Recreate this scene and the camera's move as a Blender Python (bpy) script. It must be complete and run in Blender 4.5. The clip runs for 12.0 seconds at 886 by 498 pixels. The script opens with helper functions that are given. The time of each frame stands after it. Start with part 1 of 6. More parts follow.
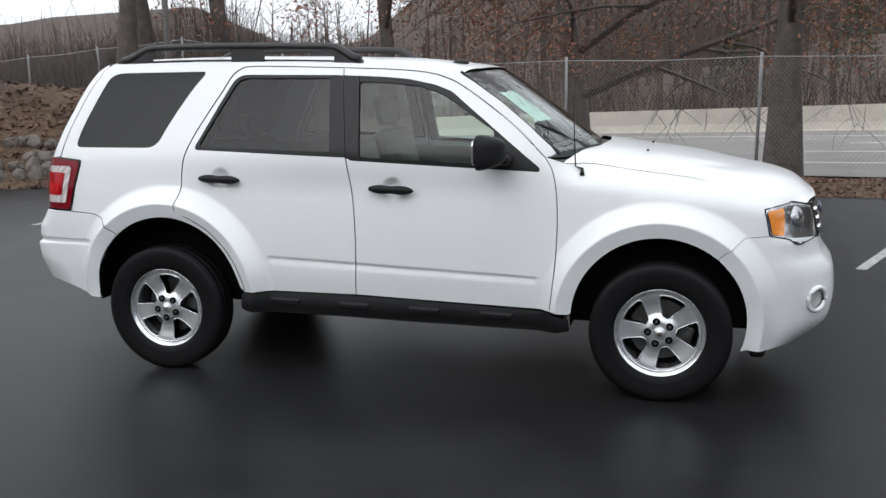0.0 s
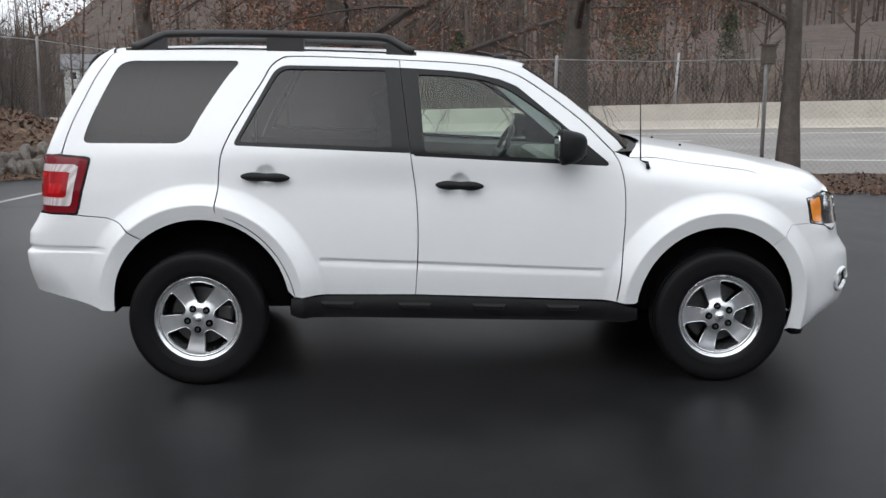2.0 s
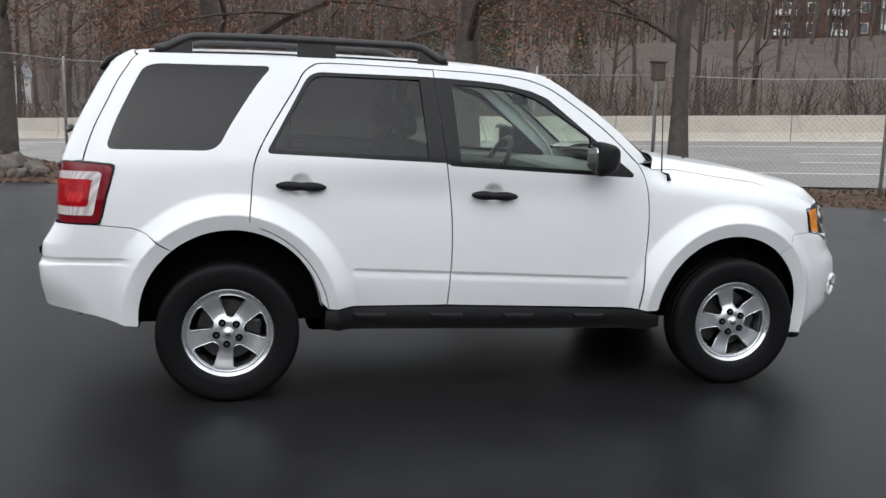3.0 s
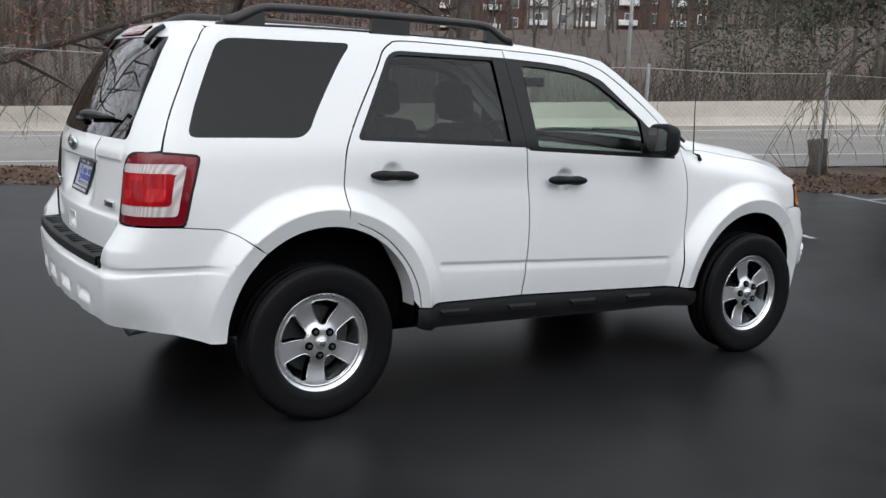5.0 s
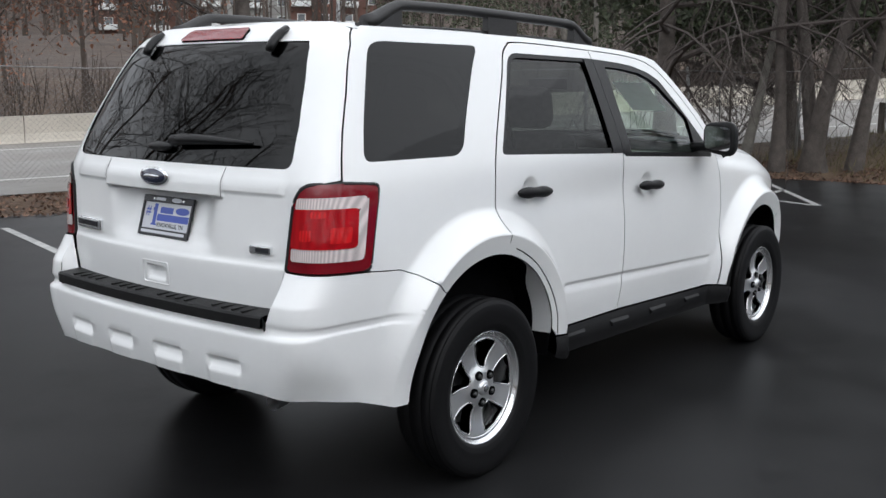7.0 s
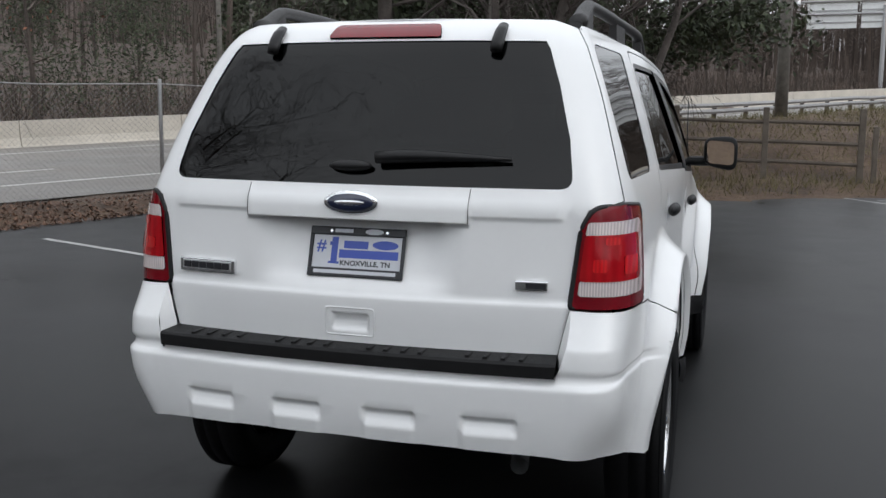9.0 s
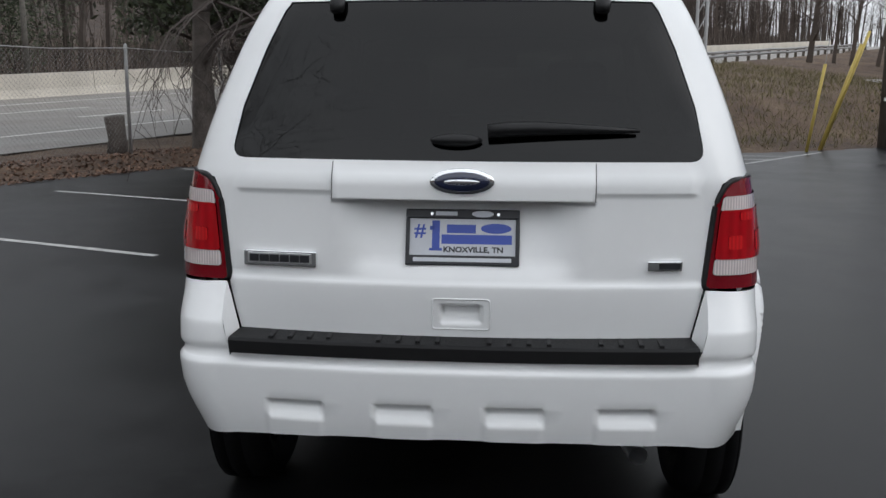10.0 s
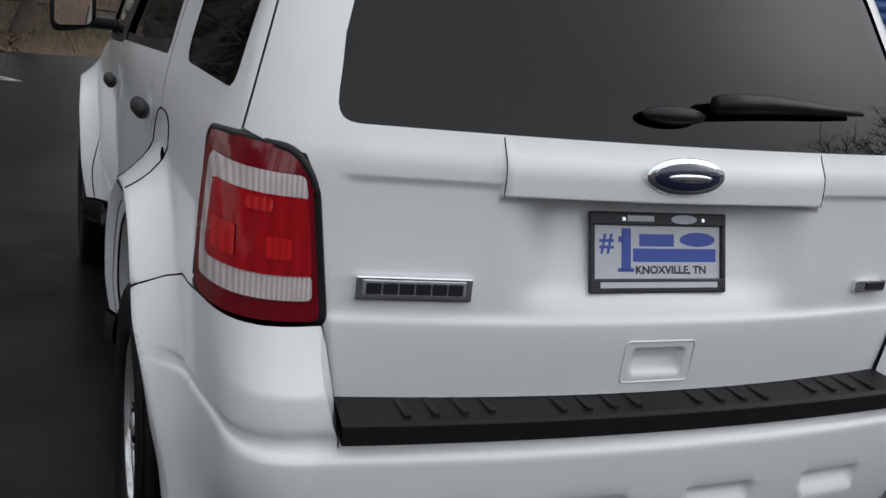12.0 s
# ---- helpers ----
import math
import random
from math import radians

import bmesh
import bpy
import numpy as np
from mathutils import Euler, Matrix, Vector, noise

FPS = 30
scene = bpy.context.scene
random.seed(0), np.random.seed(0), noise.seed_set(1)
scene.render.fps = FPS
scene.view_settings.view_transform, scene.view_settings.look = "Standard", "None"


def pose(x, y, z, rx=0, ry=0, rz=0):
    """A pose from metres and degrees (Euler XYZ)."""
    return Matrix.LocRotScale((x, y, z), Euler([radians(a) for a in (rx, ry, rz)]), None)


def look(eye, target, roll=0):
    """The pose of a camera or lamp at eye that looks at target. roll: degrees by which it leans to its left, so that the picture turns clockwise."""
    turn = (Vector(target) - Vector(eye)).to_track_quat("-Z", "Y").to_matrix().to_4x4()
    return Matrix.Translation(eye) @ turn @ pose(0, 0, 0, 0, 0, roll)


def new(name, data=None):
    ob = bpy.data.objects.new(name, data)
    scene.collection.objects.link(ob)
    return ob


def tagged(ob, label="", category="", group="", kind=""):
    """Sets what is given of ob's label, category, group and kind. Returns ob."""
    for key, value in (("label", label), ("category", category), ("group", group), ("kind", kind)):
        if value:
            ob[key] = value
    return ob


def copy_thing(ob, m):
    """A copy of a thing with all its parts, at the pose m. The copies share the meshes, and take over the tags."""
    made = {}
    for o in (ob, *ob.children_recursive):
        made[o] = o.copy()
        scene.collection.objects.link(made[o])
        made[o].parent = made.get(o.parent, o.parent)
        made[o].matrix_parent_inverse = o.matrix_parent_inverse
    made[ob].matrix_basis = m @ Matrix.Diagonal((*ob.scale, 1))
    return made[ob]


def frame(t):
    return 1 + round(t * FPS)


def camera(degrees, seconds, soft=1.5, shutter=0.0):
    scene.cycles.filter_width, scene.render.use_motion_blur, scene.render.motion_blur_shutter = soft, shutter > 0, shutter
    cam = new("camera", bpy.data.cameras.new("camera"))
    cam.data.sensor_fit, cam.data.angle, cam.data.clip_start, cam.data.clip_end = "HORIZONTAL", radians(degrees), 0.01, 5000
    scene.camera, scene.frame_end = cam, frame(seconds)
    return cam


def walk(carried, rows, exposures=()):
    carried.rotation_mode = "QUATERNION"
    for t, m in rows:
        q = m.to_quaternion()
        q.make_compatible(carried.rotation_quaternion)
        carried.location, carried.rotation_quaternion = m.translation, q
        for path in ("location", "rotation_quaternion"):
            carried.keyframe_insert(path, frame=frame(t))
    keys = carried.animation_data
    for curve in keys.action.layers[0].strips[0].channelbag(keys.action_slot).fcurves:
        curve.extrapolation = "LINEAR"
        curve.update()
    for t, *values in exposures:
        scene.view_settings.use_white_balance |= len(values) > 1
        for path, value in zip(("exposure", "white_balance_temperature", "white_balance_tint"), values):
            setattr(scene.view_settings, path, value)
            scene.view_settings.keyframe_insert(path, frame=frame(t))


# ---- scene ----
cam = camera(48.8, 12.0)
PATH = [
    (0, (2.769, -5.441, 1.575), (2.27, -3.537, 1.219), -0.8),
    (0.5, (2.332, -5.505, 1.554), (1.973, -3.568, 1.206), -1.3),
    (1, (1.875, -5.574, 1.534), (1.671, -3.615, 1.191), -1.2),
    (1.5, (1.448, -5.618, 1.544), (1.394, -3.65, 1.196), 0.3),
    (2, (0.987, -5.565, 1.554), (1.079, -3.6, 1.195), 0.4),
    (2.5, (0.507, -5.529, 1.554), (0.762, -3.576, 1.207), 1.6),
    (4.5, (-1.282, -4.8, 1.459), (-0.404, -3.036, 1.116), 0.9),
    (5, (-1.692, -4.498, 1.442), (-0.653, -2.822, 1.107), 2.1),
    (5.5, (-2.017, -4.203, 1.435), (-0.838, -2.621, 1.109), 0.2),
    (6, (-2.314, -3.801, 1.445), (-1.005, -2.326, 1.112), 0.8),
    (6.5, (-2.61, -3.378, 1.462), (-1.179, -2.018, 1.14), 1.6),
    (7, (-2.811, -2.917, 1.426), (-1.282, -1.667, 1.106), 0.3),
    (7.5, (-3.013, -2.447, 1.418), (-1.4, -1.31, 1.097), 0.6),
    (7.7, (-3.073, -2.226, 1.41), (-1.412, -1.154, 1.103), 0.8),
    (9.3, (-3.36, -0.792, 1.371), (-1.437, -0.331, 1.076), -0.2),
    (9.5, (-3.336, -0.605, 1.381), (-1.397, -0.232, 1.062), -0.8),
    (10, (-3.25, -0.142, 1.387), (-1.286, 0.011, 1.04), 0.3),
    (10.5, (-3.142, 0.27, 1.403), (-1.174, 0.16, 1.059), 1.7),
    (11, (-2.871, 0.617, 1.371), (-0.933, 0.277, 1.01), 1.6),
    (11.5, (-2.541, 0.88, 1.357), (-0.657, 0.328, 0.976), 5.2),
    (12, (-2.211, 1.04, 1.375), (-0.431, 0.27, 0.889), 6.5),
]
walk(cam, [(t, look(eye, target, roll)) for t, eye, target, roll in PATH], exposures=[(0.0, 0.62, 6000, 10), (7.0, 0.60, 6000, 10), (9.4, 0.30, 6000, 10), (12.0, 0.17, 6000, 10)])

from mathutils import geometry

# ---- light ----
world = bpy.data.worlds.new("overcast")
scene.world = world
world.use_nodes = True
wn, wl = world.node_tree.nodes, world.node_tree.links
sky = wn.new("ShaderNodeTexSky")
sky.sky_type, sky.sun_disc = "NISHITA", False
sky.sun_elevation, sky.sun_rotation = radians(38), radians(200)
sky.air_density, sky.dust_density, sky.ozone_density = 1.0, 6.0, 1.0
pale = wn.new("ShaderNodeHueSaturation")
pale.inputs["Saturation"].default_value = 0.40
wl.new(sky.outputs["Color"], pale.inputs["Color"])
# a closed cloud cover over most of the sky, softly mottled
dome = wn.new("ShaderNodeTexCoord")
mottle = wn.new("ShaderNodeTexNoise")
mottle.inputs["Scale"].default_value, mottle.inputs["Detail"].default_value = 2.2, 3
wl.new(dome.outputs["Generated"], mottle.inputs["Vector"])
cloud = wn.new("ShaderNodeValToRGB")
cloud.color_ramp.elements[0].position, cloud.color_ramp.elements[1].position = 0.3, 0.7
cloud.color_ramp.elements[0].color, cloud.color_ramp.elements[1].color = (0.84, 0.84, 0.83, 1), (1.02, 1.0, 0.965, 1)
wl.new(mottle.outputs["Fac"], cloud.inputs["Fac"])
lift = wn.new("ShaderNodeVectorMath")
lift.operation = "SCALE"
lift.inputs["Scale"].default_value = 8.0
wl.new(cloud.outputs["Color"], lift.inputs[0])
cover = wn.new("ShaderNodeMix")
cover.data_type = "RGBA"
cover.inputs["Factor"].default_value = 0.8
wl.new(pale.outputs["Color"], cover.inputs["A"])
wl.new(lift.outputs["Vector"], cover.inputs["B"])
wl.new(cover.outputs["Result"], wn["Background"].inputs["Color"])
wn["Background"].inputs["Strength"].default_value = 0.12
sun_data = bpy.data.lights.new("sun", "SUN")
sun_data.energy, sun_data.angle, sun_data.color = 0.8, radians(168), (1.0, 0.985, 0.96)
sun = new("sun", sun_data)
sun.matrix_world = look((0, 0, 0), (0.42, 0.10, -1.0))


# ---- materials ----
def mat(name, colour, rough=0.6, metal=0.0, coat=0.0, vary=0.0, scale=8.0, bump=0.0, bump_scale=60.0, rough_vary=0.0, island=0.0, ior=1.5, fine=0.0):
    """A procedural surface: colour varied at two scales, roughness varied, fine relief."""
    m = bpy.data.materials.new(name)
    m.use_nodes = True
    nt = m.node_tree
    b = nt.nodes["Principled BSDF"]
    b.inputs["Base Color"].default_value = (*colour, 1)
    b.inputs["Roughness"].default_value = rough
    b.inputs["Metallic"].default_value = metal
    b.inputs["Coat Weight"].default_value = coat
    b.inputs["Coat Roughness"].default_value = 0.04
    b.inputs["IOR"].default_value = ior
    coord = nt.nodes.new("ShaderNodeTexCoord")
    if vary or rough_vary or island:
        n1 = nt.nodes.new("ShaderNodeTexNoise")
        n1.inputs["Scale"].default_value, n1.inputs["Detail"].default_value = scale, 6
        nt.links.new(coord.outputs["Object"], n1.inputs["Vector"])
        n2 = nt.nodes.new("ShaderNodeTexNoise")
        n2.inputs["Scale"].default_value, n2.inputs["Detail"].default_value = scale * 7, 4
        nt.links.new(coord.outputs["Object"], n2.inputs["Vector"])
        add = nt.nodes.new("ShaderNodeMath")
        add.operation = "MULTIPLY_ADD"
        nt.links.new(n2.outputs["Fac"], add.inputs[0])
        add.inputs[1].default_value = 0.5
        nt.links.new(n1.outputs["Fac"], add.inputs[2])
        rng = nt.nodes.new("ShaderNodeMapRange")
        rng.inputs["From Min"].default_value, rng.inputs["From Max"].default_value = 0.45, 1.05
        rng.inputs["To Min"].default_value, rng.inputs["To Max"].default_value = 1 - vary, 1 + vary
        nt.links.new(add.outputs[0], rng.inputs["Value"])
        factor = rng.outputs["Result"]
        if island:
            geo = nt.nodes.new("ShaderNodeNewGeometry")
            ir = nt.nodes.new("ShaderNodeMapRange")
            ir.inputs["To Min"].default_value, ir.inputs["To Max"].default_value = 1 - island, 1 + island
            nt.links.new(geo.outputs["Random Per Island"], ir.inputs["Value"])
            mul = nt.nodes.new("ShaderNodeMath")
            mul.operation = "MULTIPLY"
            nt.links.new(factor, mul.inputs[0])
            nt.links.new(ir.outputs["Result"], mul.inputs[1])
            factor = mul.outputs[0]
        sc = nt.nodes.new("ShaderNodeVectorMath")
        sc.operation = "SCALE"
        sc.inputs[0].default_value = colour
        nt.links.new(factor, sc.inputs["Scale"])
        nt.links.new(sc.outputs["Vector"], b.inputs["Base Color"])
        if rough_vary:
            rr = nt.nodes.new("ShaderNodeMapRange")
            rr.inputs["From Min"].default_value, rr.inputs["From Max"].default_value = 0.3, 0.7
            rr.inputs["To Min"].default_value, rr.inputs["To Max"].default_value = rough - rough_vary, rough + rough_vary
            nt.links.new(n1.outputs["Fac"], rr.inputs["Value"])
            nt.links.new(rr.outputs["Result"], b.inputs["Roughness"])
    if bump:
        n3 = nt.nodes.new("ShaderNodeTexNoise")
        n3.inputs["Scale"].default_value, n3.inputs["Detail"].default_value = bump_scale, 5
        nt.links.new(coord.outputs["Object"], n3.inputs["Vector"])
        bp = nt.nodes.new("ShaderNodeBump")
        bp.inputs["Strength"].default_value, bp.inputs["Distance"].default_value = 1.0, bump
        nt.links.new(n3.outputs["Fac"], bp.inputs["Height"])
        nt.links.new(bp.outputs["Normal"], b.inputs["Normal"])
    return m


def glass(name, tint, ior=1.52, haze=0.02):
    """Thin tinted glazing: clear through its tint, with a mirror sheen that grows at glancing angles."""
    m = bpy.data.materials.new(name)
    m.use_nodes = True
    nt = m.node_tree
    nt.nodes.remove(nt.nodes["Principled BSDF"])
    clear, gloss = nt.nodes.new("ShaderNodeBsdfTransparent"), nt.nodes.new("ShaderNodeBsdfGlossy")
    clear.inputs["Color"].default_value = (*tint, 1)
    gloss.inputs["Roughness"].default_value = haze
    facing, mix = nt.nodes.new("ShaderNodeLayerWeight"), nt.nodes.new("ShaderNodeMixShader")
    facing.inputs["Blend"].default_value = 0.5
    power, sheen = nt.nodes.new("ShaderNodeMath"), nt.nodes.new("ShaderNodeMapRange")
    power.operation, power.inputs[1].default_value = "POWER", 4.5
    sheen.inputs["To Min"].default_value = 0.85 * ((ior - 1) / (ior + 1)) ** 2
    nt.links.new(facing.outputs["Facing"], power.inputs[0])
    nt.links.new(power.outputs[0], sheen.inputs["Value"])
    nt.links.new(sheen.outputs["Result"], mix.inputs["Fac"])
    nt.links.new(clear.outputs[0], mix.inputs[1])
    nt.links.new(gloss.outputs[0], mix.inputs[2])
    nt.links.new(mix.outputs[0], nt.nodes["Material Output"].inputs["Surface"])
    return m


def ground_mat(name, tones, scale, rough, bump, bump_scale):
    """Mixed litter: three tones blended by noise at two scales, with relief."""
    m = bpy.data.materials.new(name)
    m.use_nodes = True
    nt = m.node_tree
    b = nt.nodes["Principled BSDF"]
    b.inputs["Roughness"].default_value = rough
    coord = nt.nodes.new("ShaderNodeTexCoord")
    big, small = nt.nodes.new("ShaderNodeTexNoise"), nt.nodes.new("ShaderNodeTexNoise")
    big.inputs["Scale"].default_value, big.inputs["Detail"].default_value = scale, 5
    small.inputs["Scale"].default_value, small.inputs["Detail"].default_value = scale * 14, 6
    ramp = nt.nodes.new("ShaderNodeValToRGB")
    for n in (big, small):
        nt.links.new(coord.outputs["Object"], n.inputs["Vector"])
    mixv = nt.nodes.new("ShaderNodeMath")
    mixv.operation = "MULTIPLY_ADD"
    nt.links.new(small.outputs["Fac"], mixv.inputs[0])
    mixv.inputs[1].default_value = 0.8
    nt.links.new(big.outputs["Fac"], mixv.inputs[2])
    half_ = nt.nodes.new("ShaderNodeMath")
    half_.operation = "MULTIPLY"
    half_.inputs[1].default_value = 0.55
    nt.links.new(mixv.outputs[0], half_.inputs[0])
    nt.links.new(half_.outputs[0], ramp.inputs["Fac"])
    e = ramp.color_ramp.elements
    e[0].position, e[1].position = 0.36, 0.64
    e[0].color, e[1].color = (*tones[0], 1), (*tones[2], 1)
    mid = e.new(0.5)
    mid.color = (*tones[1], 1)
    # beyond the highway the tones turn darker and less warm
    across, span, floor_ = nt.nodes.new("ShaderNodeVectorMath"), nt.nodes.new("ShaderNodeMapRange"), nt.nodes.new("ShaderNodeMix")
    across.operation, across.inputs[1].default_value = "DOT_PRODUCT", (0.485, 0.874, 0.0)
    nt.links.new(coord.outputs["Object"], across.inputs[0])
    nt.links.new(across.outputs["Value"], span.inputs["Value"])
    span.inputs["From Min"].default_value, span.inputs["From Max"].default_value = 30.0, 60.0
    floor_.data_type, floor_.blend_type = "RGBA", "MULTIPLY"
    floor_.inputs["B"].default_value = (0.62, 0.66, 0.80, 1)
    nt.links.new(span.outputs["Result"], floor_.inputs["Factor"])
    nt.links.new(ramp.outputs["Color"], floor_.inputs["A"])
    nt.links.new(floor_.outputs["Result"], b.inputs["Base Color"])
    bp = nt.nodes.new("ShaderNodeBump")
    bp.inputs["Distance"].default_value = bump
    rel = nt.nodes.new("ShaderNodeTexNoise")
    rel.inputs["Scale"].default_value, rel.inputs["Detail"].default_value = bump_scale, 6
    nt.links.new(coord.outputs["Object"], rel.inputs["Vector"])
    nt.links.new(rel.outputs["Fac"], bp.inputs["Height"])
    nt.links.new(bp.outputs["Normal"], b.inputs["Normal"])
    return m


def fluted(m, pitch, dark, relief, axis="Y"):
    """Upright moulded flutes in a lamp lens: fine ribs, with uneven glints painted into the colour."""
    nt = m.node_tree
    b = nt.nodes["Principled BSDF"]
    coord, rib, patch = nt.nodes.new("ShaderNodeTexCoord"), nt.nodes.new("ShaderNodeTexWave"), nt.nodes.new("ShaderNodeTexNoise")
    rib.bands_direction = axis
    rib.inputs["Scale"].default_value = 0.314 / pitch
    rib.inputs["Distortion"].default_value, rib.inputs["Detail"].default_value = 0.25, 1
    patch.inputs["Scale"].default_value, patch.inputs["Detail"].default_value = 28, 3
    for n in (rib, patch):
        nt.links.new(coord.outputs["Object"], n.inputs["Vector"])
    both_, span, tone = nt.nodes.new("ShaderNodeMath"), nt.nodes.new("ShaderNodeMapRange"), nt.nodes.new("ShaderNodeMix")
    both_.operation = "MULTIPLY"
    nt.links.new(rib.outputs["Fac"], both_.inputs[0])
    nt.links.new(patch.outputs["Fac"], both_.inputs[1])
    span.inputs["From Min"].default_value, span.inputs["From Max"].default_value = 0.05, 0.5
    nt.links.new(both_.outputs[0], span.inputs["Value"])
    tone.data_type = "RGBA"
    c = b.inputs["Base Color"].default_value[:]
    tone.inputs["A"].default_value, tone.inputs["B"].default_value = (c[0] * dark, c[1] * dark, c[2] * dark, 1), c
    nt.links.new(span.outputs["Result"], tone.inputs["Factor"])
    nt.links.new(tone.outputs["Result"], b.inputs["Base Color"])
    bp = nt.nodes.new("ShaderNodeBump")
    bp.inputs["Distance"].default_value = relief
    nt.links.new(rib.outputs["Fac"], bp.inputs["Height"])
    nt.links.new(bp.outputs["Normal"], b.inputs["Normal"])
    return m


WHITE = mat("white_paint", (0.79, 0.80, 0.80), 0.32, coat=0.6, vary=0.015, scale=3, bump=0.0002, bump_scale=500)
BLACK = mat("black_trim", (0.008, 0.008, 0.0085), 0.38, ior=1.36, vary=0.1, bump=0.0003, bump_scale=700)
CLAD = mat("grey_black_cladding", (0.009, 0.009, 0.0095), 0.5, ior=1.30, vary=0.15, scale=20, bump=0.0006, bump_scale=400)
RAIL = mat("charcoal_rail", (0.022, 0.021, 0.021), 0.5, vary=0.2, scale=10, bump=0.0004, bump_scale=500)
RUBBER = mat("tyre_rubber", (0.006, 0.006, 0.0065), 0.55, ior=1.25, vary=0.2, scale=20, bump=0.0005, bump_scale=120)
ALLOY = mat("silver_alloy", (0.68, 0.69, 0.70), 0.32, metal=0.8, vary=0.04, scale=20, coat=0.3)
RIM = mat("polished_rim", (0.80, 0.81, 0.82), 0.16, metal=0.9, vary=0.05, scale=20)
CHROME = mat("chrome", (0.82, 0.83, 0.84), 0.08, metal=1.0)
DARK = mat("dark_underbody", (0.004, 0.004, 0.0045), 0.85, ior=1.08, vary=0.3, scale=12, bump=0.002, bump_scale=60)
STEEL = mat("brake_steel", (0.12, 0.12, 0.12), 0.45, metal=0.8, vary=0.2, scale=40)
RED = mat("red_lens", (0.17, 0.002, 0.008), 0.08, coat=0.5, ior=1.4, vary=0.12, scale=20, bump=0.0003, bump_scale=60)
RED_DEEP = fluted(mat("deep_red_lens", (0.40, 0.004, 0.010), 0.08, coat=0.5, ior=1.4), 0.026, 0.78, 0.0006)
RED_LIT = fluted(mat("bright_red_lens", (0.60, 0.012, 0.016), 0.08, coat=0.5, ior=1.4), 0.010, 0.74, 0.0006)
CLEAR = fluted(mat("frosted_clear_lens", (0.72, 0.64, 0.63), 0.14, coat=1.0), 0.0075, 0.66, 0.0004)
FOG = mat("fog_lamp_glass", (0.66, 0.66, 0.66), 0.18, coat=1.0, metal=0.25, vary=0.14, scale=22, bump=0.0008, bump_scale=70)
LAMP = mat("lamp_bowl", (0.42, 0.42, 0.43), 0.12, metal=0.85, coat=1.0, vary=0.75, scale=13)
AMBER = mat("amber_lens", (0.75, 0.25, 0.03), 0.12, coat=1.0, vary=0.15, scale=40)
TINT = glass("privacy_glass", (0.008, 0.0085, 0.0085))
TINT_D = glass("lighter_privacy_glass", (0.15, 0.16, 0.157))
PALE = glass("green_tinted_glass", (0.84, 0.94, 0.89))
SEAT = mat("stone_grey_cloth", (0.20, 0.195, 0.18), 0.9, vary=0.2, scale=30, bump=0.001, bump_scale=300)
LINER = mat("pale_headliner", (0.60, 0.60, 0.57), 0.9, vary=0.05, scale=30)
MIRROR = mat("mirror_silver", (0.85, 0.87, 0.88), 0.02, metal=1.0)
PLATE_W = mat("plate_white", (0.58, 0.60, 0.64), 0.35, vary=0.04, scale=30)
BLUE = mat("print_blue", (0.05, 0.09, 0.42), 0.4)
INK = mat("print_dark", (0.015, 0.016, 0.02), 0.4)
OVALB = mat("badge_dark_blue", (0.012, 0.018, 0.05), 0.15, coat=1.0)
PAPER = mat("pale_green_paper", (0.60, 0.74, 0.68), 0.7, vary=0.08, scale=15)
GALV = mat("galvanised_steel", (0.36, 0.36, 0.36), 0.5, metal=0.5, vary=0.2, scale=12)
WIRE = mat("fence_wire", (0.25, 0.245, 0.24), 0.6, metal=0.3, vary=0.2, scale=5)
BARK = mat("wet_bark", (0.085, 0.072, 0.063), 0.85, vary=0.45, scale=6, bump=0.02, bump_scale=22)
BARK_P = mat("pale_bark", (0.13, 0.12, 0.105), 0.85, vary=0.35, scale=6, bump=0.01, bump_scale=25)
TWIG = mat("bare_twigs", (0.068, 0.056, 0.050), 0.9, vary=0.3, scale=3)
WOODS = mat("far_branches", (0.072, 0.056, 0.046), 0.95, vary=0.35, scale=0.5, island=0.3)
LEAF_R = mat("russet_leaves", (0.19, 0.088, 0.052), 0.8, vary=0.3, scale=3, island=0.5)
LEAF_G = mat("evergreen_needles", (0.048, 0.060, 0.031), 0.8, vary=0.4, scale=1.5, island=0.5)
LEAF_D = mat("dead_leaves", (0.115, 0.064, 0.040), 0.7, vary=0.3, scale=5, island=0.6)
STONE = mat("riprap_stone", (0.17, 0.15, 0.13), 0.8, vary=0.4, scale=5, bump=0.02, bump_scale=14)
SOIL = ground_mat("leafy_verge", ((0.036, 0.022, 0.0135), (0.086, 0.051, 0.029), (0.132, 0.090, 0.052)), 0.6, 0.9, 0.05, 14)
CONCRETE = mat("barrier_concrete", (0.52, 0.48, 0.41), 0.85, vary=0.16, scale=0.8, bump=0.004, bump_scale=20)
ROADM = mat("pale_wet_road", (0.165, 0.150, 0.132), 0.5, vary=0.3, scale=0.35, rough_vary=0.14, bump=0.003, bump_scale=60)
LANE = mat("lane_paint", (0.62, 0.61, 0.58), 0.5, vary=0.3, scale=2)
PAINT = mat("road_paint", (0.36, 0.36, 0.35), 0.5, vary=0.45, scale=9)
KERB = mat("verge_edge", (0.16, 0.15, 0.13), 0.9, vary=0.3, scale=4)
WALLM = mat("pale_siding", (0.46, 0.46, 0.44), 0.8, vary=0.1, scale=1)
GREYW = mat("grey_render", (0.28, 0.275, 0.26), 0.85, vary=0.15, scale=1)
BRICK = mat("dull_brick", (0.12, 0.062, 0.048), 0.9, vary=0.25, scale=2)
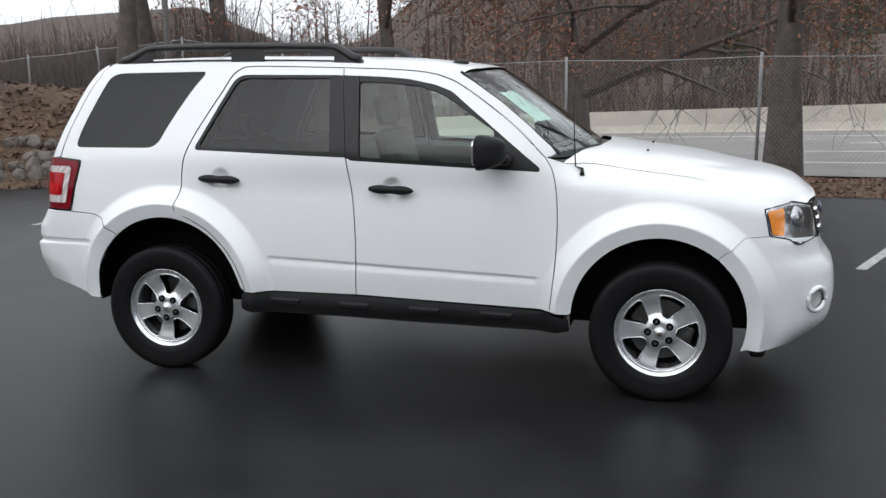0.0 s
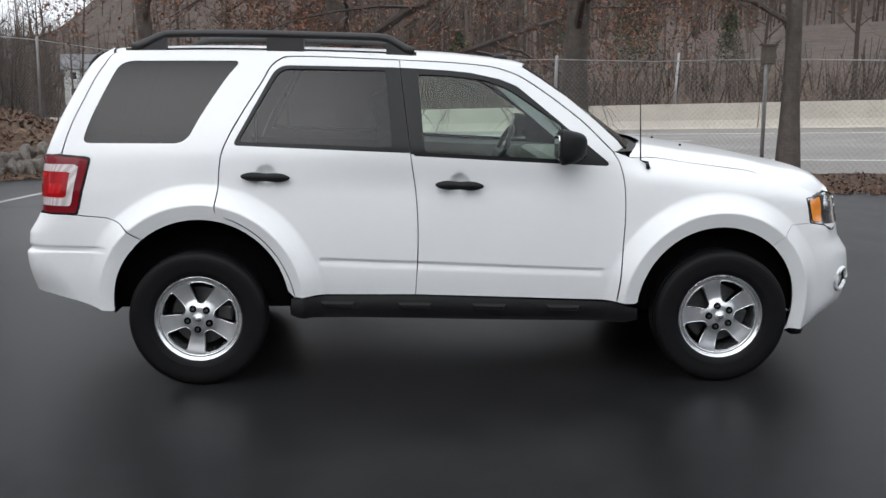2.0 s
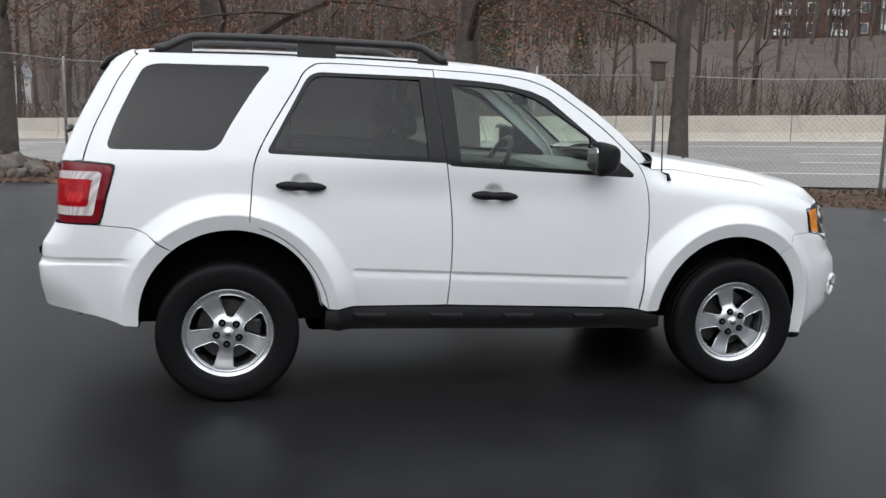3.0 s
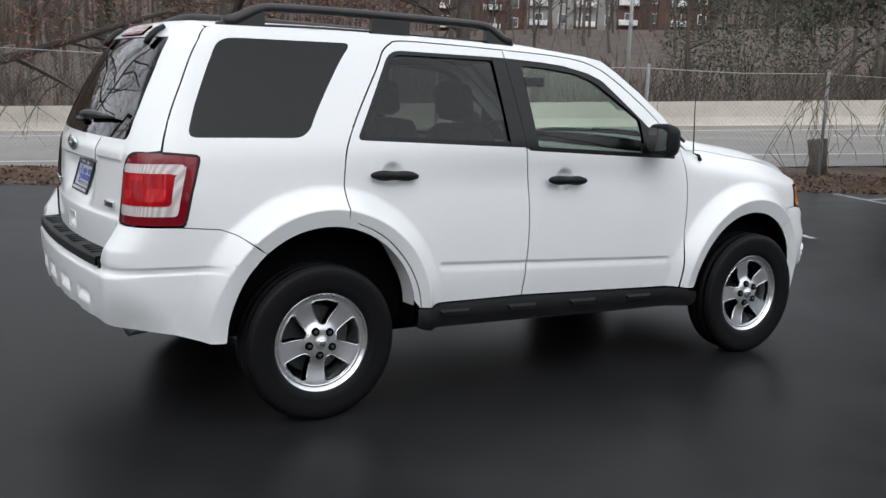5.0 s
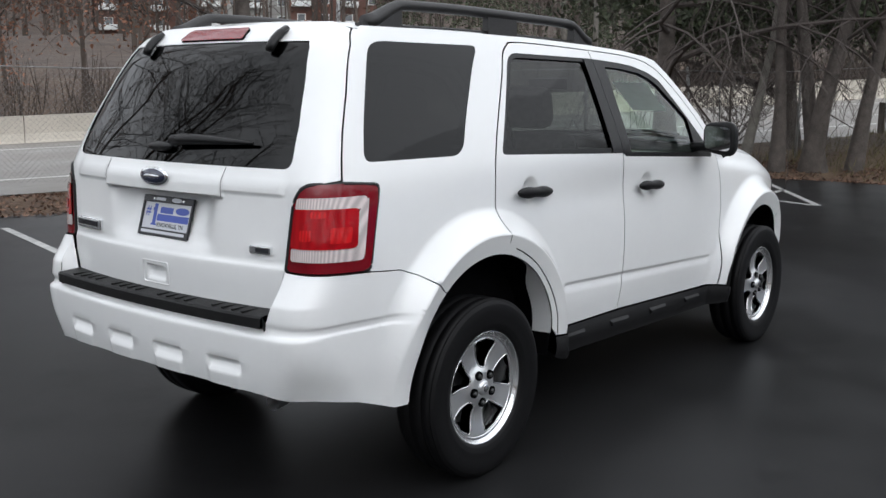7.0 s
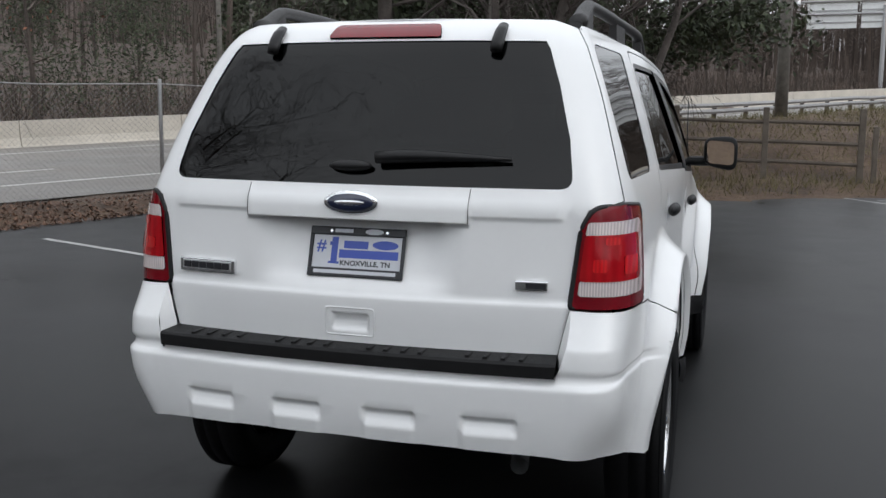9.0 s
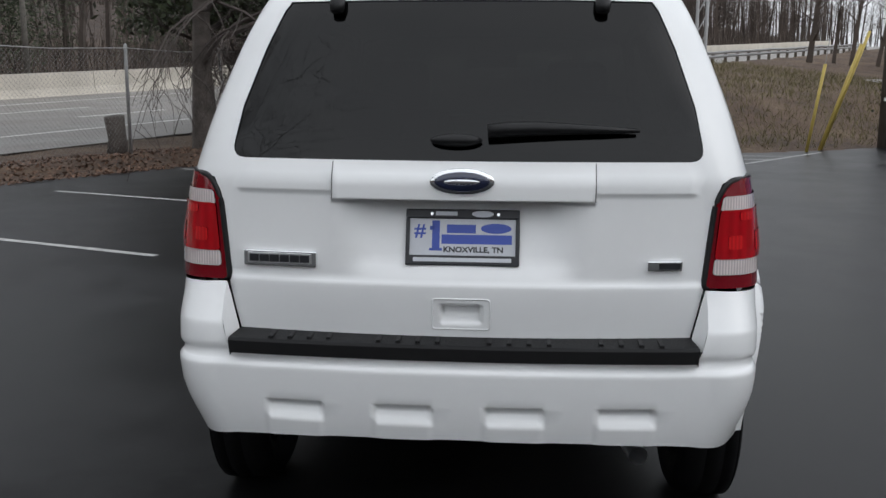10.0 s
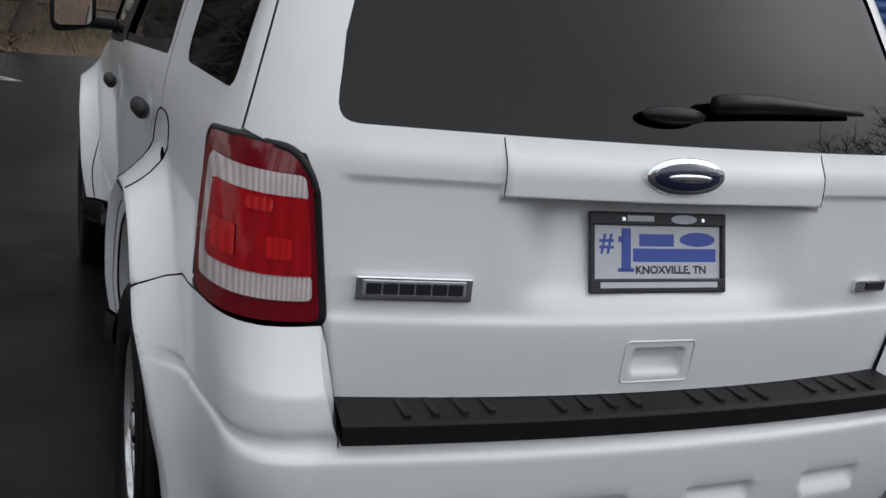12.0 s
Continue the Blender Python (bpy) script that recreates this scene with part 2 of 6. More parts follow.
ROOFM = mat("grey_shingle", (0.15, 0.15, 0.155), 0.9, vary=0.2, scale=2)
PANE = mat("dark_window", (0.03, 0.035, 0.04), 0.1, coat=1.0)
BLUED = mat("blue_roll_door", (0.035, 0.10, 0.27), 0.4, vary=0.1, scale=4, coat=0.2)
WHITEM = mat("white_metal_trim", (0.70, 0.71, 0.70), 0.5, vary=0.08, scale=3)
POLEM = mat("weathered_pole", (0.13, 0.11, 0.09), 0.9, vary=0.3, scale=4, bump=0.006, bump_scale=30)
YELLOW = mat("faded_yellow_plastic", (0.50, 0.38, 0.09), 0.55, vary=0.15, scale=8)
GRASS = mat("winter_grass", (0.12, 0.105, 0.045), 0.95, vary=0.3, scale=2, island=0.4)


def asphalt_mat():
    """Sealed black asphalt after rain: aggregate relief, damp film in broad patches, a few dry worn tracks."""
    m = bpy.data.materials.new("wet_asphalt")
    m.use_nodes = True
    nt = m.node_tree
    b = nt.nodes["Principled BSDF"]
    coord = nt.nodes.new("ShaderNodeTexCoord")

    def tex(scale, detail=5, rough=0.55):
        n = nt.nodes.new("ShaderNodeTexNoise")
        n.inputs["Scale"].default_value, n.inputs["Detail"].default_value, n.inputs["Roughness"].default_value = scale, detail, rough
        nt.links.new(coord.outputs["Object"], n.inputs["Vector"])
        return n
    broad, mid, grit = tex(0.35, 4), tex(2.2, 6, 0.65), tex(170, 3)
    mixr = nt.nodes.new("ShaderNodeMath")
    mixr.operation = "MULTIPLY_ADD"
    nt.links.new(mid.outputs["Fac"], mixr.inputs[0])
    mixr.inputs[1].default_value = 0.45
    nt.links.new(broad.outputs["Fac"], mixr.inputs[2])
    rr = nt.nodes.new("ShaderNodeMapRange")
    rr.inputs["From Min"].default_value, rr.inputs["From Max"].default_value = 0.5, 0.95
    rr.inputs["To Min"].default_value, rr.inputs["To Max"].default_value = 0.27, 0.46
    nt.links.new(mixr.outputs[0], rr.inputs["Value"])
    nt.links.new(rr.outputs["Result"], b.inputs["Roughness"])
    cr = nt.nodes.new("ShaderNodeMapRange")
    cr.inputs["From Min"].default_value, cr.inputs["From Max"].default_value = 0.45, 1.0
    cr.inputs["To Min"].default_value, cr.inputs["To Max"].default_value = 0.50, 1.65
    nt.links.new(mixr.outputs[0], cr.inputs["Value"])
    gr = nt.nodes.new("ShaderNodeMapRange")
    gr.inputs["To Min"].default_value, gr.inputs["To Max"].default_value = 0.7, 1.3
    nt.links.new(grit.outputs["Fac"], gr.inputs["Value"])
    mul = nt.nodes.new("ShaderNodeMath")
    mul.operation = "MULTIPLY"
    nt.links.new(cr.outputs["Result"], mul.inputs[0])
    nt.links.new(gr.outputs["Result"], mul.inputs[1])
    sc = nt.nodes.new("ShaderNodeVectorMath")
    sc.operation = "SCALE"
    sc.inputs[0].default_value = (0.0105, 0.0105, 0.0109)
    nt.links.new(mul.outputs[0], sc.inputs["Scale"])
    nt.links.new(sc.outputs["Vector"], b.inputs["Base Color"])
    bp = nt.nodes.new("ShaderNodeBump")
    bp.inputs["Distance"].default_value, bp.inputs["Strength"].default_value = 0.0015, 0.3
    nt.links.new(grit.outputs["Fac"], bp.inputs["Height"])
    nt.links.new(bp.outputs["Normal"], b.inputs["Normal"])
    film = nt.nodes.new("ShaderNodeMapRange")
    film.inputs["From Min"].default_value, film.inputs["From Max"].default_value = 0.55, 0.92
    film.inputs["To Min"].default_value, film.inputs["To Max"].default_value = 0.045, 0.155
    nt.links.new(mixr.outputs[0], film.inputs["Value"])
    nt.links.new(film.outputs["Result"], b.inputs["Specular IOR Level"])
    return m


ASPHALT = asphalt_mat()


# ---- building blocks ----
def part(name, bm, material, parent=None, label="", smooth=False, normals=None):
    me = bpy.data.meshes.new(name)
    bm.to_mesh(me)
    bm.free()
    me.materials.append(material)
    if smooth:
        me.polygons.foreach_set("use_smooth", [True] * len(me.polygons))
    if normals:
        me.normals_split_custom_set_from_vertices(normals)
    ob = new(name, me)
    if parent:
        ob.parent = parent
    if label:
        tagged(ob, label)
    return ob


def raw(name, verts, faces, material, parent=None, label="", smooth=False):
    me = bpy.data.meshes.new(name)
    me.from_pydata(verts, [], faces)
    me.materials.append(material)
    if smooth:
        me.polygons.foreach_set("use_smooth", [True] * len(me.polygons))
    ob = new(name, me)
    if parent:
        ob.parent = parent
    if label:
        tagged(ob, label)
    return ob


def thing(name, label, category, group="", kind=""):
    ob = new(name)
    ob.empty_display_size = 0.1
    return tagged(ob, label, category, group, kind)


def box_bm(lo, hi, bevel=0.0, bm=None, m=None, seg=2):
    own = bmesh.new()
    bmesh.ops.create_cube(own, size=1)
    for v in own.verts:
        v.co = Vector([(a + b) / 2 + c * (b - a) for a, b, c in zip(lo, hi, v.co)])
    if bevel:
        bmesh.ops.bevel(own, geom=own.edges[:], offset=bevel, segments=seg, affect="EDGES", profile=0.5)
    if m:
        own.transform(m)
    return merge(bm, own)


def merge(bm, own):
    if bm is None:
        return own
    me = bpy.data.meshes.new("tmp")
    own.to_mesh(me)
    own.free()
    bm.from_mesh(me)
    bpy.data.meshes.remove(me)
    return bm


def tube_bm(points, radii, sides=8, bm=None, caps=True, squash=1.0):
    """A round bar swept along points; radii one or one a point."""
    bm = bm or bmesh.new()
    n = len(points)
    if isinstance(radii, (int, float)):
        radii = [radii] * n
    rings = []
    for i, p in enumerate(points):
        p = Vector(p)
        d = (Vector(points[min(i + 1, n - 1)]) - Vector(points[max(i - 1, 0)])).normalized()
        a = d.cross(Vector((0, 0, 1)) if abs(d.z) < 0.95 else Vector((1, 0, 0))).normalized()
        b = a.cross(d)
        rings.append([bm.verts.new(p + float(radii[i]) * (math.cos(k * math.tau / sides) * a + squash * math.sin(k * math.tau / sides) * b)) for k in range(sides)])
    for r0, r1 in zip(rings, rings[1:]):
        for k in range(sides):
            bm.faces.new((r0[k], r0[(k + 1) % sides], r1[(k + 1) % sides], r1[k]))
    if caps:
        bm.faces.new(rings[0][::-1])
        bm.faces.new(rings[-1])
    return bm


def lathe_bm(profile, seg=48, bm=None):
    """Turns (radius, y) pairs round the y axis."""
    bm = bm or bmesh.new()
    rings = [[bm.verts.new((r * math.cos(k * math.tau / seg), y, r * math.sin(k * math.tau / seg))) for k in range(seg)] for r, y in profile]
    for r0, r1 in zip(rings, rings[1:]):
        for k in range(seg):
            bm.faces.new((r0[k], r0[(k + 1) % seg], r1[(k + 1) % seg], r1[k]))
    return bm


def fillet(poly, seg=5):
    """Rounds the corners of a polygon given as (u, v, radius)."""
    out, n = [], len(poly)
    for i, (u, v, r) in enumerate(poly):
        p, a, b = Vector((u, v)), Vector(poly[i - 1][:2]), Vector(poly[(i + 1) % n][:2])
        if not r:
            out.append((u, v))
            continue
        da, db = min(r, (a - p).length * 0.49), min(r, (b - p).length * 0.49)
        s, e = p + (a - p).normalized() * da, p + (b - p).normalized() * db
        for k in range(seg + 1):
            t = k / seg
            q = s * (1 - t) ** 2 + p * 2 * t * (1 - t) + e * t ** 2
            out.append((q.x, q.y))
    return out


def spline(points, per=6):
    """A smooth open curve through points."""
    pts = [Vector(p) for p in points]
    ext = [2 * pts[0] - pts[1]] + pts + [2 * pts[-1] - pts[-2]]
    out = []
    for a, b, c, d in zip(ext, ext[1:], ext[2:], ext[3:]):
        for k in range(per):
            t = k / per
            out.append(tuple(0.5 * (2 * b + (c - a) * t + (2 * a - 5 * b + 4 * c - d) * t * t + (3 * b - a - 3 * c + d) * t ** 3)))
    return out + [tuple(pts[-1])]


def resample(poly, step):
    out, n = [], len(poly)
    for i in range(n):
        a, b = Vector(poly[i]), Vector(poly[(i + 1) % n])
        k = max(1, math.ceil((b - a).length / step))
        if (b - a).length < 1e-5:
            continue
        out += [tuple(a.lerp(b, j / k)) for j in range(k)]
    return out


def inside(pts, poly):
    x, y = pts[:, 0], pts[:, 1]
    hit = np.zeros(len(pts), bool)
    n = len(poly)
    for i in range(n):
        (x0, y0), (x1, y1) = poly[i - 1], poly[i]
        if y0 == y1:
            continue
        c = ((y0 > y) != (y1 > y)) & (x < (x1 - x0) * (y - y0) / (y1 - y0) + x0)
        hit ^= c
    return hit


def tessellate(outer, holes, step, extra=()):
    loops = [resample(outer, step * 0.6)] + [resample(h, step * 0.6) for h in holes]
    edge = np.array([p for l in loops for p in l])
    lo, hi = edge.min(0), edge.max(0)
    grid = [(lo[0] + (i + 0.5 * (j % 2)) * step, lo[1] + j * step * 0.87) for j in range(int((hi[1] - lo[1]) / (step * 0.87)) + 2) for i in range(int((hi[0] - lo[0]) / step) + 2)]
    near = np.array(list(extra)) if len(extra) else np.zeros((0, 2))
    pts = np.array(grid)
    if len(near):
        d = np.min(np.hypot(pts[:, None, 0] - near[None, :, 0], pts[:, None, 1] - near[None, :, 1]), 1)
        pts = np.vstack([pts[d > step * 0.55], near])
    keep = inside(pts, loops[0])
    for h in loops[1:]:
        keep &= ~inside(pts, h)
    pts = pts[keep]
    if len(pts):
        d = np.min(np.hypot(pts[:, None, 0] - edge[None, :, 0], pts[:, None, 1] - edge[None, :, 1]), 1)
        pts = pts[d > step * 0.22]
    verts = [Vector(p) for l in loops for p in l] + [Vector(p) for p in pts]
    edges, at = [], 0
    for l in loops:
        edges += [(at + i, at + (i + 1) % len(l)) for i in range(len(l))]
        at += len(l)
    vs, _, fs, *_ = geometry.delaunay_2d_cdt(verts, edges, [], 0, 1e-6)
    mid = np.array([[sum(vs[i][k] for i in f) / 3 for k in (0, 1)] for f in fs])
    keep = inside(mid, loops[0])
    for h in loops[1:]:
        keep &= ~inside(mid, h)
    return vs, [f for f, k in zip(fs, keep) if k], loops


def panel(name, outer, fn, material, parent, holes=(), step=0.04, rim=0.012, off=0.0, label="", extra=(), flip=False):
    """A shaped sheet: the outline in the surface's own two coordinates, laid on fn(u, v), its edges turned in by rim."""
    vs, fs, loops = tessellate(outer, holes, step, extra)
    e = 0.004

    def spot(u, v):
        p = Vector(fn(u, v))
        n = (Vector(fn(u + e, v)) - Vector(fn(u - e, v))).cross(Vector(fn(u, v + e)) - Vector(fn(u, v - e))).normalized()
        return p, -n if flip else n
    verts, normals = [], []
    for v in vs:
        p, n = spot(v[0], v[1])
        verts.append(p - n * off)
        normals.append(n)
    faces = [tuple(f) for f in fs]
    # turn each triangle to face outwards
    out = []
    for f in faces:
        a, b, c = (verts[i] for i in f)
        if (b - a).cross(c - a).dot(normals[f[0]]) < 0:
            f = f[::-1]
        out.append(f)
    if rim:
        for loop in loops:
            first, m = len(verts), len(loop)
            ring = [spot(*p) for p in loop]
            for p, n in ring:
                verts.append(p - n * off)
            for p, n in ring:
                verts.append(p - n * (off + rim))
            for i in range(m):
                j = (i + 1) % m
                out.append((first + i, first + j, first + m + j, first + m + i))
            for i in range(m):
                t = (ring[(i + 1) % m][0] - ring[i - 1][0]).normalized()
                normals.append(t.cross(ring[i][1]).normalized())
            normals += normals[-m:]
    me = bpy.data.meshes.new(name)
    me.from_pydata([tuple(v) for v in verts], [], out)
    me.materials.append(material)
    me.polygons.foreach_set("use_smooth", [True] * len(me.polygons))
    me.normals_split_custom_set_from_vertices([tuple(n) for n in normals])
    ob = new(name, me)
    ob.parent = parent
    if label:
        tagged(ob, label)
    return ob


def mirror_y(ob):
    """The same part on the other side of the car."""
    me = ob.data.copy()
    n = len(me.vertices)
    co = np.empty(n * 3)
    me.vertices.foreach_get("co", co)
    co[1::3] *= -1
    nor = np.empty(len(me.loops) * 3)
    me.corner_normals.foreach_get("vector", nor)
    verts, faces = co.reshape(-1, 3), [tuple(p.vertices) for p in me.polygons]
    byvert = {}
    for p in me.polygons:
        for li in p.loop_indices:
            byvert[me.loops[li].vertex_index] = nor[3 * li:3 * li + 3] * (1, -1, 1)
    fresh = bpy.data.meshes.new(ob.name)
    fresh.from_pydata([tuple(v) for v in verts], [], [f[::-1] for f in faces])
    for m in me.materials:
        fresh.materials.append(m)
    fresh.polygons.foreach_set("use_smooth", [p.use_smooth for p in me.polygons])
    if any(p.use_smooth for p in me.polygons):
        fresh.normals_split_custom_set_from_vertices([tuple(byvert.get(i, (0, 0, 1))) for i in range(n)])
    bpy.data.meshes.remove(me)
    twin = new(ob.name, fresh)
    twin.parent = ob.parent
    if "label" in ob:
        twin["label"] = ob["label"]
    return twin


def knots(k, v):
    """A smooth monotone curve through (place, value) knots."""
    n = len(k)
    if v <= k[0][0]:
        return k[0][1]
    if v >= k[-1][0]:
        return k[-1][1]
    i = 0
    while v > k[i + 1][0]:
        i += 1

    def slope(j):
        if j == 0 or j == n - 1:
            a, b = (k[0], k[1]) if j == 0 else (k[-2], k[-1])
            return (b[1] - a[1]) / (b[0] - a[0])
        a = (k[j][1] - k[j - 1][1]) / (k[j][0] - k[j - 1][0])
        b = (k[j + 1][1] - k[j][1]) / (k[j + 1][0] - k[j][0])
        return 0 if a * b <= 0 else 2 * a * b / (a + b)
    h = k[i + 1][0] - k[i][0]
    t = (v - k[i][0]) / h
    return (2 * t ** 3 - 3 * t * t + 1) * k[i][1] + (t ** 3 - 2 * t * t + t) * h * slope(i) + (3 * t * t - 2 * t ** 3) * k[i + 1][1] + (t ** 3 - t * t) * h * slope(i + 1)


def ease(t):
    t = min(1.0, max(0.0, t))
    return t * t * (3 - 2 * t)


# ---- the white car: x forward from the rear axle, y to its left, z up ----
AXLE, HUB_Z, TYRE_R, CAR_DROP = 2.619, 0.362, 0.337, -0.025
SIDE = ((0.25, 0.74), (0.45, 0.765), (0.60, 0.785), (0.80, 0.79), (0.95, 0.785), (1.08, 0.770), (1.15, 0.757), (1.25, 0.727), (1.40, 0.674), (1.55, 0.616), (1.62, 0.585), (1.70, 0.54))
NOSE = ((2.3, 0), (2.7, 0.02), (3.08, 0.095), (3.3, 0.20), (3.45, 0.33))
BACK = ((0.25, -0.80), (0.76, -0.822), (0.86, -0.828), (1.08, -0.815), (1.15, -0.81), (1.20, -0.795), (1.30, -0.755), (1.45, -0.678), (1.58, -0.602), (1.64, -0.550), (1.68, -0.48), (1.71, -0.38))
BUMP = ((0.30, -0.74), (0.36, -0.80), (0.43, -0.862), (0.50, -0.89), (0.60, -0.905), (0.678, -0.908), (0.688, -0.902), (0.700, -0.889), (0.716, -0.887), (0.726, -0.893), (0.782, -0.886), (0.796, -0.878), (0.84, -0.850), (0.90, -0.818))
FRONT = ((0.22, 3.24), (0.25, 3.28), (0.33, 3.39), (0.40, 3.45), (0.52, 3.47), (0.64, 3.457), (0.73, 3.40), (0.80, 3.385), (0.94, 3.35), (1.0, 3.28))
ROOF = ((-0.47, 1.684), (-0.387, 1.697), (0.13, 1.708), (0.6, 1.702), (1.04, 1.690), (1.224, 1.682), (1.435, 1.662), (1.602, 1.640), (1.66, 1.625))
HOOD = ((2.1, 1.235), (2.265, 1.226), (2.479, 1.197), (2.786, 1.155), (3.033, 1.107), (3.188, 1.076), (3.27, 1.046), (3.33, 0.998), (3.38, 0.935))
ARCH_R, ARCH_F = (0.020, 0.432, 0.430), (2.606, 0.408, 0.414)
PLAN = ((-0.6, 0.0), (-0.1, 0.010), (0.39, 0.025), (0.9, 0.045), (1.5, 0.042), (2.1, 0.0))
HANDLES = ((0.343, 1.068), (1.289, 1.030))


def mould(x):
    return 0.657 - 0.041 * (x - 0.602)


def girth(x, z):
    """How much the glasshouse widens towards the middle of the car."""
    return knots(PLAN, x) * ease((z - 0.98) / 0.25)


def half(x, z):
    w = knots(SIDE, z) - knots(NOSE, x) + girth(x, z)
    if x > 2.05:
        top = knots(HOOD, x) - 0.055
        w -= 0.075 * ease((z - top + 0.16) / 0.17) ** 2 * ease((x - 2.05) / 0.2)
    for cx, cz, r0 in (ARCH_R, ARCH_F):
        r = math.hypot(x - cx, max(z, cz - 0.12) - cz) if z < cz - 0.12 else math.hypot(x - cx, z - cz)
        if r < r0 + 0.17:
            fade = ease((x + 0.60) / 0.24)
            w += 0.080 * min(1.0, (r0 + 0.17 - r) / 0.095) ** 1.5 * fade
            if r < r0 + 0.075:
                w -= 0.026 * (r0 + 0.075 - r) / 0.075 * fade
    z0 = mould(x)
    if z0 - 0.045 < z < z0 + 0.01 and 0.58 < x < 2.04:
        fade = ease((x - 0.585) / 0.03) * ease((2.035 - x) / 0.03)
        w -= 0.0065 * fade * ease((z0 + 0.004 - z) / 0.006) * (1 - ease((z0 - 0.006 - z) / 0.034))
    for hx, hz in HANDLES:
        r = math.hypot(x - hx, z - hz)
        if r < 0.062:
            w -= 0.026 * ease((0.062 - r) / 0.045)
    return w


def side(x, z):
    return (x, -half(x, z), z)


def squeeze(x):
    """The tail end is slightly narrower than the flanks."""
    return 1 - 0.031 * (1 - ease((x + 0.74) / 0.24))


def shell(back, bow=0.055, dip=None, tuck=lambda z: 0.0, groove=None):
    """The plan outline at a height, from the middle of the tail round the corner and along the right flank."""
    def fn(u, z):
        s, a = (1, u) if u >= 0 else (-1, -u)
        tk = tuck(z)
        yb, bx = knots(SIDE, z) - 0.14, knots(back, z)
        xa = bx + 0.20 + tk
        if a <= yb:
            x, y = bx + bow * (a / 0.63) ** 2, a
            if dip:
                x -= dip(u, z)
        elif a < yb + 0.22:
            t = (a - yb) / 0.22
            wa = half(xa, z)
            b, c, e = (bx + bow * (yb / 0.63) ** 2, yb), (bx + bow * 1.2 - 0.012 + 0.3 * tk, wa + 0.004 - 0.75 * tk), (xa, wa)
            x, y = ((1 - t) ** 2 * p + 2 * t * (1 - t) * q + t * t * r for p, q, r in zip(b, c, e))
        else:
            x = xa + (a - yb - 0.22)
            y = half(x, z)
        if a > yb and groove:
            y -= groove(z) * ease((a - yb) / 0.06) * (1 - ease((x + 0.50) / 0.10))
        return (x, -s * y * squeeze(x), z)
    return fn


def by_x(back, tuck=lambda z: 0.0):
    return lambda x, z: (knots(SIDE, z) - 0.14 + 0.22 + (x - knots(back, z) - 0.20 - tuck(z)), z)


def by_y(fn):
    """The outline's coordinate for a distance y from the middle."""
    def find(y, z):
        lo, hi = 0.0, knots(SIDE, z) + 0.3
        for _ in range(30):
            m = (lo + hi) / 2
            lo, hi = (m, hi) if -fn(m, z)[1] < y else (lo, m)
        return (lo, z)
    return find


def gate_dip(u, z):
    """The tailgate's relief: lamp strip over the plate, the plate's recess, the lower ledge and the latch pocket."""
    a = abs(u)
    d = 0.005 * ease((z - 1.119) / 0.005) * (1 - ease((z - 1.15) / 0.05)) if a > 0.345 else 0.0
    if a <= 0.35:
        d = 0.013 * ease((z - 1.100) / 0.005) * (1 - ease((z - 1.15) / 0.05)) * ease((0.348 - a) / 0.006) + 0.005 * ease((z - 1.119) / 0.005) * (1 - ease((z - 1.15) / 0.05)) * (1 - ease((0.348 - a) / 0.006))
    wide = 0.335
    if 0.895 < z < 1.106:
        d -= (0.022 + 0.27 * max(0.0, z - 0.93)) * ease((wide - a) / 0.14) * ease((z - 0.898) / 0.05) * ease((1.104 - z) / 0.006)
    d += 0.010 * ease((0.906 - z) / 0.02)
    if 0.788 < z < 0.842 and a < 0.058:
        d -= 0.028 * ease((0.058 - a) / 0.008) * ease((0.842 - z) / 0.006) * ease((z - 0.788) / 0.03)
    return d * ease((knots(SIDE, z) - 0.142 - a) / 0.03)


def bumper_dip(u, z):
    """Four pockets along the lower bumper."""
    d = 0.0
    for c in (-0.435, -0.145, 0.145, 0.435):
        a = abs(u - c)
        if a < 0.085 and z < 0.60:
            edge = ease((0.082 - a) / 0.012)
            d -= 0.024 * edge * ease((0.594 - z) / 0.010) * min(1.0, max(0.0, (z - 0.545) / 0.040))
            d += 0.006 * edge * ease((0.560 - z) / 0.014)
    return d


def low_tuck(z):
    return 0.07 * ease((0.66 - z) / 0.22)


def corner_groove(z):
    """The pressed step that runs from the tread plate round the bumper's corner."""
    return 0.008 * ease((z - 0.688) / 0.005) * (1 - ease((z - 0.712) / 0.008))


tail, bump = shell(BACK, dip=gate_dip), shell(BUMP, 0.040, bumper_dip, low_tuck, corner_groove)
tx, bx_, ty, by_ = by_x(BACK), by_x(BUMP, low_tuck), by_y(tail), by_y(bump)


def nose(u, z):
    """The plan outline at the front, from the middle round the corner and back along the right flank."""
    s, a = (1, u) if u >= 0 else (-1, -u)
    yb, fx, xa = 0.46, knots(FRONT, z), 2.92
    if a <= yb:
        x, y = fx - 0.05 * (a / 0.5) ** 2, a
    elif a < yb + 0.55:
        t = (a - yb) / 0.55
        wa = half(xa, z)
        b, c, e = (fx - 0.05 * (yb / 0.5) ** 2, yb), (fx - 0.16, wa - 0.06), (xa, wa)
        x, y = ((1 - t) ** 2 * p + 2 * t * (1 - t) * q + t * t * r for p, q, r in zip(b, c, e))
        if x < 3.28:
            y += (half(x, z) - y) * (1 - ease((x - 3.06) / 0.22))
    else:
        x = xa - (a - yb - 0.55)
        y = half(x, z)
    return (x, -s * y, z)


def nx(x, z):
    lo, hi = 0.0, 1.4
    for _ in range(30):
        m = (lo + hi) / 2
        lo, hi = (m, hi) if nose(m, z)[0] > x else (lo, m)
    return (lo, z)


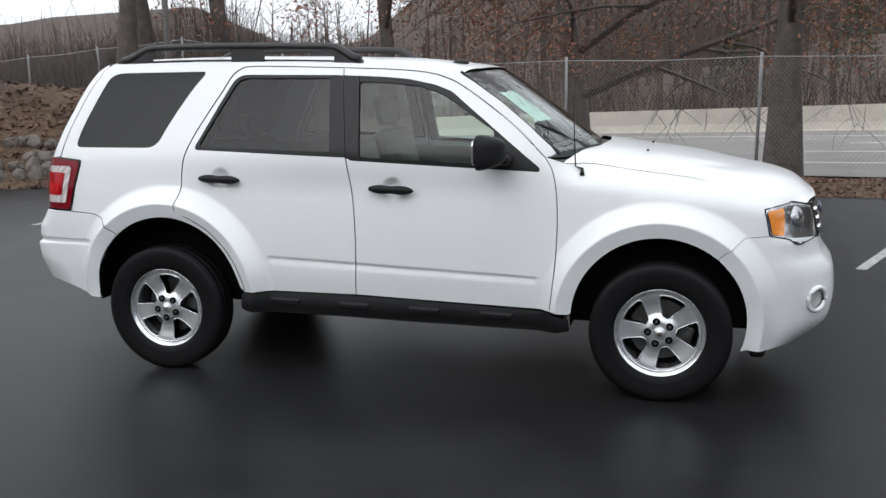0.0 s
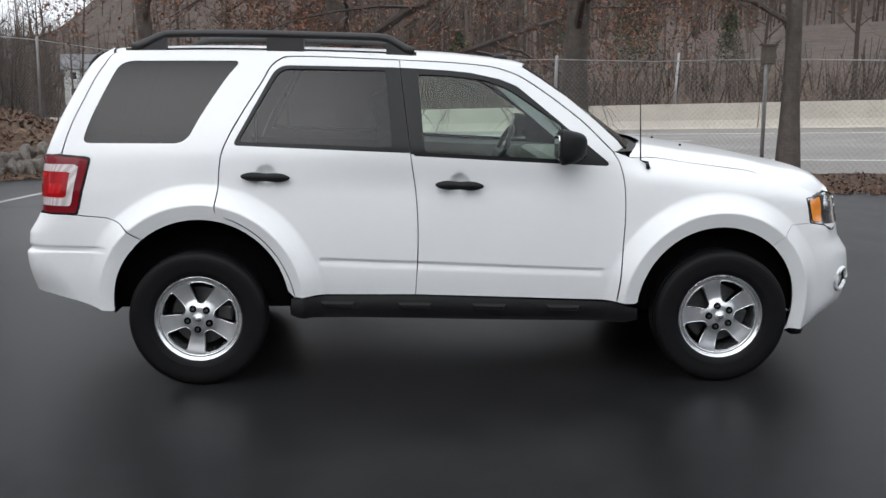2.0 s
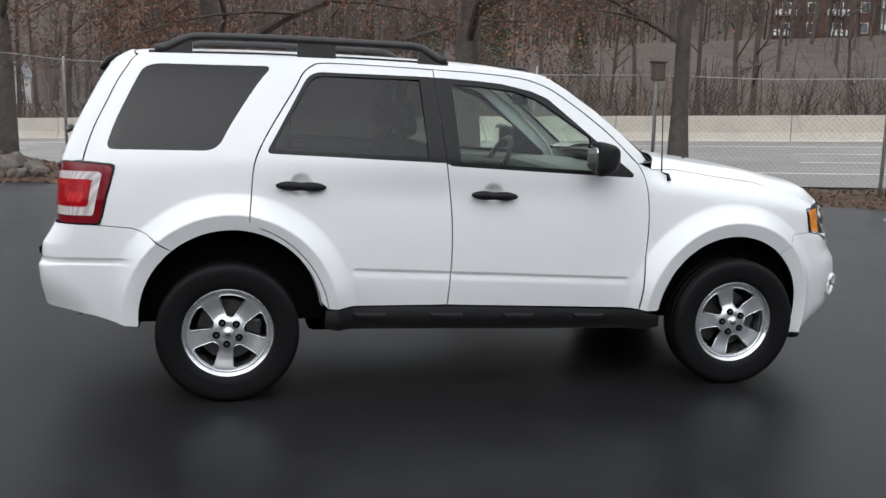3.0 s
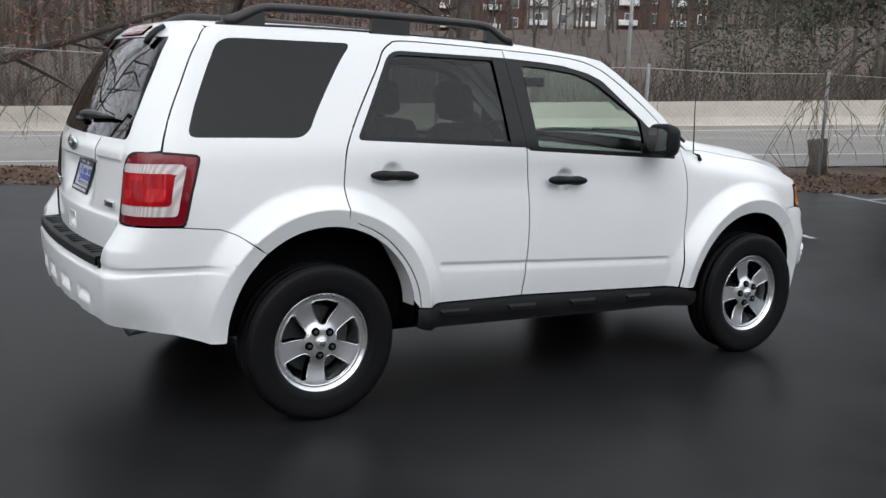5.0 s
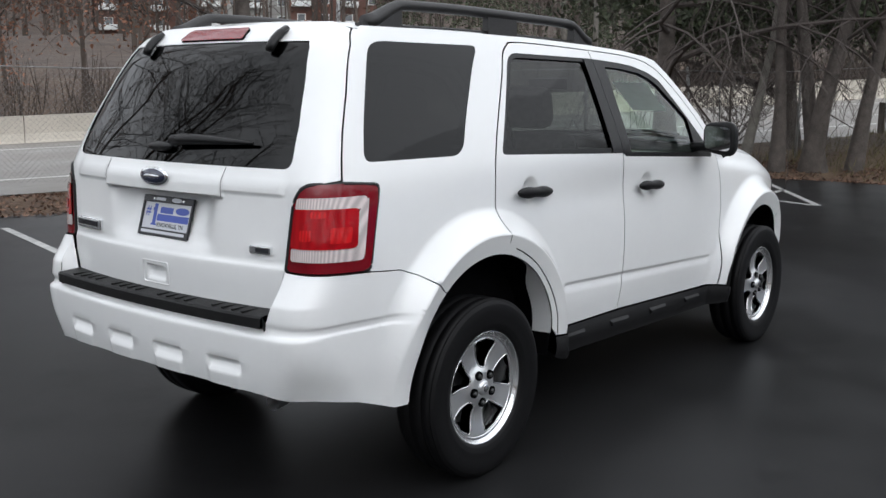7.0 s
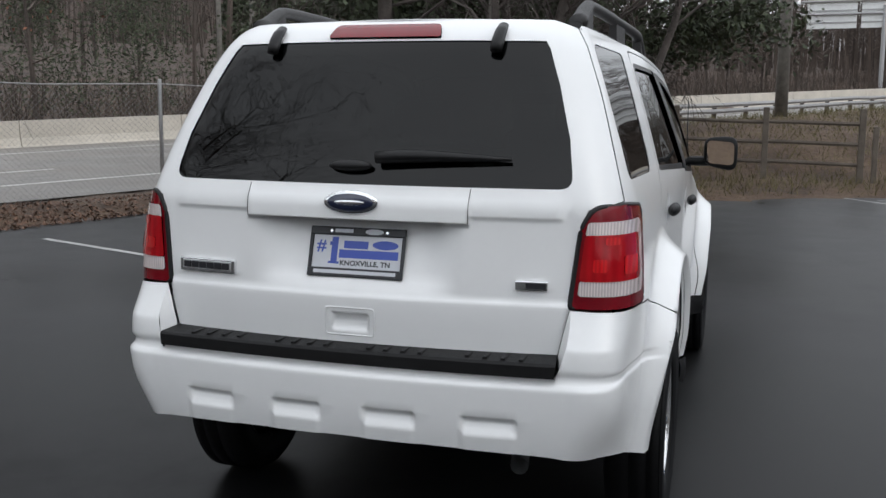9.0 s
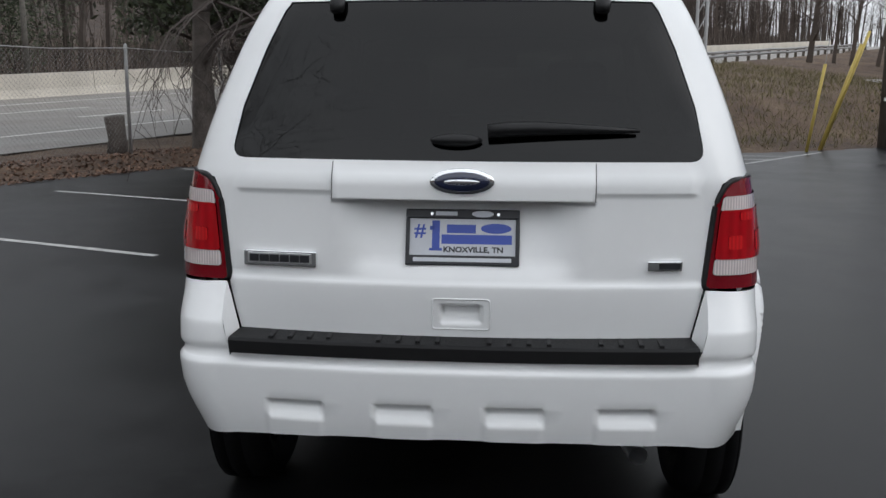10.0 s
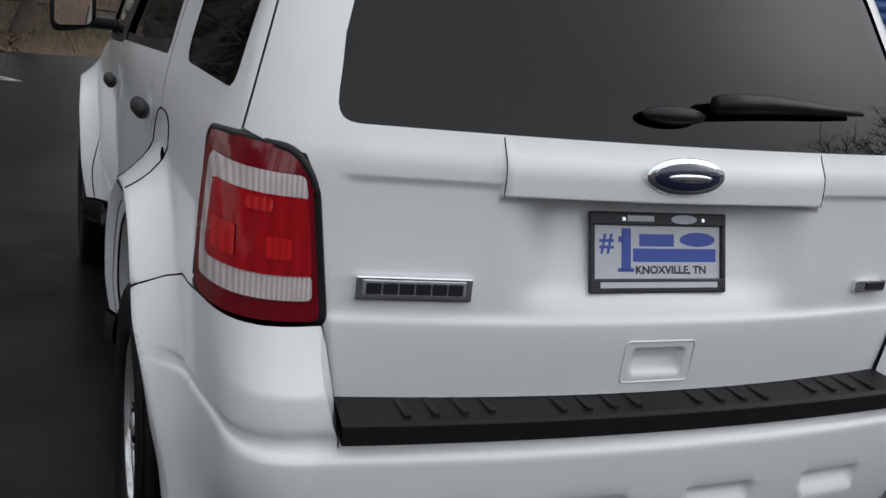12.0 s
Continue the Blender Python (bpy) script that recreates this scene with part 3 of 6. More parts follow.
def arc(arch, a0, a1, n=22, grow=0.0):
    cx, cz, r = arch
    return [(cx + (r + grow) * math.cos(radians(a0 + (a1 - a0) * k / n)), cz + (r + grow) * math.sin(radians(a0 + (a1 - a0) * k / n))) for k in range(n + 1)]


def both(ob):
    mirror_y(ob)
    return ob


def roof_z(x, y):
    w = 0.565
    return knots(ROOF, x) - 0.022 * (y / w) ** 2 - 0.018 * max(0.0, abs(y) / w - 0.72) ** 2 / 0.0784


def bonnet_z(x, y):
    w = half(x, knots(HOOD, x) - 0.07)
    ahead = x + 0.15 * (abs(y) / 0.58) ** 3 * ease((x - 2.72) / 0.42)
    return knots(HOOD, min(ahead, 3.35)) - 0.028 * (y / 0.7) ** 2 - 0.040 * max(0.0, abs(y) / w - 0.75) ** 2 / 0.0625


def screen(s, v):
    """The windscreen, s across from -1 to 1, v up from 0 to 1."""
    ex, ez = 2.125 + (1.612 - 2.125) * v, 1.205 + (1.602 - 1.205) * (v + 0.10 * v * (1 - v))
    cx, cz = 2.262 + (1.672 - 2.262) * v, 1.207 + (1.620 - 1.207) * (v + 0.06 * v * (1 - v))
    w = knots(SIDE, ez) + girth(ex, ez) - 0.012
    return (ex + (cx - ex) * (1 - s * s), s * w, ez + (cz - ez) * (1 - s * s))


def cup_points(hx, hz):
    return [(hx + r * math.cos(a), hz + r * math.sin(a)) for r in (0.012, 0.026, 0.04, 0.052, 0.062) for a in [k * math.tau / 16 for k in range(16)]]


def mould_points(x0, x1):
    return [(x0 + 0.012 * i, mould(x0 + 0.012 * i) + dz) for i in range(int((x1 - x0) / 0.012)) for dz in (0.012, 0.004, -0.003, -0.010, -0.022, -0.034, -0.046)]


def flare_points(arch, a0, a1):
    return [p for g in (0.172, 0.150, 0.125, 0.100, 0.082, 0.075, 0.068, 0.040, 0.014) for p in arc(arch, a0, a1, int(abs(a1 - a0) / 2.2), g)]


def build_car():
    car = thing("suv", "white four-door suv, wet and clean, parked on black asphalt", "car")
    car.location.z = CAR_DROP
    # body panels
    upper = [(0.995, 1.630), (0.658, 1.642), (0.456, 1.644), (0.402, 1.628), (0.359, 1.592), (0.320, 1.522), (0.241, 1.395), (0.176, 1.284), (0.132, 1.187), (0.117, 1.104), (0.110, 1.00), (0.102, 0.912), (0.114, 0.888), (0.144, 0.872)]
    fd_top = [(2.056, 1.188), (1.916, 1.324), (1.776, 1.434), (1.634, 1.530), (1.549, 1.572), (1.435, 1.602), (1.234, 1.620), (0.995, 1.630)]
    b_line = [(0.995, 1.630), (1.007, 1.526), (1.050, 1.167), (1.074, 1.0), (1.086, 0.831), (1.085, 0.657), (1.075, 0.472)]
    f_line = [(2.088, 0.438), (2.105, 0.58), (2.118, 0.755), (2.122, 0.897), (2.113, 1.037), (2.089, 1.134), (2.056, 1.188)]
    arch_line = [(0.144, 0.872), (0.215, 0.842), (0.305, 0.782), (0.395, 0.682), (0.452, 0.572), (0.479, 0.472)]
    g = 0.0026
    glass_r = fillet([(0.180, 1.214, 0.03), (0.393, 1.602, 0.06), (0.98, 1.594, 0.01), (1.030, 1.183, 0.01)])
    rd = [(x + 0.7 * g, z + 0.7 * g) for x, z in spline(arch_line, 4)][::-1] + [(x + g, z - g) for x, z in spline(upper, 4)][::-1][1:] + [(x - g, z) for x, z in spline(b_line, 4)]
    both(panel("rear_door", rd, side, WHITE, car, [glass_r], 0.034, extra=cup_points(*HANDLES[0]) + mould_points(0.59, 1.07) + flare_points(ARCH_R, 0, 80)))
    glass_f_hole = fillet([(1.014, 1.590, 0.01), (1.075, 1.590, 0.01), (1.235, 1.581, 0), (1.349, 1.570, 0), (1.492, 1.540, 0), (1.578, 1.507, 0.02), (2.034, 1.136, 0.015), (2.030, 1.119, 0.015), (1.066, 1.168, 0.01)])
    fd = [(x + g, z) for x, z in spline(b_line, 4)] + [(x - g, z) for x, z in spline(f_line, 4)] + [(x - g * 0.6, z - g * 0.8) for x, z in spline(fd_top, 4)][1:-1]
    both(panel("front_door", fd, side, WHITE, car, [glass_f_hole], 0.034, extra=cup_points(*HANDLES[1]) + mould_points(1.09, 2.04)))
    # flank from tail lamp to windscreen pillar
    qg_hole = fillet([(-0.546, 1.222, 0.04), (-0.512, 1.33, 0.05), (-0.472, 1.42, 0.05), (-0.420, 1.53, 0.05), (-0.372, 1.618, 0.075), (0.210, 1.622, 0.03), (-0.052, 1.222, 0.055)])
    flank = [(-0.634, 1.168), (-0.607, 1.263), (-0.533, 1.432), (-0.440, 1.602), (-0.400, 1.655), (-0.36, 1.668), (0.0, 1.672), (0.5, 1.668), (1.0, 1.654), (1.3, 1.640), (1.5, 1.620), (1.60, 1.603), (1.69, 1.548), (1.83, 1.452), (1.97, 1.340), (2.115, 1.212), (2.085, 1.195)]
    flank += [(x + g, z + g) for x, z in spline(fd_top, 4)] + [(x - g, z + g) for x, z in spline(upper, 4)][1:] + [(x - 0.7 * g, z - 0.7 * g) for x, z in spline(arch_line, 4)][1:]
    flank += arc(ARCH_R, 10, 129) + [(-0.262, 0.769), (-0.365, 0.841), (-0.43, 0.865), (-0.572, 0.877), (-0.501, 1.152)]
    both(panel("flank_panel", [tx(*p) for p in flank], tail, WHITE, car, [[tx(*p) for p in qg_hole]], 0.034, extra=[tx(*p) for p in flare_points(ARCH_R, 5, 150)]))
    # front wing
    wing = spline(f_line, 4)[:-1] + [(2.060, 1.190), (2.10, 1.176)] + [(x, bonnet_z(x, half(x, knots(HOOD, x) - 0.07)) - 0.002) for x in (2.14, 2.3, 2.45, 2.6, 2.75, 2.85, 2.95, 3.04)] + [(3.13, 0.972), (3.12, 0.957), (3.077, 0.950), (3.108, 0.822), (2.996, 0.817), (2.893, 0.738)]
    wing = [(x + g, z) for x, z in wing[:24]] + wing[24:] + arc(ARCH_F, 49.3, 176) + [(2.176, 0.430)]
    both(panel("front_wing", wing, side, WHITE, car, step=0.034, extra=flare_points(ARCH_F, 40, 184)))
    # roof, bonnet
    edge = [(x, -(half(x, roof_z(x, 0.55)) - 0.004)) for x in [-0.40 + 0.1 * k for k in range(21)]]
    roof = edge + [(1.655, -0.35), (1.668, 0), (1.655, 0.35)] + [(x, -y) for x, y in edge][::-1] + [(-0.465, 0.42), (-0.474, 0), (-0.465, -0.42)]
    panel("roof", roof, lambda x, y: (x, y, roof_z(x, y)), WHITE, car, step=0.06)

    rim_ = [(x, -(half(x, bonnet_z(x, half(x, knots(HOOD, x) - 0.07))) + 0.003)) for x in [2.14 + 0.1 * k for k in range(10)]]
    bonnet = rim_ + [(3.13, -0.635), (3.22, -0.56), (3.29, -0.45), (3.345, -0.28), (3.36, 0), (3.345, 0.28), (3.29, 0.45), (3.22, 0.56), (3.13, 0.635)] + [(x, -y) for x, y in rim_][::-1] + [(2.20, 0.60), (2.28, 0.35), (2.305, 0), (2.28, -0.35), (2.20, -0.60)]
    panel("bonnet", bonnet, lambda x, y: (x, y, bonnet_z(x, y)), WHITE, car, step=0.05)
    panel("cowl", [(2.06, -0.70), (2.20, -0.62), (2.30, -0.35), (2.32, 0), (2.30, 0.35), (2.20, 0.62), (2.06, 0.70), (2.10, 0)], lambda x, y: (x, y, 1.182 + 0.02 * (1 - (y / 0.7) ** 2)), BLACK, car, step=0.08, label="black plastic cowl")
    # tailgate
    right = [ty(0.5854, 0.757), ty(0.6149, 0.885), ty(0.63, 1.05), ty(0.6368, 1.115), ty(0.6542, 1.152), tx(-0.668, 1.168), tx(-0.640, 1.172), tx(-0.613, 1.263), tx(-0.539, 1.432), tx(-0.446, 1.602), tx(-0.406, 1.655), (ty(0.4846, 1.681)[0], 1.681), (0.25, 1.685)]
    hole = [ty(0.5718, 1.203), ty(0.5874, 1.2055), ty(0.597, 1.211), ty(0.6028, 1.220), ty(0.6047, 1.232), ty(0.6028, 1.25), ty(0.5883, 1.337), ty(0.5427, 1.485), ty(0.5011, 1.590), ty(0.4895, 1.606), (0.48, 1.612), (0.25, 1.615)]
    lines = [(u, z) for u in np.arange(-0.64, 0.645, 0.0125) for z in (0.875, 0.885, 0.895, 0.905, 0.914, 1.090, 1.099, 1.1045, 1.110, 1.118, 1.1235, 1.129, 1.138)]
    lines += [(s * a, z) for s in (-1, 1) for a in (0.34, 0.345, 0.350) for z in np.arange(1.10, 1.2, 0.015)]
    lines += [(u, z) for u in np.arange(-0.064, 0.065, 0.008) for z in np.arange(0.784, 0.848, 0.007)]
    gate = panel("tailgate", right + [(0, 1.686)] + [(-u, z) for u, z in right][::-1], tail, WHITE, car, [hole + [(-u, z) for u, z in hole][::-1]], 0.034, extra=lines)
    panel("rear_window", hole + [(-u, z) for u, z in hole][::-1], tail, TINT, gate, step=0.06, off=0.003, rim=0.004, label="dark privacy glass")
    # rear bumper and step
    bright = [(0.22, 0.500), (0.45, 0.496), by_(0.5815, 0.490), bx_(-0.70, 0.470), bx_(-0.60, 0.442), bx_(-0.475, 0.402), bx_(-0.416, 0.400)] + [bx_(*p) for p in arc(ARCH_R, 183, 129.5, 14)] + [bx_(-0.262, 0.765), bx_(-0.365, 0.837), bx_(-0.43, 0.861), bx_(-0.572, 0.873), by_(0.6784, 0.880), by_(0.6183, 0.882), (0.642, 0.84), (0.640, 0.795), (0.626, 0.74), (0.616, 0.718), (0.608, 0.712)]
    pockets = [(c + du, z) for c in (-0.435, -0.145, 0.145, 0.435) for du in np.arange(-0.092, 0.093, 0.0125) for z in np.arange(0.484, 0.604, 0.0125)]
    crease = [(u, z) for u in np.arange(-1.2, 1.21, 0.0125) for z in (0.670, 0.678, 0.684, 0.692, 0.700, 0.710, 0.718, 0.726, 0.736, 0.776, 0.784, 0.790, 0.797, 0.806)]
    rear_bumper = panel("rear_bumper", bright + [(0, 0.712)] + [(-u, z) for u, z in bright][::-1] + [(0, 0.502)], bump, WHITE, car, step=0.036, extra=pockets + crease + [(q * u, z) for p in flare_points(ARCH_R, 120, 186) for u, z in (bx_(*p),) for q in (1, -1)], rim=0.03)

    def pad(y, t):
        return (-0.800 + 0.036 * (y / 0.63) ** 2 - 0.104 * min(1, t / 0.8), -y, 0.758 - 0.010 * t - 0.036 * max(0.0, (t - 0.74) / 0.26) ** 1.3)
    panel("bumper_step", [(-0.585, 0), (0.585, 0), (0.597, 0.75), (0.594, 1.0), (-0.594, 1.0), (-0.597, 0.75)], pad, CLAD, rear_bumper, step=0.024, label="black ribbed step pad", rim=0.05, flip=True)
    # the white inner cheeks of the bumper's raised corners, beside the step
    for s in (1, -1):
        cheek = bmesh.new()
        edge_b = [Vector(bump(u, z)) for u, z in ((0.638, 0.884), (0.642, 0.84), (0.640, 0.795), (0.626, 0.74), (0.614, 0.714))]
        edge_g = [Vector((-0.79, -y, z)) for y, z in ((0.618, 0.884), (0.609, 0.85), (0.598, 0.80), (0.588, 0.755), (0.587, 0.70))]
        a, b = [cheek.verts.new((p.x, s * p.y, p.z)) for p in edge_b], [cheek.verts.new((p.x, s * p.y, p.z)) for p in edge_g]
        for k in range(4):
            cheek.faces.new((a[k], a[k + 1], b[k + 1], b[k])[::s])
        part("bumper_cheek", cheek, WHITE, rear_bumper, smooth=True)
    for c in (-0.42, -0.14, 0.14, 0.42):
        for k in range(4):
            xr, yr = 0.036 * (c / 0.63) ** 2, c - 0.09 + 0.05 * k
            part("tread_rib", box_bm((-0.885 + xr, yr, 0.744), (-0.815 + xr, yr + 0.012, 0.7575), 0.002), CLAD, rear_bumper)
    # front bumper, grille, lamps
    fr = [(0.22, 0.79), (0.46, 0.79), nx(3.32, 0.80), nx(3.10, 0.8195), nx(2.996, 0.8145), nx(2.893, 0.7355)] + [nx(*p) for p in arc(ARCH_F, 48.7, -20, 12)] + [nx(3.02, 0.275), (0.70, 0.262), (0.45, 0.262), (0.22, 0.27)]
    fog = [(nx(3.345, 0.50)[0] + 0.062 * math.cos(k * math.tau / 20), 0.505 + 0.058 * math.sin(k * math.tau / 20)) for k in range(20)]
    panel("front_bumper", fr + [(0, 0.27)] + [(-u, z) for u, z in fr][::-1] + [(0, 0.79)], nose, WHITE, car, [fog, [(-u, z) for u, z in fog][::-1], fillet([(-0.42, 0.36, 0.03), (0.42, 0.36, 0.03), (0.46, 0.47, 0.03), (-0.46, 0.47, 0.03)])], step=0.045, flip=True, rim=0.02, extra=[(q * u, z) for p in flare_points(ARCH_F, -24, 52) for u, z in (nx(*p),) for q in (1, -1)])
    panel("lower_intake", [(-0.46, 0.35), (0.46, 0.35), (0.48, 0.48), (-0.48, 0.48)], nose, DARK, car, off=0.03, flip=True, step=0.08)
    fog_lamp = both(panel("fog_lamp", fog, nose, FOG, car, off=0.012, flip=True, step=0.03, label="round clear fog lamp"))
    ring = [Vector(nose(u, z)) + Vector((0.003, -0.003, 0)) for u, z in fog]
    both(part("fog_lamp_ring", tube_bm(ring + ring[:1], 0.011, 8, caps=False), WHITE, car, smooth=True))
    dam = [(0.15, 0.235), (0.5, 0.23), nx(3.20, 0.24), nx(3.04, 0.25), nx(3.04, 0.29), nx(3.20, 0.285), (0.5, 0.285), (0.15, 0.285)]
    panel("air_dam", dam + [(-u, z) for u, z in dam][::-1], nose, CLAD, car, step=0.06, off=0.02, flip=True, rim=0.05, label="black plastic air dam")
    for s in (1, -1):
        part("mud_guard", box_bm((3.035, s * 0.60 - 0.09, 0.225), (3.115, s * 0.60 + 0.09, 0.32), 0.025), CLAD, car)
    lamp = fillet([(*nx(3.078, 0.948), 0.02), (*nx(3.20, 0.968), 0), (0.60, 0.975, 0.03), (0.44, 0.945, 0.02), (0.46, 0.80, 0.03), (0.66, 0.775, 0.04), (*nx(3.20, 0.806), 0.02), (*nx(3.108, 0.822), 0.01)])
    head = both(panel("headlight", lamp, nose, LAMP, car, step=0.03, off=0.002, flip=True, label="clear headlight with amber side lens"))
    amber = fillet([(*nx(3.092, 0.938), 0.015), (*nx(3.165, 0.948), 0.01), (*nx(3.17, 0.822), 0.01), (*nx(3.118, 0.830), 0.01)])
    both(panel("turn_lens", amber, nose, AMBER, head, step=0.03, off=-0.004, flip=True, label="amber turn lens"))
    for u, z, r in ((0.62, 0.882, 0.085),):
        o = bmesh.new()
        bmesh.ops.create_uvsphere(o, u_segments=18, v_segments=10, radius=r)
        along = (Vector(nose(u + 0.01, z)) - Vector(nose(u - 0.01, z))).normalized()
        inward = along.cross(Vector((0, 0, 1))).normalized()
        inward = inward if inward.x < 0 else -inward
        o.transform(Matrix.Translation(Vector(nose(u, z)) + inward * (r - 0.013)))
        both(part("reflector", o, LAMP, head, "bright lamp reflector", smooth=True))
    edge_l = [Vector(nose(u, z)) for u, z in lamp]
    both(part("lamp_gasket", tube_bm(edge_l + edge_l[:1], 0.0035, 5, caps=False), BLACK, head, smooth=True))
    panel("grille", [(-0.43, 0.80), (0.43, 0.80), (0.42, 0.945), (-0.42, 0.945)], nose, BLACK, car, step=0.06, off=0.02, flip=True, label="black grille")
    for z in (0.83, 0.873, 0.916):
        pts = [Vector(nose(u, z)) + Vector((0.004, 0, 0)) for u in np.linspace(-0.42, 0.42, 13)]
        part("grille_bar", tube_bm(pts, 0.013, 6), CHROME, car, smooth=True)
    badge = bmesh.new()
    bmesh.ops.create_uvsphere(badge, u_segments=24, v_segments=10, radius=1)
    badge.transform(pose(3.395, 0, 0.873) @ Matrix.Diagonal((0.014, 0.085, 0.035, 1)))
    part("front_badge", badge, OVALB, car, "dark oval badge", smooth=True)
    # glass
    frame_r = fillet([(0.206, 1.232, 0.03), (0.408, 1.585, 0.05), (0.928, 1.580, 0.02), (0.962, 1.210, 0.02)])
    both(panel("rear_door_frame", glass_r, side, BLACK, car, [frame_r], 0.05, off=0.002, rim=0.02))
    both(panel("rear_door_window", frame_r, side, TINT_D, car, step=0.06, off=0.010, rim=0.003, label="dark privacy glass"))
    both(part("window_divider", tube_bm([(x, -half(x, z) + 0.018, z) for x, z in ((0.293, 1.235), (0.289, 1.43))], 0.007, 6), BLACK, car))
    both(panel("pillar_trim", [(0.926, 1.592), (0.9958, 1.592), (1.0480, 1.183), (0.960, 1.188)], side, BLACK, car, step=0.03, off=-0.002, rim=0.006))
    both(panel("pillar_trim", [(0.9988, 1.592), (1.084, 1.588), (1.120, 1.172), (1.0510, 1.178)], side, BLACK, car, step=0.03, off=-0.002, rim=0.006))
    frame_f = fillet([(1.082, 1.562, 0.03), (1.235, 1.556, 0), (1.407, 1.537, 0), (1.526, 1.500, 0.05), (1.800, 1.318, 0.01), (1.815, 1.152, 0.015), (1.118, 1.186, 0.02)])
    both(panel("front_door_frame", glass_f_hole, side, BLACK, car, [frame_f], 0.05, off=0.002, rim=0.02))
    both(panel("front_door_window", frame_f, side, PALE, car, step=0.06, off=0.010, rim=0.003, label="clear greenish glass"))
    both(panel("quarter_window", [tx(*p) for p in qg_hole], tail, TINT, car, step=0.06, off=0.002, rim=0.004, label="dark privacy glass"))
    screen_ob = panel("windscreen", [(-0.985, 0.02), (0.985, 0.02), (0.985, 0.98), (-0.985, 0.98)], screen, PALE, car, step=0.08, off=0.003, rim=0.003, flip=False, label="clear greenish windscreen")
    both(part("screen_trim", tube_bm([screen(-1.0, v) for v in np.linspace(0, 1, 14)], 0.008, 6), BLACK, screen_ob))
    panel("window_sticker", [(-0.76, 0.36), (-0.44, 0.36), (-0.44, 0.72), (-0.76, 0.72)], screen, PAPER, screen_ob, step=0.1, off=0.010, rim=0, label="pale printed price sheets inside the glass")
    # tail lamps
    outer = fillet([(*tx(-0.503, 1.150), 0.02), (*tx(-0.571, 0.884), 0.02), (*ty(0.6144, 0.886), 0.01), (*ty(0.6386, 1.11), 0.03), (*ty(0.6687, 1.158), 0.03), (*tx(-0.63, 1.160), 0)])
    lampr = panel("tail_lamp", outer, tail, RED, car, step=0.03, off=-0.006, rim=0.03, label="red and clear tail lamp")
    gask = [Vector(tail(u, z)) for u, z in outer]
    lamps = [(lampr, False), (mirror_y(lampr), True)]
    c_top = fillet([(*tx(-0.560, 1.120), 0.02), (*tx(-0.572, 1.080), 0.01), (*ty(0.6474, 1.080), 0.01), (*ty(0.6532, 1.118), 0.01)])
    c_side = fillet([(*tx(-0.555, 1.118), 0.015), (*tx(-0.595, 0.932), 0.015), (*tx(-0.632, 0.932), 0.005), (*tx(-0.605, 1.07), 0.005)])
    c_low = fillet([(*tx(-0.590, 0.962), 0.01), (*tx(-0.600, 0.920), 0.015), (*ty(0.6348, 0.920), 0.01), (*ty(0.6378, 0.962), 0.01)])
    glow = fillet([(*tx(-0.602, 1.084), 0.018), (*tx(-0.622, 0.960), 0.018), (*ty(0.6378, 0.960), 0.01), (*ty(0.6474, 1.084), 0.01)])
    u_in, u_out = ty(0.6426, 1.02)[0], tx(-0.612, 1.02)[0]

    def facet(f0, f1, z0, z1):
        return fillet([(u_in + (u_out - u_in) * f, 0.960 + 0.124 * z, 0.008) for f, z in ((f0, z0), (f1, z0), (f1, z1), (f0, z1))], 3)
    # brighter red squares: glints off the inner reflector, put into the colour
    facets = (facet(0.26, 0.50, 0.78, 0.95), facet(0.58, 0.90, 0.14, 0.54), facet(0.12, 0.31, 0.20, 0.48))
    for ob, left in lamps:
        for nm, poly, m in (("clear_lens", c_top, CLEAR), ("clear_lens", c_side, CLEAR), ("clear_lens", c_low, CLEAR), ("brake_lens", glow, RED_DEEP), *(("facet_glint", q, RED_LIT) for q in facets)):
            p = panel(nm, poly, tail, m, ob, step=0.025, off=-0.009 if m is CLEAR else -0.0125 if m is RED_LIT else -0.011, rim=0.006)
            if left:
                p.data.transform(Matrix.Diagonal((1, -1, 1, 1)))
                p.data.flip_normals()
    both(part("lamp_seal", tube_bm(gask + gask[:1], 0.0085, 6, caps=False), BLACK, car, smooth=True))
    panel("high_brake_lamp", fillet([(-0.18, 1.622, 0.01), (0.18, 1.622, 0.01), (0.165, 1.662, 0.015), (-0.165, 1.662, 0.015)]), tail, RED, gate, step=0.03, off=-0.008, rim=0.012, label="red high brake lamp")
    # tailgate fittings
    for s in (1, -1):
        pts = [Vector(tail(s * 0.355 + s * 0.0 * t, 1.578 + 0.078 * t)) + Vector((-0.012 - 0.006 * math.sin(math.pi * t), -s * 0.0, 0.004)) for t in (0, 0.25, 0.5, 0.75, 1)]
        part("glass_hinge", tube_bm(pts, [0.018, 0.021, 0.02, 0.019, 0.015], 8, squash=0.7), BLACK, gate, "black glass hinge", smooth=True)
    wip = [Vector(tail(u, z)) + Vector((-0.030 + 0.012 * k / 5, 0, 0.0)) for k, (u, z) in enumerate(((0.064, 1.280), (0.12, 1.284), (0.19, 1.286), (0.28, 1.285), (0.37, 1.283), (0.455, 1.281)))]
    part("rear_wiper", tube_bm(wip, [0.017, 0.019, 0.018, 0.014, 0.010, 0.005], 8), BLACK, gate, "black rear wiper", smooth=True)
    cap = bmesh.new()
    bmesh.ops.create_uvsphere(cap, u_segments=20, v_segments=10, radius=1)
    cap.transform(Matrix.Translation(Vector(tail(-0.018, 1.255)) + Vector((-0.012, 0, 0))) @ Matrix.Diagonal((0.02, 0.066, 0.017, 1)))
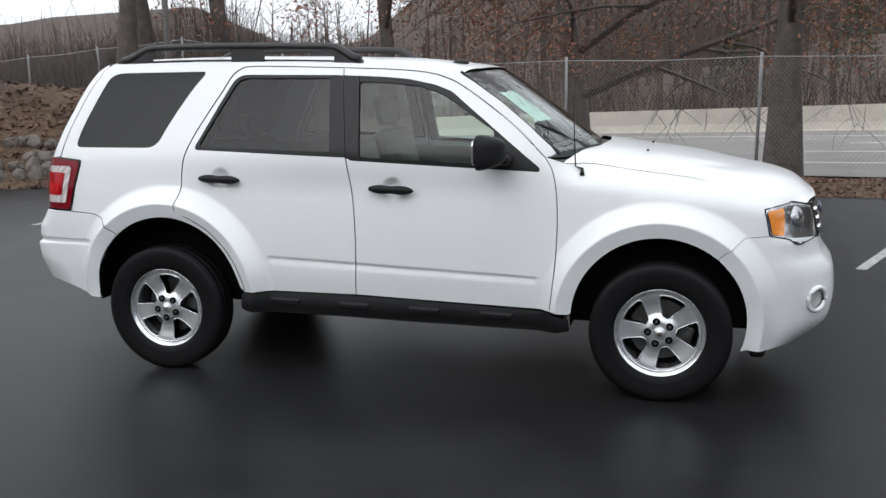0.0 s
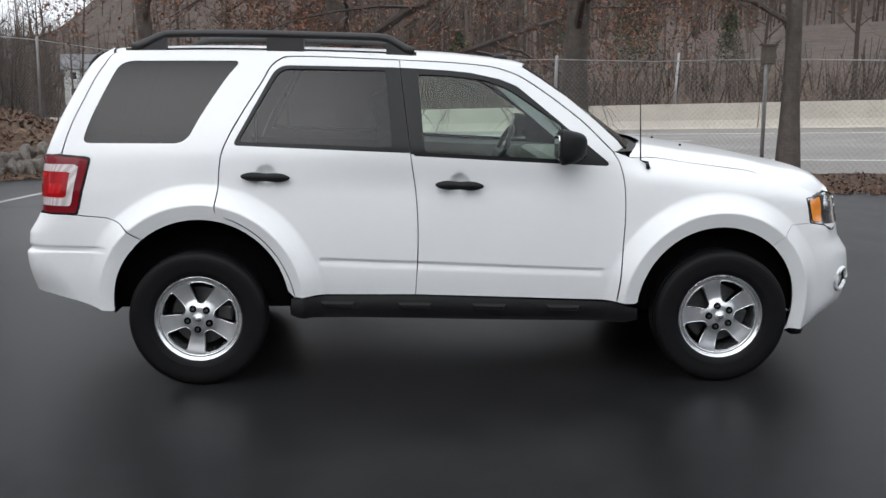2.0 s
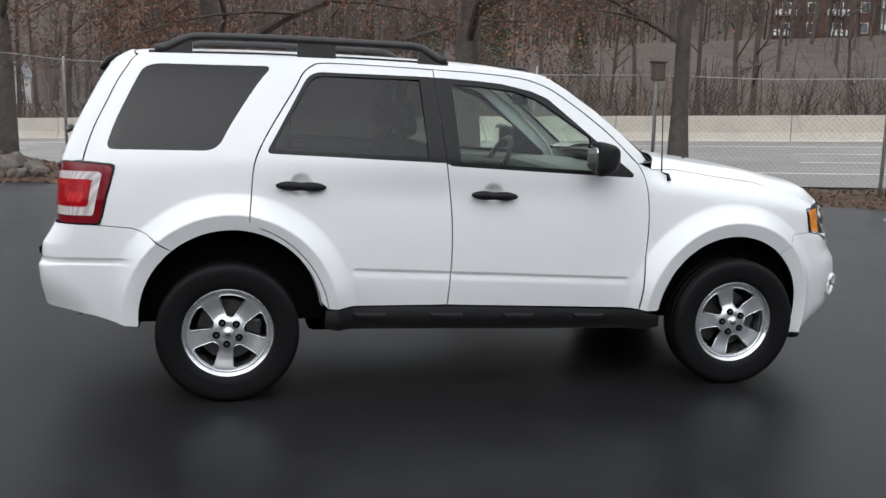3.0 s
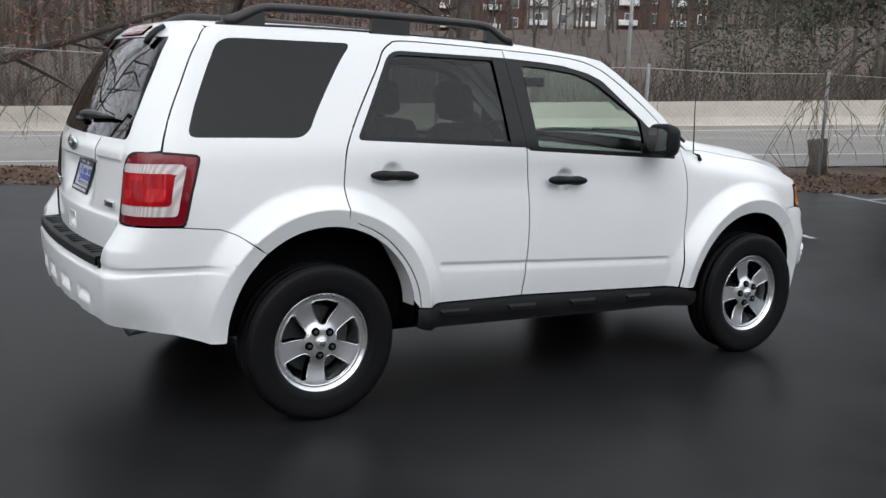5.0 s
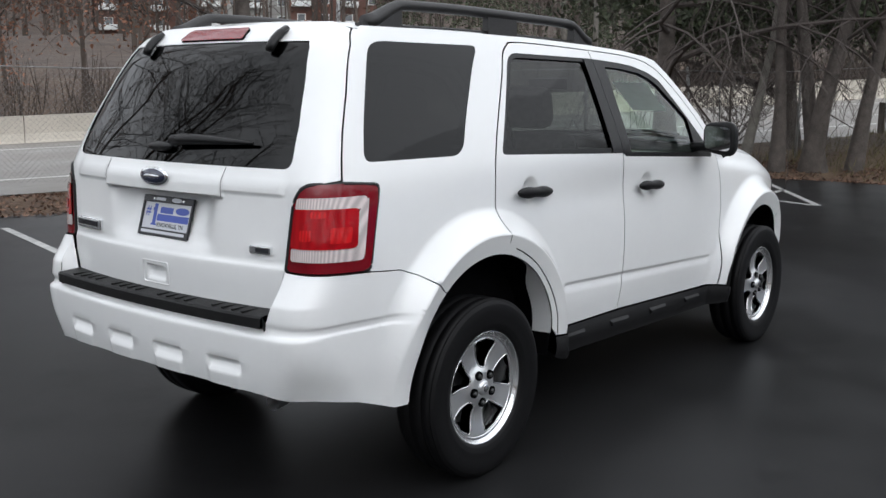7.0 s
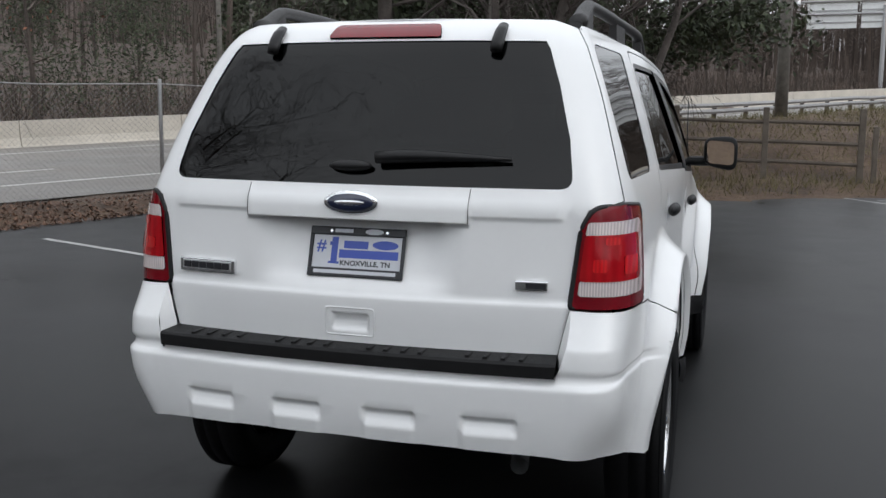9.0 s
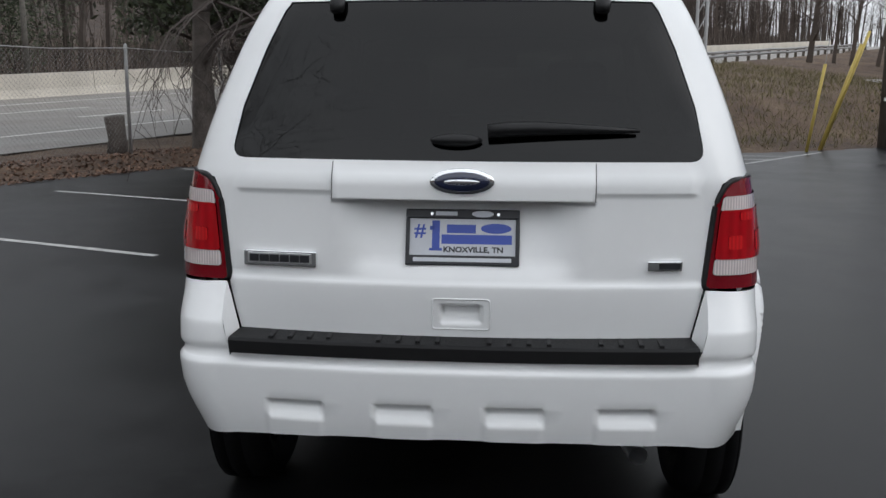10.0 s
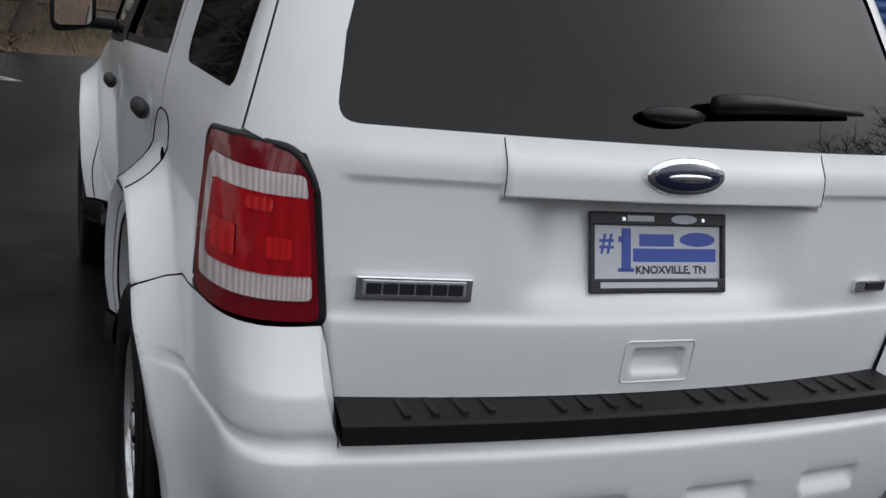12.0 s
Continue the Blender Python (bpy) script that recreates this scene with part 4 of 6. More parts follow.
    part("wiper_pivot", cap, BLACK, gate, smooth=True)
    for scale_, m, dx, nm in (((0.010, 0.082, 0.034), CHROME, 0.0, "badge_rim"), ((0.010, 0.070, 0.026), OVALB, 0.004, "badge_face")):
        o = bmesh.new()
        bmesh.ops.create_uvsphere(o, u_segments=32, v_segments=12, radius=1)
        o.transform(pose(tail(0, 1.155)[0] - 0.006 - dx, 0, 1.155) @ Matrix.Diagonal((*scale_, 1)))
        part(nm, o, m, gate, smooth=True)
    o = bmesh.new()
    bmesh.ops.create_uvsphere(o, u_segments=24, v_segments=8, radius=1)
    o.transform(pose(tail(0, 1.155)[0] - 0.0185, 0, 1.155) @ Matrix.Diagonal((0.003, 0.046, 0.0075, 1)))
    part("badge_mark", o, CHROME, gate, "plain silver mark", smooth=True)
    # name plate and side badge, drawn as plain shapes
    for y0, y1, z0, z1, nm in ((0.373, 0.570, 0.927, 0.968, "name_badge"), (-0.556, -0.467, 0.932, 0.958, "trim_badge")):
        m = Matrix.Translation((tail(-(y0 + y1) / 2, 0.945)[0], (y0 + y1) / 2, (z0 + z1) / 2)) @ pose(0, 0, 0, 0, 0, math.degrees(math.atan2(-0.11 * ((y0 + y1) / 2) / 0.4, 1)) * 0.9)
        w, h = (y1 - y0) / 2, (z1 - z0) / 2
        ob = part(nm, box_bm((-0.010, -w, -h), (0.02, w, h), 0.003, m=m), CHROME, gate, "chrome badge plate")
        if w > 0.08:
            part("badge_field", box_bm((-0.0125, -w + 0.012, -h + 0.009), (0.0, w - 0.012, h - 0.006), 0.001, m=m), ALLOY, ob)
            for k in range(6):
                yk = -w + 0.030 + k * (2 * w - 0.060) / 5
                part("raised_bar", box_bm((-0.0150, yk - 0.0125, -h + 0.012), (0.0, yk + 0.0125, h - 0.010), 0.001, m=m), INK, ob)
        else:
            part("badge_field", box_bm((-0.0125, -w + 0.005, -h + 0.005), (0.0, w * 0.35, h - 0.005), 0.001, m=m), INK, ob)
    latch = [Vector(tail(u, z)) + Vector((-0.001, 0, 0)) for u, z in fillet([(-0.076, 0.778, 0.01), (0.076, 0.778, 0.01), (0.076, 0.857, 0.01), (-0.076, 0.857, 0.01)])]
    part("latch_surround", tube_bm(latch + latch[:1], 0.0022, 4, caps=False), WHITE, gate, smooth=True)
    for s in (1, -1):
        seam = [Vector(tail(s * 0.3445, z)) + Vector((-0.0006, 0, 0)) for z in np.linspace(1.104, 1.199, 8)]
        part("strip_seam", tube_bm(seam, 0.0012, 4), CLAD, gate)
    build_plate(car)
    # handles, mirrors, aerial, rails
    for hx, hz in HANDLES:
        y = half(hx, hz + 0.065)
        bm = bmesh.new()
        bmesh.ops.create_uvsphere(bm, u_segments=28, v_segments=14, radius=1)
        for v in bm.verts:
            f = 1 - 0.30 * math.exp(-(v.co.x / 0.35) ** 2)
            v.co = Vector((hx + 0.120 * v.co.x, -(y + 0.026) + 0.021 * v.co.y, hz - 0.004 - 0.032 * v.co.x * 0.12 + 0.027 * v.co.z * f))
        both(part("door_handle", bm, CLAD, car, "dark grey pull handle", smooth=True))
    bm = bmesh.new()
    bmesh.ops.create_cube(bm, size=1)
    bmesh.ops.subdivide_edges(bm, edges=bm.edges[:], cuts=7, use_grid_fill=True)
    for v in bm.verts:
        x, y, z = v.co * 2
        n = (abs(x) ** 4 + abs(y) ** 4 + abs(z) ** 4) ** 0.25
        x, y, z = x / n, y / n, z / n
        bulge = 0.075 * (1 - 0.45 * y * y) if x > 0 else 0.045
        v.co = Vector((1.780 + ((1.5 + 0.35 * y) * bulge * x if x > 0 else 0.03 * x), -0.918 + 0.082 * y, 1.228 + (0.080 - 0.010 * y) * z + 0.006 * y - (0.018 * x * z if x > 0 else 0)))
    mirror = both(part("door_mirror", bm, CLAD, car, "dark grey door mirror", smooth=True))
    mg = bmesh.new()
    bmesh.ops.create_cube(mg, size=1)
    bmesh.ops.bevel(mg, geom=[e for e in mg.edges if abs((e.verts[0].co - e.verts[1].co).normalized().x) > 0.9], offset=0.18, segments=4, affect="EDGES", profile=0.5)
    for v in mg.verts:
        v.co = Vector((1.7475 + 0.006 * v.co.x, -0.918 + 0.130 * v.co.y, 1.228 + 0.114 * v.co.z + 0.010 * v.co.y))
    for ob, s in ((mirror, 1), (None, -1)):
        bm2 = mg.copy()
        if s < 0:
            bm2.transform(Matrix.Diagonal((1, -1, 1, 1)))
            bmesh.ops.reverse_faces(bm2, faces=bm2.faces[:])
        part("mirror_glass", bm2, MIRROR, car, "silvered mirror glass")
    mg.free()
    both(part("mirror_arm", box_bm((1.80, -0.88, 1.158), (1.905, -0.74, 1.205), 0.020), CLAD, car))
    part("aerial", tube_bm([(2.235, -half(2.235, 1.10) - 0.002, 1.105), (2.232, -0.735, 1.135), (2.20, -0.728, 1.145), (2.185, -0.725, 1.50)], [0.012, 0.009, 0.004, 0.0022], 6), BLACK, car, "thin black whip aerial", smooth=True)
    for s in (-1, 1):
        def rail(x, lift):
            return Vector((x, s * (half(x, 1.655) - 0.035), roof_z(x, 0.53) + lift))
        top = [rail(x, 0.010 + 0.066 * ease((x + 0.34) / 0.20) * ease((1.07 - x) / 0.16)) for x in np.linspace(-0.33, 1.068, 34)]
        bar = part("roof_rail", tube_bm(top, [0.021 + 0.008 * (1 - ease((x + 0.33) / 0.2)) + 0.006 * (1 - ease((1.07 - x) / 0.2)) for x in np.linspace(-0.33, 1.068, 34)], 10, squash=0.95), RAIL, car, "charcoal roof rail", smooth=True)
        for x0, x1, w in ((-0.36, -0.16, 0.02), (0.335, 0.52, 0.016), (0.93, 1.08, 0.02)):
            pts = [rail(x, 0.0) for x in np.linspace(x0, x1, 6)]
            hi = [rail(x, 0.012 + 0.056 * ease((x + 0.34) / 0.20) * ease((1.07 - x) / 0.16)) for x in np.linspace(x0, x1, 6)]
            bm = bmesh.new()
            low = [[bm.verts.new(p + Vector((0, q, -0.006))) for p in pts] for q in (-w, w)]
            up = [[bm.verts.new(p + Vector((0, q * 0.8, 0))) for p in hi] for q in (-w, w)]
            for k in range(5):
                bm.faces.new((low[0][k], low[0][k + 1], up[0][k + 1], up[0][k]))
                bm.faces.new((low[1][k + 1], low[1][k], up[1][k], up[1][k + 1]))
                bm.faces.new((up[0][k], up[0][k + 1], up[1][k + 1], up[1][k]))
            bm.faces.new((low[0][0], up[0][0], up[1][0], low[1][0]))
            bm.faces.new((low[0][5], low[1][5], up[1][5], up[0][5]))
            part("rail_foot", bm, RAIL, bar)
        part("roof_channel", tube_bm([rail(x, 0.003) for x in np.linspace(-0.33, 1.06, 20)], 0.010, 5, squash=0.5), BLACK, bar)
    base = bmesh.new()
    bmesh.ops.create_uvsphere(base, u_segments=16, v_segments=8, radius=1)
    base.transform(pose(1.53, -0.28, roof_z(1.53, -0.28) + 0.004) @ Matrix.Diagonal((0.045, 0.025, 0.018, 1)))
    part("roof_antenna", base, BLACK, car, "small black roof antenna base", smooth=True)
    wp = [(2.19, 0.10, 1.228), (2.17, -0.1, 1.236), (2.12, -0.36, 1.238), (2.06, -0.56, 1.228)]
    part("front_wiper", tube_bm(wp, 0.008, 6), BLACK, car)
    for k in range(2):
        nz = bmesh.new()
        bmesh.ops.create_uvsphere(nz, u_segments=10, v_segments=6, radius=0.007)
        nz.transform(Matrix.Translation((2.52, -0.30 + 0.6 * k, 1.192)))
        part("washer_jet", nz, BLACK, car, smooth=True)
    # fuel door: a rounded oblong seam with its dark finger notch
    def flap(k):
        c, q = math.cos(k * math.tau / 36), math.sin(k * math.tau / 36)
        p = tail(*tx(0.070 + 0.128 * math.copysign(abs(c) ** 0.7, c), 1.006 + 0.092 * math.copysign(abs(q) ** 0.7, q)))
        return Vector((p[0], 0.0005 - p[1], p[2]))
    part("fuel_door_seam", tube_bm([flap(k) for k in range(37)], 0.0022, 4, caps=False), DARK, car, "thin rounded fuel door seam")
    notch = bmesh.new()
    bmesh.ops.create_uvsphere(notch, u_segments=12, v_segments=6, radius=1)
    notch.transform(Matrix.Translation(flap(18) + Vector((0.004, 0, 0.012))) @ Matrix.Diagonal((0.009, 0.004, 0.017, 1)))
    part("fuel_door_notch", notch, DARK, car, "dark finger notch", smooth=True)
    # sills
    def sill(x, z):
        return (x, -(half(x, 0.47) + 0.006 + 0.012 * math.sin(math.pi * min(1, max(0, (0.475 - z + 0.018 * (x - 0.45) / 1.6 * -1) / 0.11)))), z)
    cl = [(0.462, 0.468), (1.075, 0.466), (2.088, 0.432), (2.185, 0.412), (2.19, 0.352), (2.06, 0.332), (1.4, 0.342), (1.07, 0.350), (0.62, 0.358), (0.49, 0.372), (0.455, 0.385)]
    sill_ob = both(panel("sill_cladding", cl, sill, CLAD, car, step=0.035, rim=0.10, label="grey-black ribbed sill cladding"))
    for x0 in (0.60, 0.985, 1.36, 1.735):
        zt = 0.446 - 0.020 * (x0 - 0.45)
        bm = bmesh.new()
        x1 = x0 + 0.17
        q = [sill(x, z) for x, z in ((x0, zt), (x1, zt - 0.004), (x1 - 0.012, zt - 0.034), (x0 + 0.012, zt - 0.030))]
        q2 = [(x, y - 0.010, z) for x, y, z in (sill(x0 + 0.010, zt - 0.012), sill(x1 - 0.010, zt - 0.016), sill(x1 - 0.016, zt - 0.030), sill(x0 + 0.016, zt - 0.026))]
        a, b = [bm.verts.new(p) for p in q], [bm.verts.new(p) for p in q2]
        bm.faces.new(b[::-1])
        for k in range(4):
            bm.faces.new((a[k], b[k], b[(k + 1) % 4], a[(k + 1) % 4]))
        both(part("sill_rib", bm, CLAD, car))
    # arches, underside, exhaust
    for cx, cz, r in (ARCH_R, ARCH_F):
        for s in (1, -1):
            bm = bmesh.new()
            rows = []
            for y in (0.815, 0.72, 0.658):
                ring_ = [(cx + (r + 0.005) * math.cos(radians(a)), cz + (r + 0.005) * math.sin(radians(a))) for a in range(-6, 187, 6)]
                rows.append([bm.verts.new((px, -s * min(y, half(px, pz) - 0.014 - 0.3 * (0.815 - y)), pz)) for px, pz in ring_])
            for r0, r1 in zip(rows, rows[1:]):
                for k in range(len(r0) - 1):
                    bm.faces.new((r0[k], r0[k + 1], r1[k + 1], r1[k]))
            bm.faces.new(rows[-1])
            part("wheel_arch_liner", bm, DARK, car, smooth=False)
    lip = bmesh.new()
    rows = []
    for k in range(13):
        px, pz = arc(ARCH_R, 7, 62, 12)[k]
        y0, deep = half(px, pz), 0.085 * ease((12.6 - k) / 7)
        rows.append([lip.verts.new((px - 0.10 * d, -(y0 - 0.006 - d), pz)) for d in (0.0, deep * 0.5, deep)])
    for r0, r1 in zip(rows, rows[1:]):
        for k in range(2):
            lip.faces.new((r0[k], r1[k], r1[k + 1], r0[k + 1]))
    both(part("arch_return", lip, WHITE, car, smooth=True))
    bm = box_bm((-0.46, -0.60, 0.36), (3.16, 0.60, 0.46), 0.05)
    part("underbody", bm, DARK, car)
    part("fuel_tank", box_bm((0.40, -0.40, 0.25), (0.95, 0.3, 0.36), 0.04), DARK, car)
    part("rear_axle_beam", tube_bm([(0.0, -0.66, 0.33), (0.0, 0.66, 0.33)], 0.045, 10), DARK, car)
    part("muffler", tube_bm([(-0.52, -0.40, 0.45), (-0.52, 0.30, 0.45)], 0.065, 12), DARK, car, smooth=True)
    part("exhaust_tip", tube_bm([(-0.52, -0.42, 0.44), (-0.64, -0.46, 0.415), (-0.725, -0.475, 0.410)], 0.026, 14, caps=False), ALLOY, car, "dull steel exhaust tip", smooth=True)
    # inner trim so that no gap shows daylight
    trim = [(-0.5, 0.90), (0.50, 0.90), (0.50, 0.47), (2.06, 0.45), (2.06, 1.11), (1.05, 1.15), (-0.5, 1.19)]
    both(panel("door_trim", trim, lambda x, z: (x, -(knots(SIDE, z) - knots(NOSE, x)), z), SEAT, car, step=0.12, off=0.055, rim=0))
    panel("headliner", [(-0.35, -0.48), (1.55, -0.48), (1.55, 0.48), (-0.35, 0.48)], lambda x, y: (x, y, roof_z(x, y) - 0.045), LINER, car, step=0.2, rim=0)
    part("cabin_floor", box_bm((-0.55, -0.61, 0.45), (2.15, 0.61, 0.50)), SEAT, car)
    part("dashboard", box_bm((1.74, -0.64, 0.80), (2.18, 0.64, 1.13), 0.06), SEAT, car)
    part("load_cover", box_bm((-0.60, -0.60, 0.88), (-0.05, 0.60, 0.93), 0.02), SEAT, car)
    for y in (-0.37, 0.37):
        seat = part("front_seat", box_bm((1.02, y - 0.24, 0.60), (1.52, y + 0.24, 0.76), 0.05), SEAT, car, "grey cloth front seat")
        part("seat_back", box_bm((-0.08, -0.23, 0.0), (0.08, 0.23, 0.58), 0.06, m=pose(1.06, y, 0.70, 0, -14, 0)), SEAT, seat)
        part("headrest", box_bm((-0.05, -0.13, 0), (0.05, 0.13, 0.19), 0.045, m=pose(0.915, y, 1.285, 0, -10, 0)), SEAT, seat)
    bench = part("rear_seat", box_bm((0.10, -0.60, 0.62), (0.62, 0.60, 0.78), 0.05), SEAT, car, "grey cloth rear bench")
    part("bench_back", box_bm((-0.07, -0.60, 0), (0.07, 0.60, 0.52), 0.05, m=pose(0.14, 0, 0.70, 0, -16, 0)), SEAT, bench)
    for y in (-0.36, 0.36):
        part("rear_headrest", box_bm((-0.045, -0.12, 0), (0.045, 0.12, 0.15), 0.04, m=pose(-0.005, y, 1.21, 0, -12, 0)), SEAT, bench)
    wheel_pts = [Vector((0, 0.185 * math.cos(k * math.tau / 28), 0.185 * math.sin(k * math.tau / 28))) for k in range(29)]
    m = pose(1.60, 0.37, 1.08, 0, 25, 0)
    sw = part("steering_wheel", tube_bm([m @ p for p in wheel_pts], 0.016, 8, caps=False), BLACK, car, "black steering wheel", smooth=True)
    part("wheel_hub", box_bm((-0.02, -0.17, -0.03), (0.05, 0.17, 0.03), 0.015, m=m), BLACK, sw)
    part("inside_mirror", box_bm((1.62, -0.12, 1.46), (1.65, 0.12, 1.52), 0.012), BLACK, car)
    build_wheels(car)
    return car


def text_mesh(body, size, name, material, parent, m, bold=0.0):
    cu = bpy.data.curves.new(name, "FONT")
    cu.body, cu.size, cu.align_x, cu.align_y = body, size, "CENTER", "CENTER"
    cu.offset = bold
    tmp = new(name, cu)
    me = bpy.data.meshes.new_from_object(tmp.evaluated_get(bpy.context.evaluated_depsgraph_get()))
    bpy.data.objects.remove(tmp)
    me.transform(m)
    me.materials.clear()
    me.materials.append(material)
    ob = new(name, me)
    ob.parent = parent
    return ob


def build_plate(car):
    """The dealer's plate in its dark frame, leaning with the tailgate."""
    m = pose(-0.781, 0, 1.006, 90, 0, -90) @ pose(0, 0, 0, -16, 0, 0) @ Matrix.Diagonal((0.93, 0.93, 0.93, 1))
    plate = part("dealer_plate", box_bm((-0.148, -0.070, 0.0), (0.148, 0.070, 0.003), 0.001, m=m), PLATE_W, car, "white dealer plate with blue print")
    rim = bmesh.new()
    for lo, hi in (((-0.157, 0.052, 0), (0.157, 0.078, 0.010)), ((-0.157, -0.078, 0), (0.157, -0.050, 0.010)), ((-0.157, -0.052, 0), (-0.146, 0.054, 0.010)), ((0.146, -0.052, 0), (0.157, 0.054, 0.010))):
        box_bm(lo, hi, 0.003, rim, m)
    part("plate_frame", rim, INK, plate, "black plate frame")

    def bar(x0, x1, y0, y1, mt, up=0.0036):
        part("print_bar", box_bm((x0, y0, 0.001), (x1, y1, up), 0, m=m), mt, plate)
    bar(-0.044, 0.036, 0.012, 0.036, BLUE)
    bar(-0.058, 0.136, -0.018, 0.008, BLUE)
    bar(-0.092, -0.056, -0.037, -0.030, BLUE)
    bar(-0.091, -0.078, 0.020, 0.031, BLUE)
    bar(-0.135, 0.135, -0.068, -0.057, PLATE_W, 0.0108)
    bar(-0.075, -0.015, 0.060, 0.071, PLATE_W, 0.0108)
    o = bmesh.new()
    bmesh.ops.create_cone(o, segments=28, radius1=1, radius2=1, depth=0.0034, cap_ends=True)
    o.transform(m @ pose(0.092, 0.026, 0.0022) @ Matrix.Diagonal((0.042, 0.014, 1, 1)))
    part("print_oval", o, BLUE, plate)
    o = bmesh.new()
    bmesh.ops.create_cone(o, segments=28, radius1=1, radius2=1, depth=0.003, cap_ends=True)
    o.transform(m @ pose(0.055, 0.065, 0.010) @ Matrix.Diagonal((0.030, 0.009, 1, 1)))
    part("print_oval", o, PLATE_W, plate)
    text_mesh("#", 0.052, "print_sign", BLUE, plate, m @ pose(-0.118, 0.018, 0.0036), 0.001)
    text_mesh("1", 0.105, "print_figure", BLUE, plate, m @ pose(-0.074, 0.002, 0.0036) @ Matrix.Diagonal((1.1, 1, 1, 1)), 0.0045)
    text_mesh("KNOXVILLE, TN", 0.021, "print_town", INK, plate, m @ pose(0.030, -0.034, 0.0036) @ Matrix.Diagonal((1.1, 1, 1, 1)), 0.0007)
    for x in (-0.085, 0.098):
        s = bmesh.new()
        bmesh.ops.create_cone(s, segments=12, radius1=0.006, radius2=0.004, depth=0.004, cap_ends=True)
        s.transform(m @ pose(x, 0.064, 0.012))
        part("plate_screw", s, CHROME, plate)


def build_wheels(car):
    """Five-spoke alloys on tall tyres; outer face towards -y, hub at the origin."""
    pocket = []
    for k in range(5):
        c = radians(90 + 72 * k)
        pts = [(0.076, -7), (0.081, -13), (0.100, -16.5), (0.150, -20.5), (0.176, -21.5), (0.184, -17), (0.185, 0), (0.184, 17), (0.176, 21.5), (0.150, 20.5), (0.100, 16.5), (0.081, 13), (0.076, 7), (0.0745, 0)]
        pocket.append([(r * math.cos(c + radians(a)), r * math.sin(c + radians(a))) for r, a in pts])

    def dish(u, v):
        r = math.hypot(u, v)
        return (u, -(0.012 - 0.020 * ease((r - 0.05) / 0.05) + 0.012 * ease((r - 0.12) / 0.07)) - 0.004, v)
    disc = [(0.190 * math.cos(k * math.tau / 60), 0.190 * math.sin(k * math.tau / 60)) for k in range(60)]
    face = panel("wheel", disc, dish, ALLOY, None, pocket, 0.016, rim=0.045, label="silver five-spoke alloy wheel")
    for hole in pocket:
        ring = [Vector(dish(u, v)) + Vector((0, 0.0005, 0)) for u, v in resample(hole, 0.012)]
        part("polished_edge", tube_bm(ring + ring[:1], 0.0032, 5, caps=False), RIM, face, smooth=True)
    part("rim_lip", lathe_bm([(0.180, 0.13), (0.184, 0.03), (0.187, -0.006), (0.192, -0.014), (0.198, -0.008), (0.203, -0.012), (0.209, -0.026), (0.215, -0.028), (0.218, -0.018), (0.214, -0.004), (0.214, 0.13)], 64), RIM, face, smooth=True)
    section = [(0.206, 0.10), (0.210, 0.02), (0.213, -0.012), (0.219, -0.036), (0.228, -0.046), (0.232, -0.050), (0.246, -0.062), (0.252, -0.066), (0.256, -0.066), (0.285, -0.078), (0.312, -0.082), (0.322, -0.080), (0.336, -0.074), (0.341, -0.070), (0.343, -0.064), (0.354, -0.052), (0.358, -0.040), (0.352, -0.038), (0.352, -0.034), (0.361, -0.032), (0.362, 0.000), (0.356, 0.002), (0.356, 0.008), (0.362, 0.010), (0.362, 0.055), (0.356, 0.057), (0.356, 0.063), (0.361, 0.065), (0.357, 0.11), (0.343, 0.13), (0.312, 0.145), (0.26, 0.135), (0.206, 0.11)]
    grown = [(r if r < 0.212 else 0.212 + (r - 0.212) * (TYRE_R - 0.212) / 0.150, y if y > -0.03 else -0.03 + 0.32 * (y + 0.03)) for r, y in section]
    part("tyre", lathe_bm(grown, 72), RUBBER, face, "black all-terrain tyre", smooth=True)
    part("brake_disc", lathe_bm([(0.02, 0.07), (0.145, 0.07), (0.150, 0.075), (0.150, 0.09), (0.02, 0.09)], 40), STEEL, face)
    part("backing_plate", lathe_bm([(0.01, 0.10), (0.185, 0.10), (0.185, 0.12)], 32), DARK, face)
    part("caliper", box_bm((0.07, 0.05, -0.07), (0.155, 0.11, 0.07), 0.015), STEEL, face)
    part("centre_cap", lathe_bm([(0.0005, -0.030), (0.018, -0.029), (0.027, -0.025), (0.031, -0.015), (0.033, 0.0)], 32), ALLOY, face, "silver centre cap", smooth=True)
    part("cap_badge", lathe_bm([(0.0005, -0.0325), (0.012, -0.0320), (0.0165, -0.0285)], 24), CHROME, face, smooth=True)
    for k in range(5):
        a = radians(54 + 72 * k)
        at = pose(0.056 * math.cos(a), 0, 0.056 * math.sin(a))
        # dark discs, slightly proud, stand for the shade inside the lug holes
        part("lug_hole_shade", lathe_bm([(0.0005, -0.0175), (0.0135, -0.0175), (0.0150, -0.0215), (0.0170, -0.0215), (0.0185, -0.012)], 18), DARK, face, smooth=True).matrix_basis = at
        part("lug_nut", lathe_bm([(0.0005, -0.0265), (0.0060, -0.0260), (0.0085, -0.0220), (0.0085, -0.012)], 6), STEEL, face).matrix_basis = at
    made = [face]
    spots = [(0, -0.80, 7, 1), (AXLE, -0.80, 20, 1), (0, 0.80, 35, -1), (AXLE, 0.80, 10, -1)]
    for x, y, turn, s in spots[1:]:
        made.append(copy_thing(face, Matrix()))
    for ob, (x, y, turn, s) in zip(made, spots):
        ob.parent = car
        ob.matrix_basis = pose(x, y, HUB_Z, 0, turn, 0) if s > 0 else pose(x, y, HUB_Z, 0, turn, 180)


car = build_car()

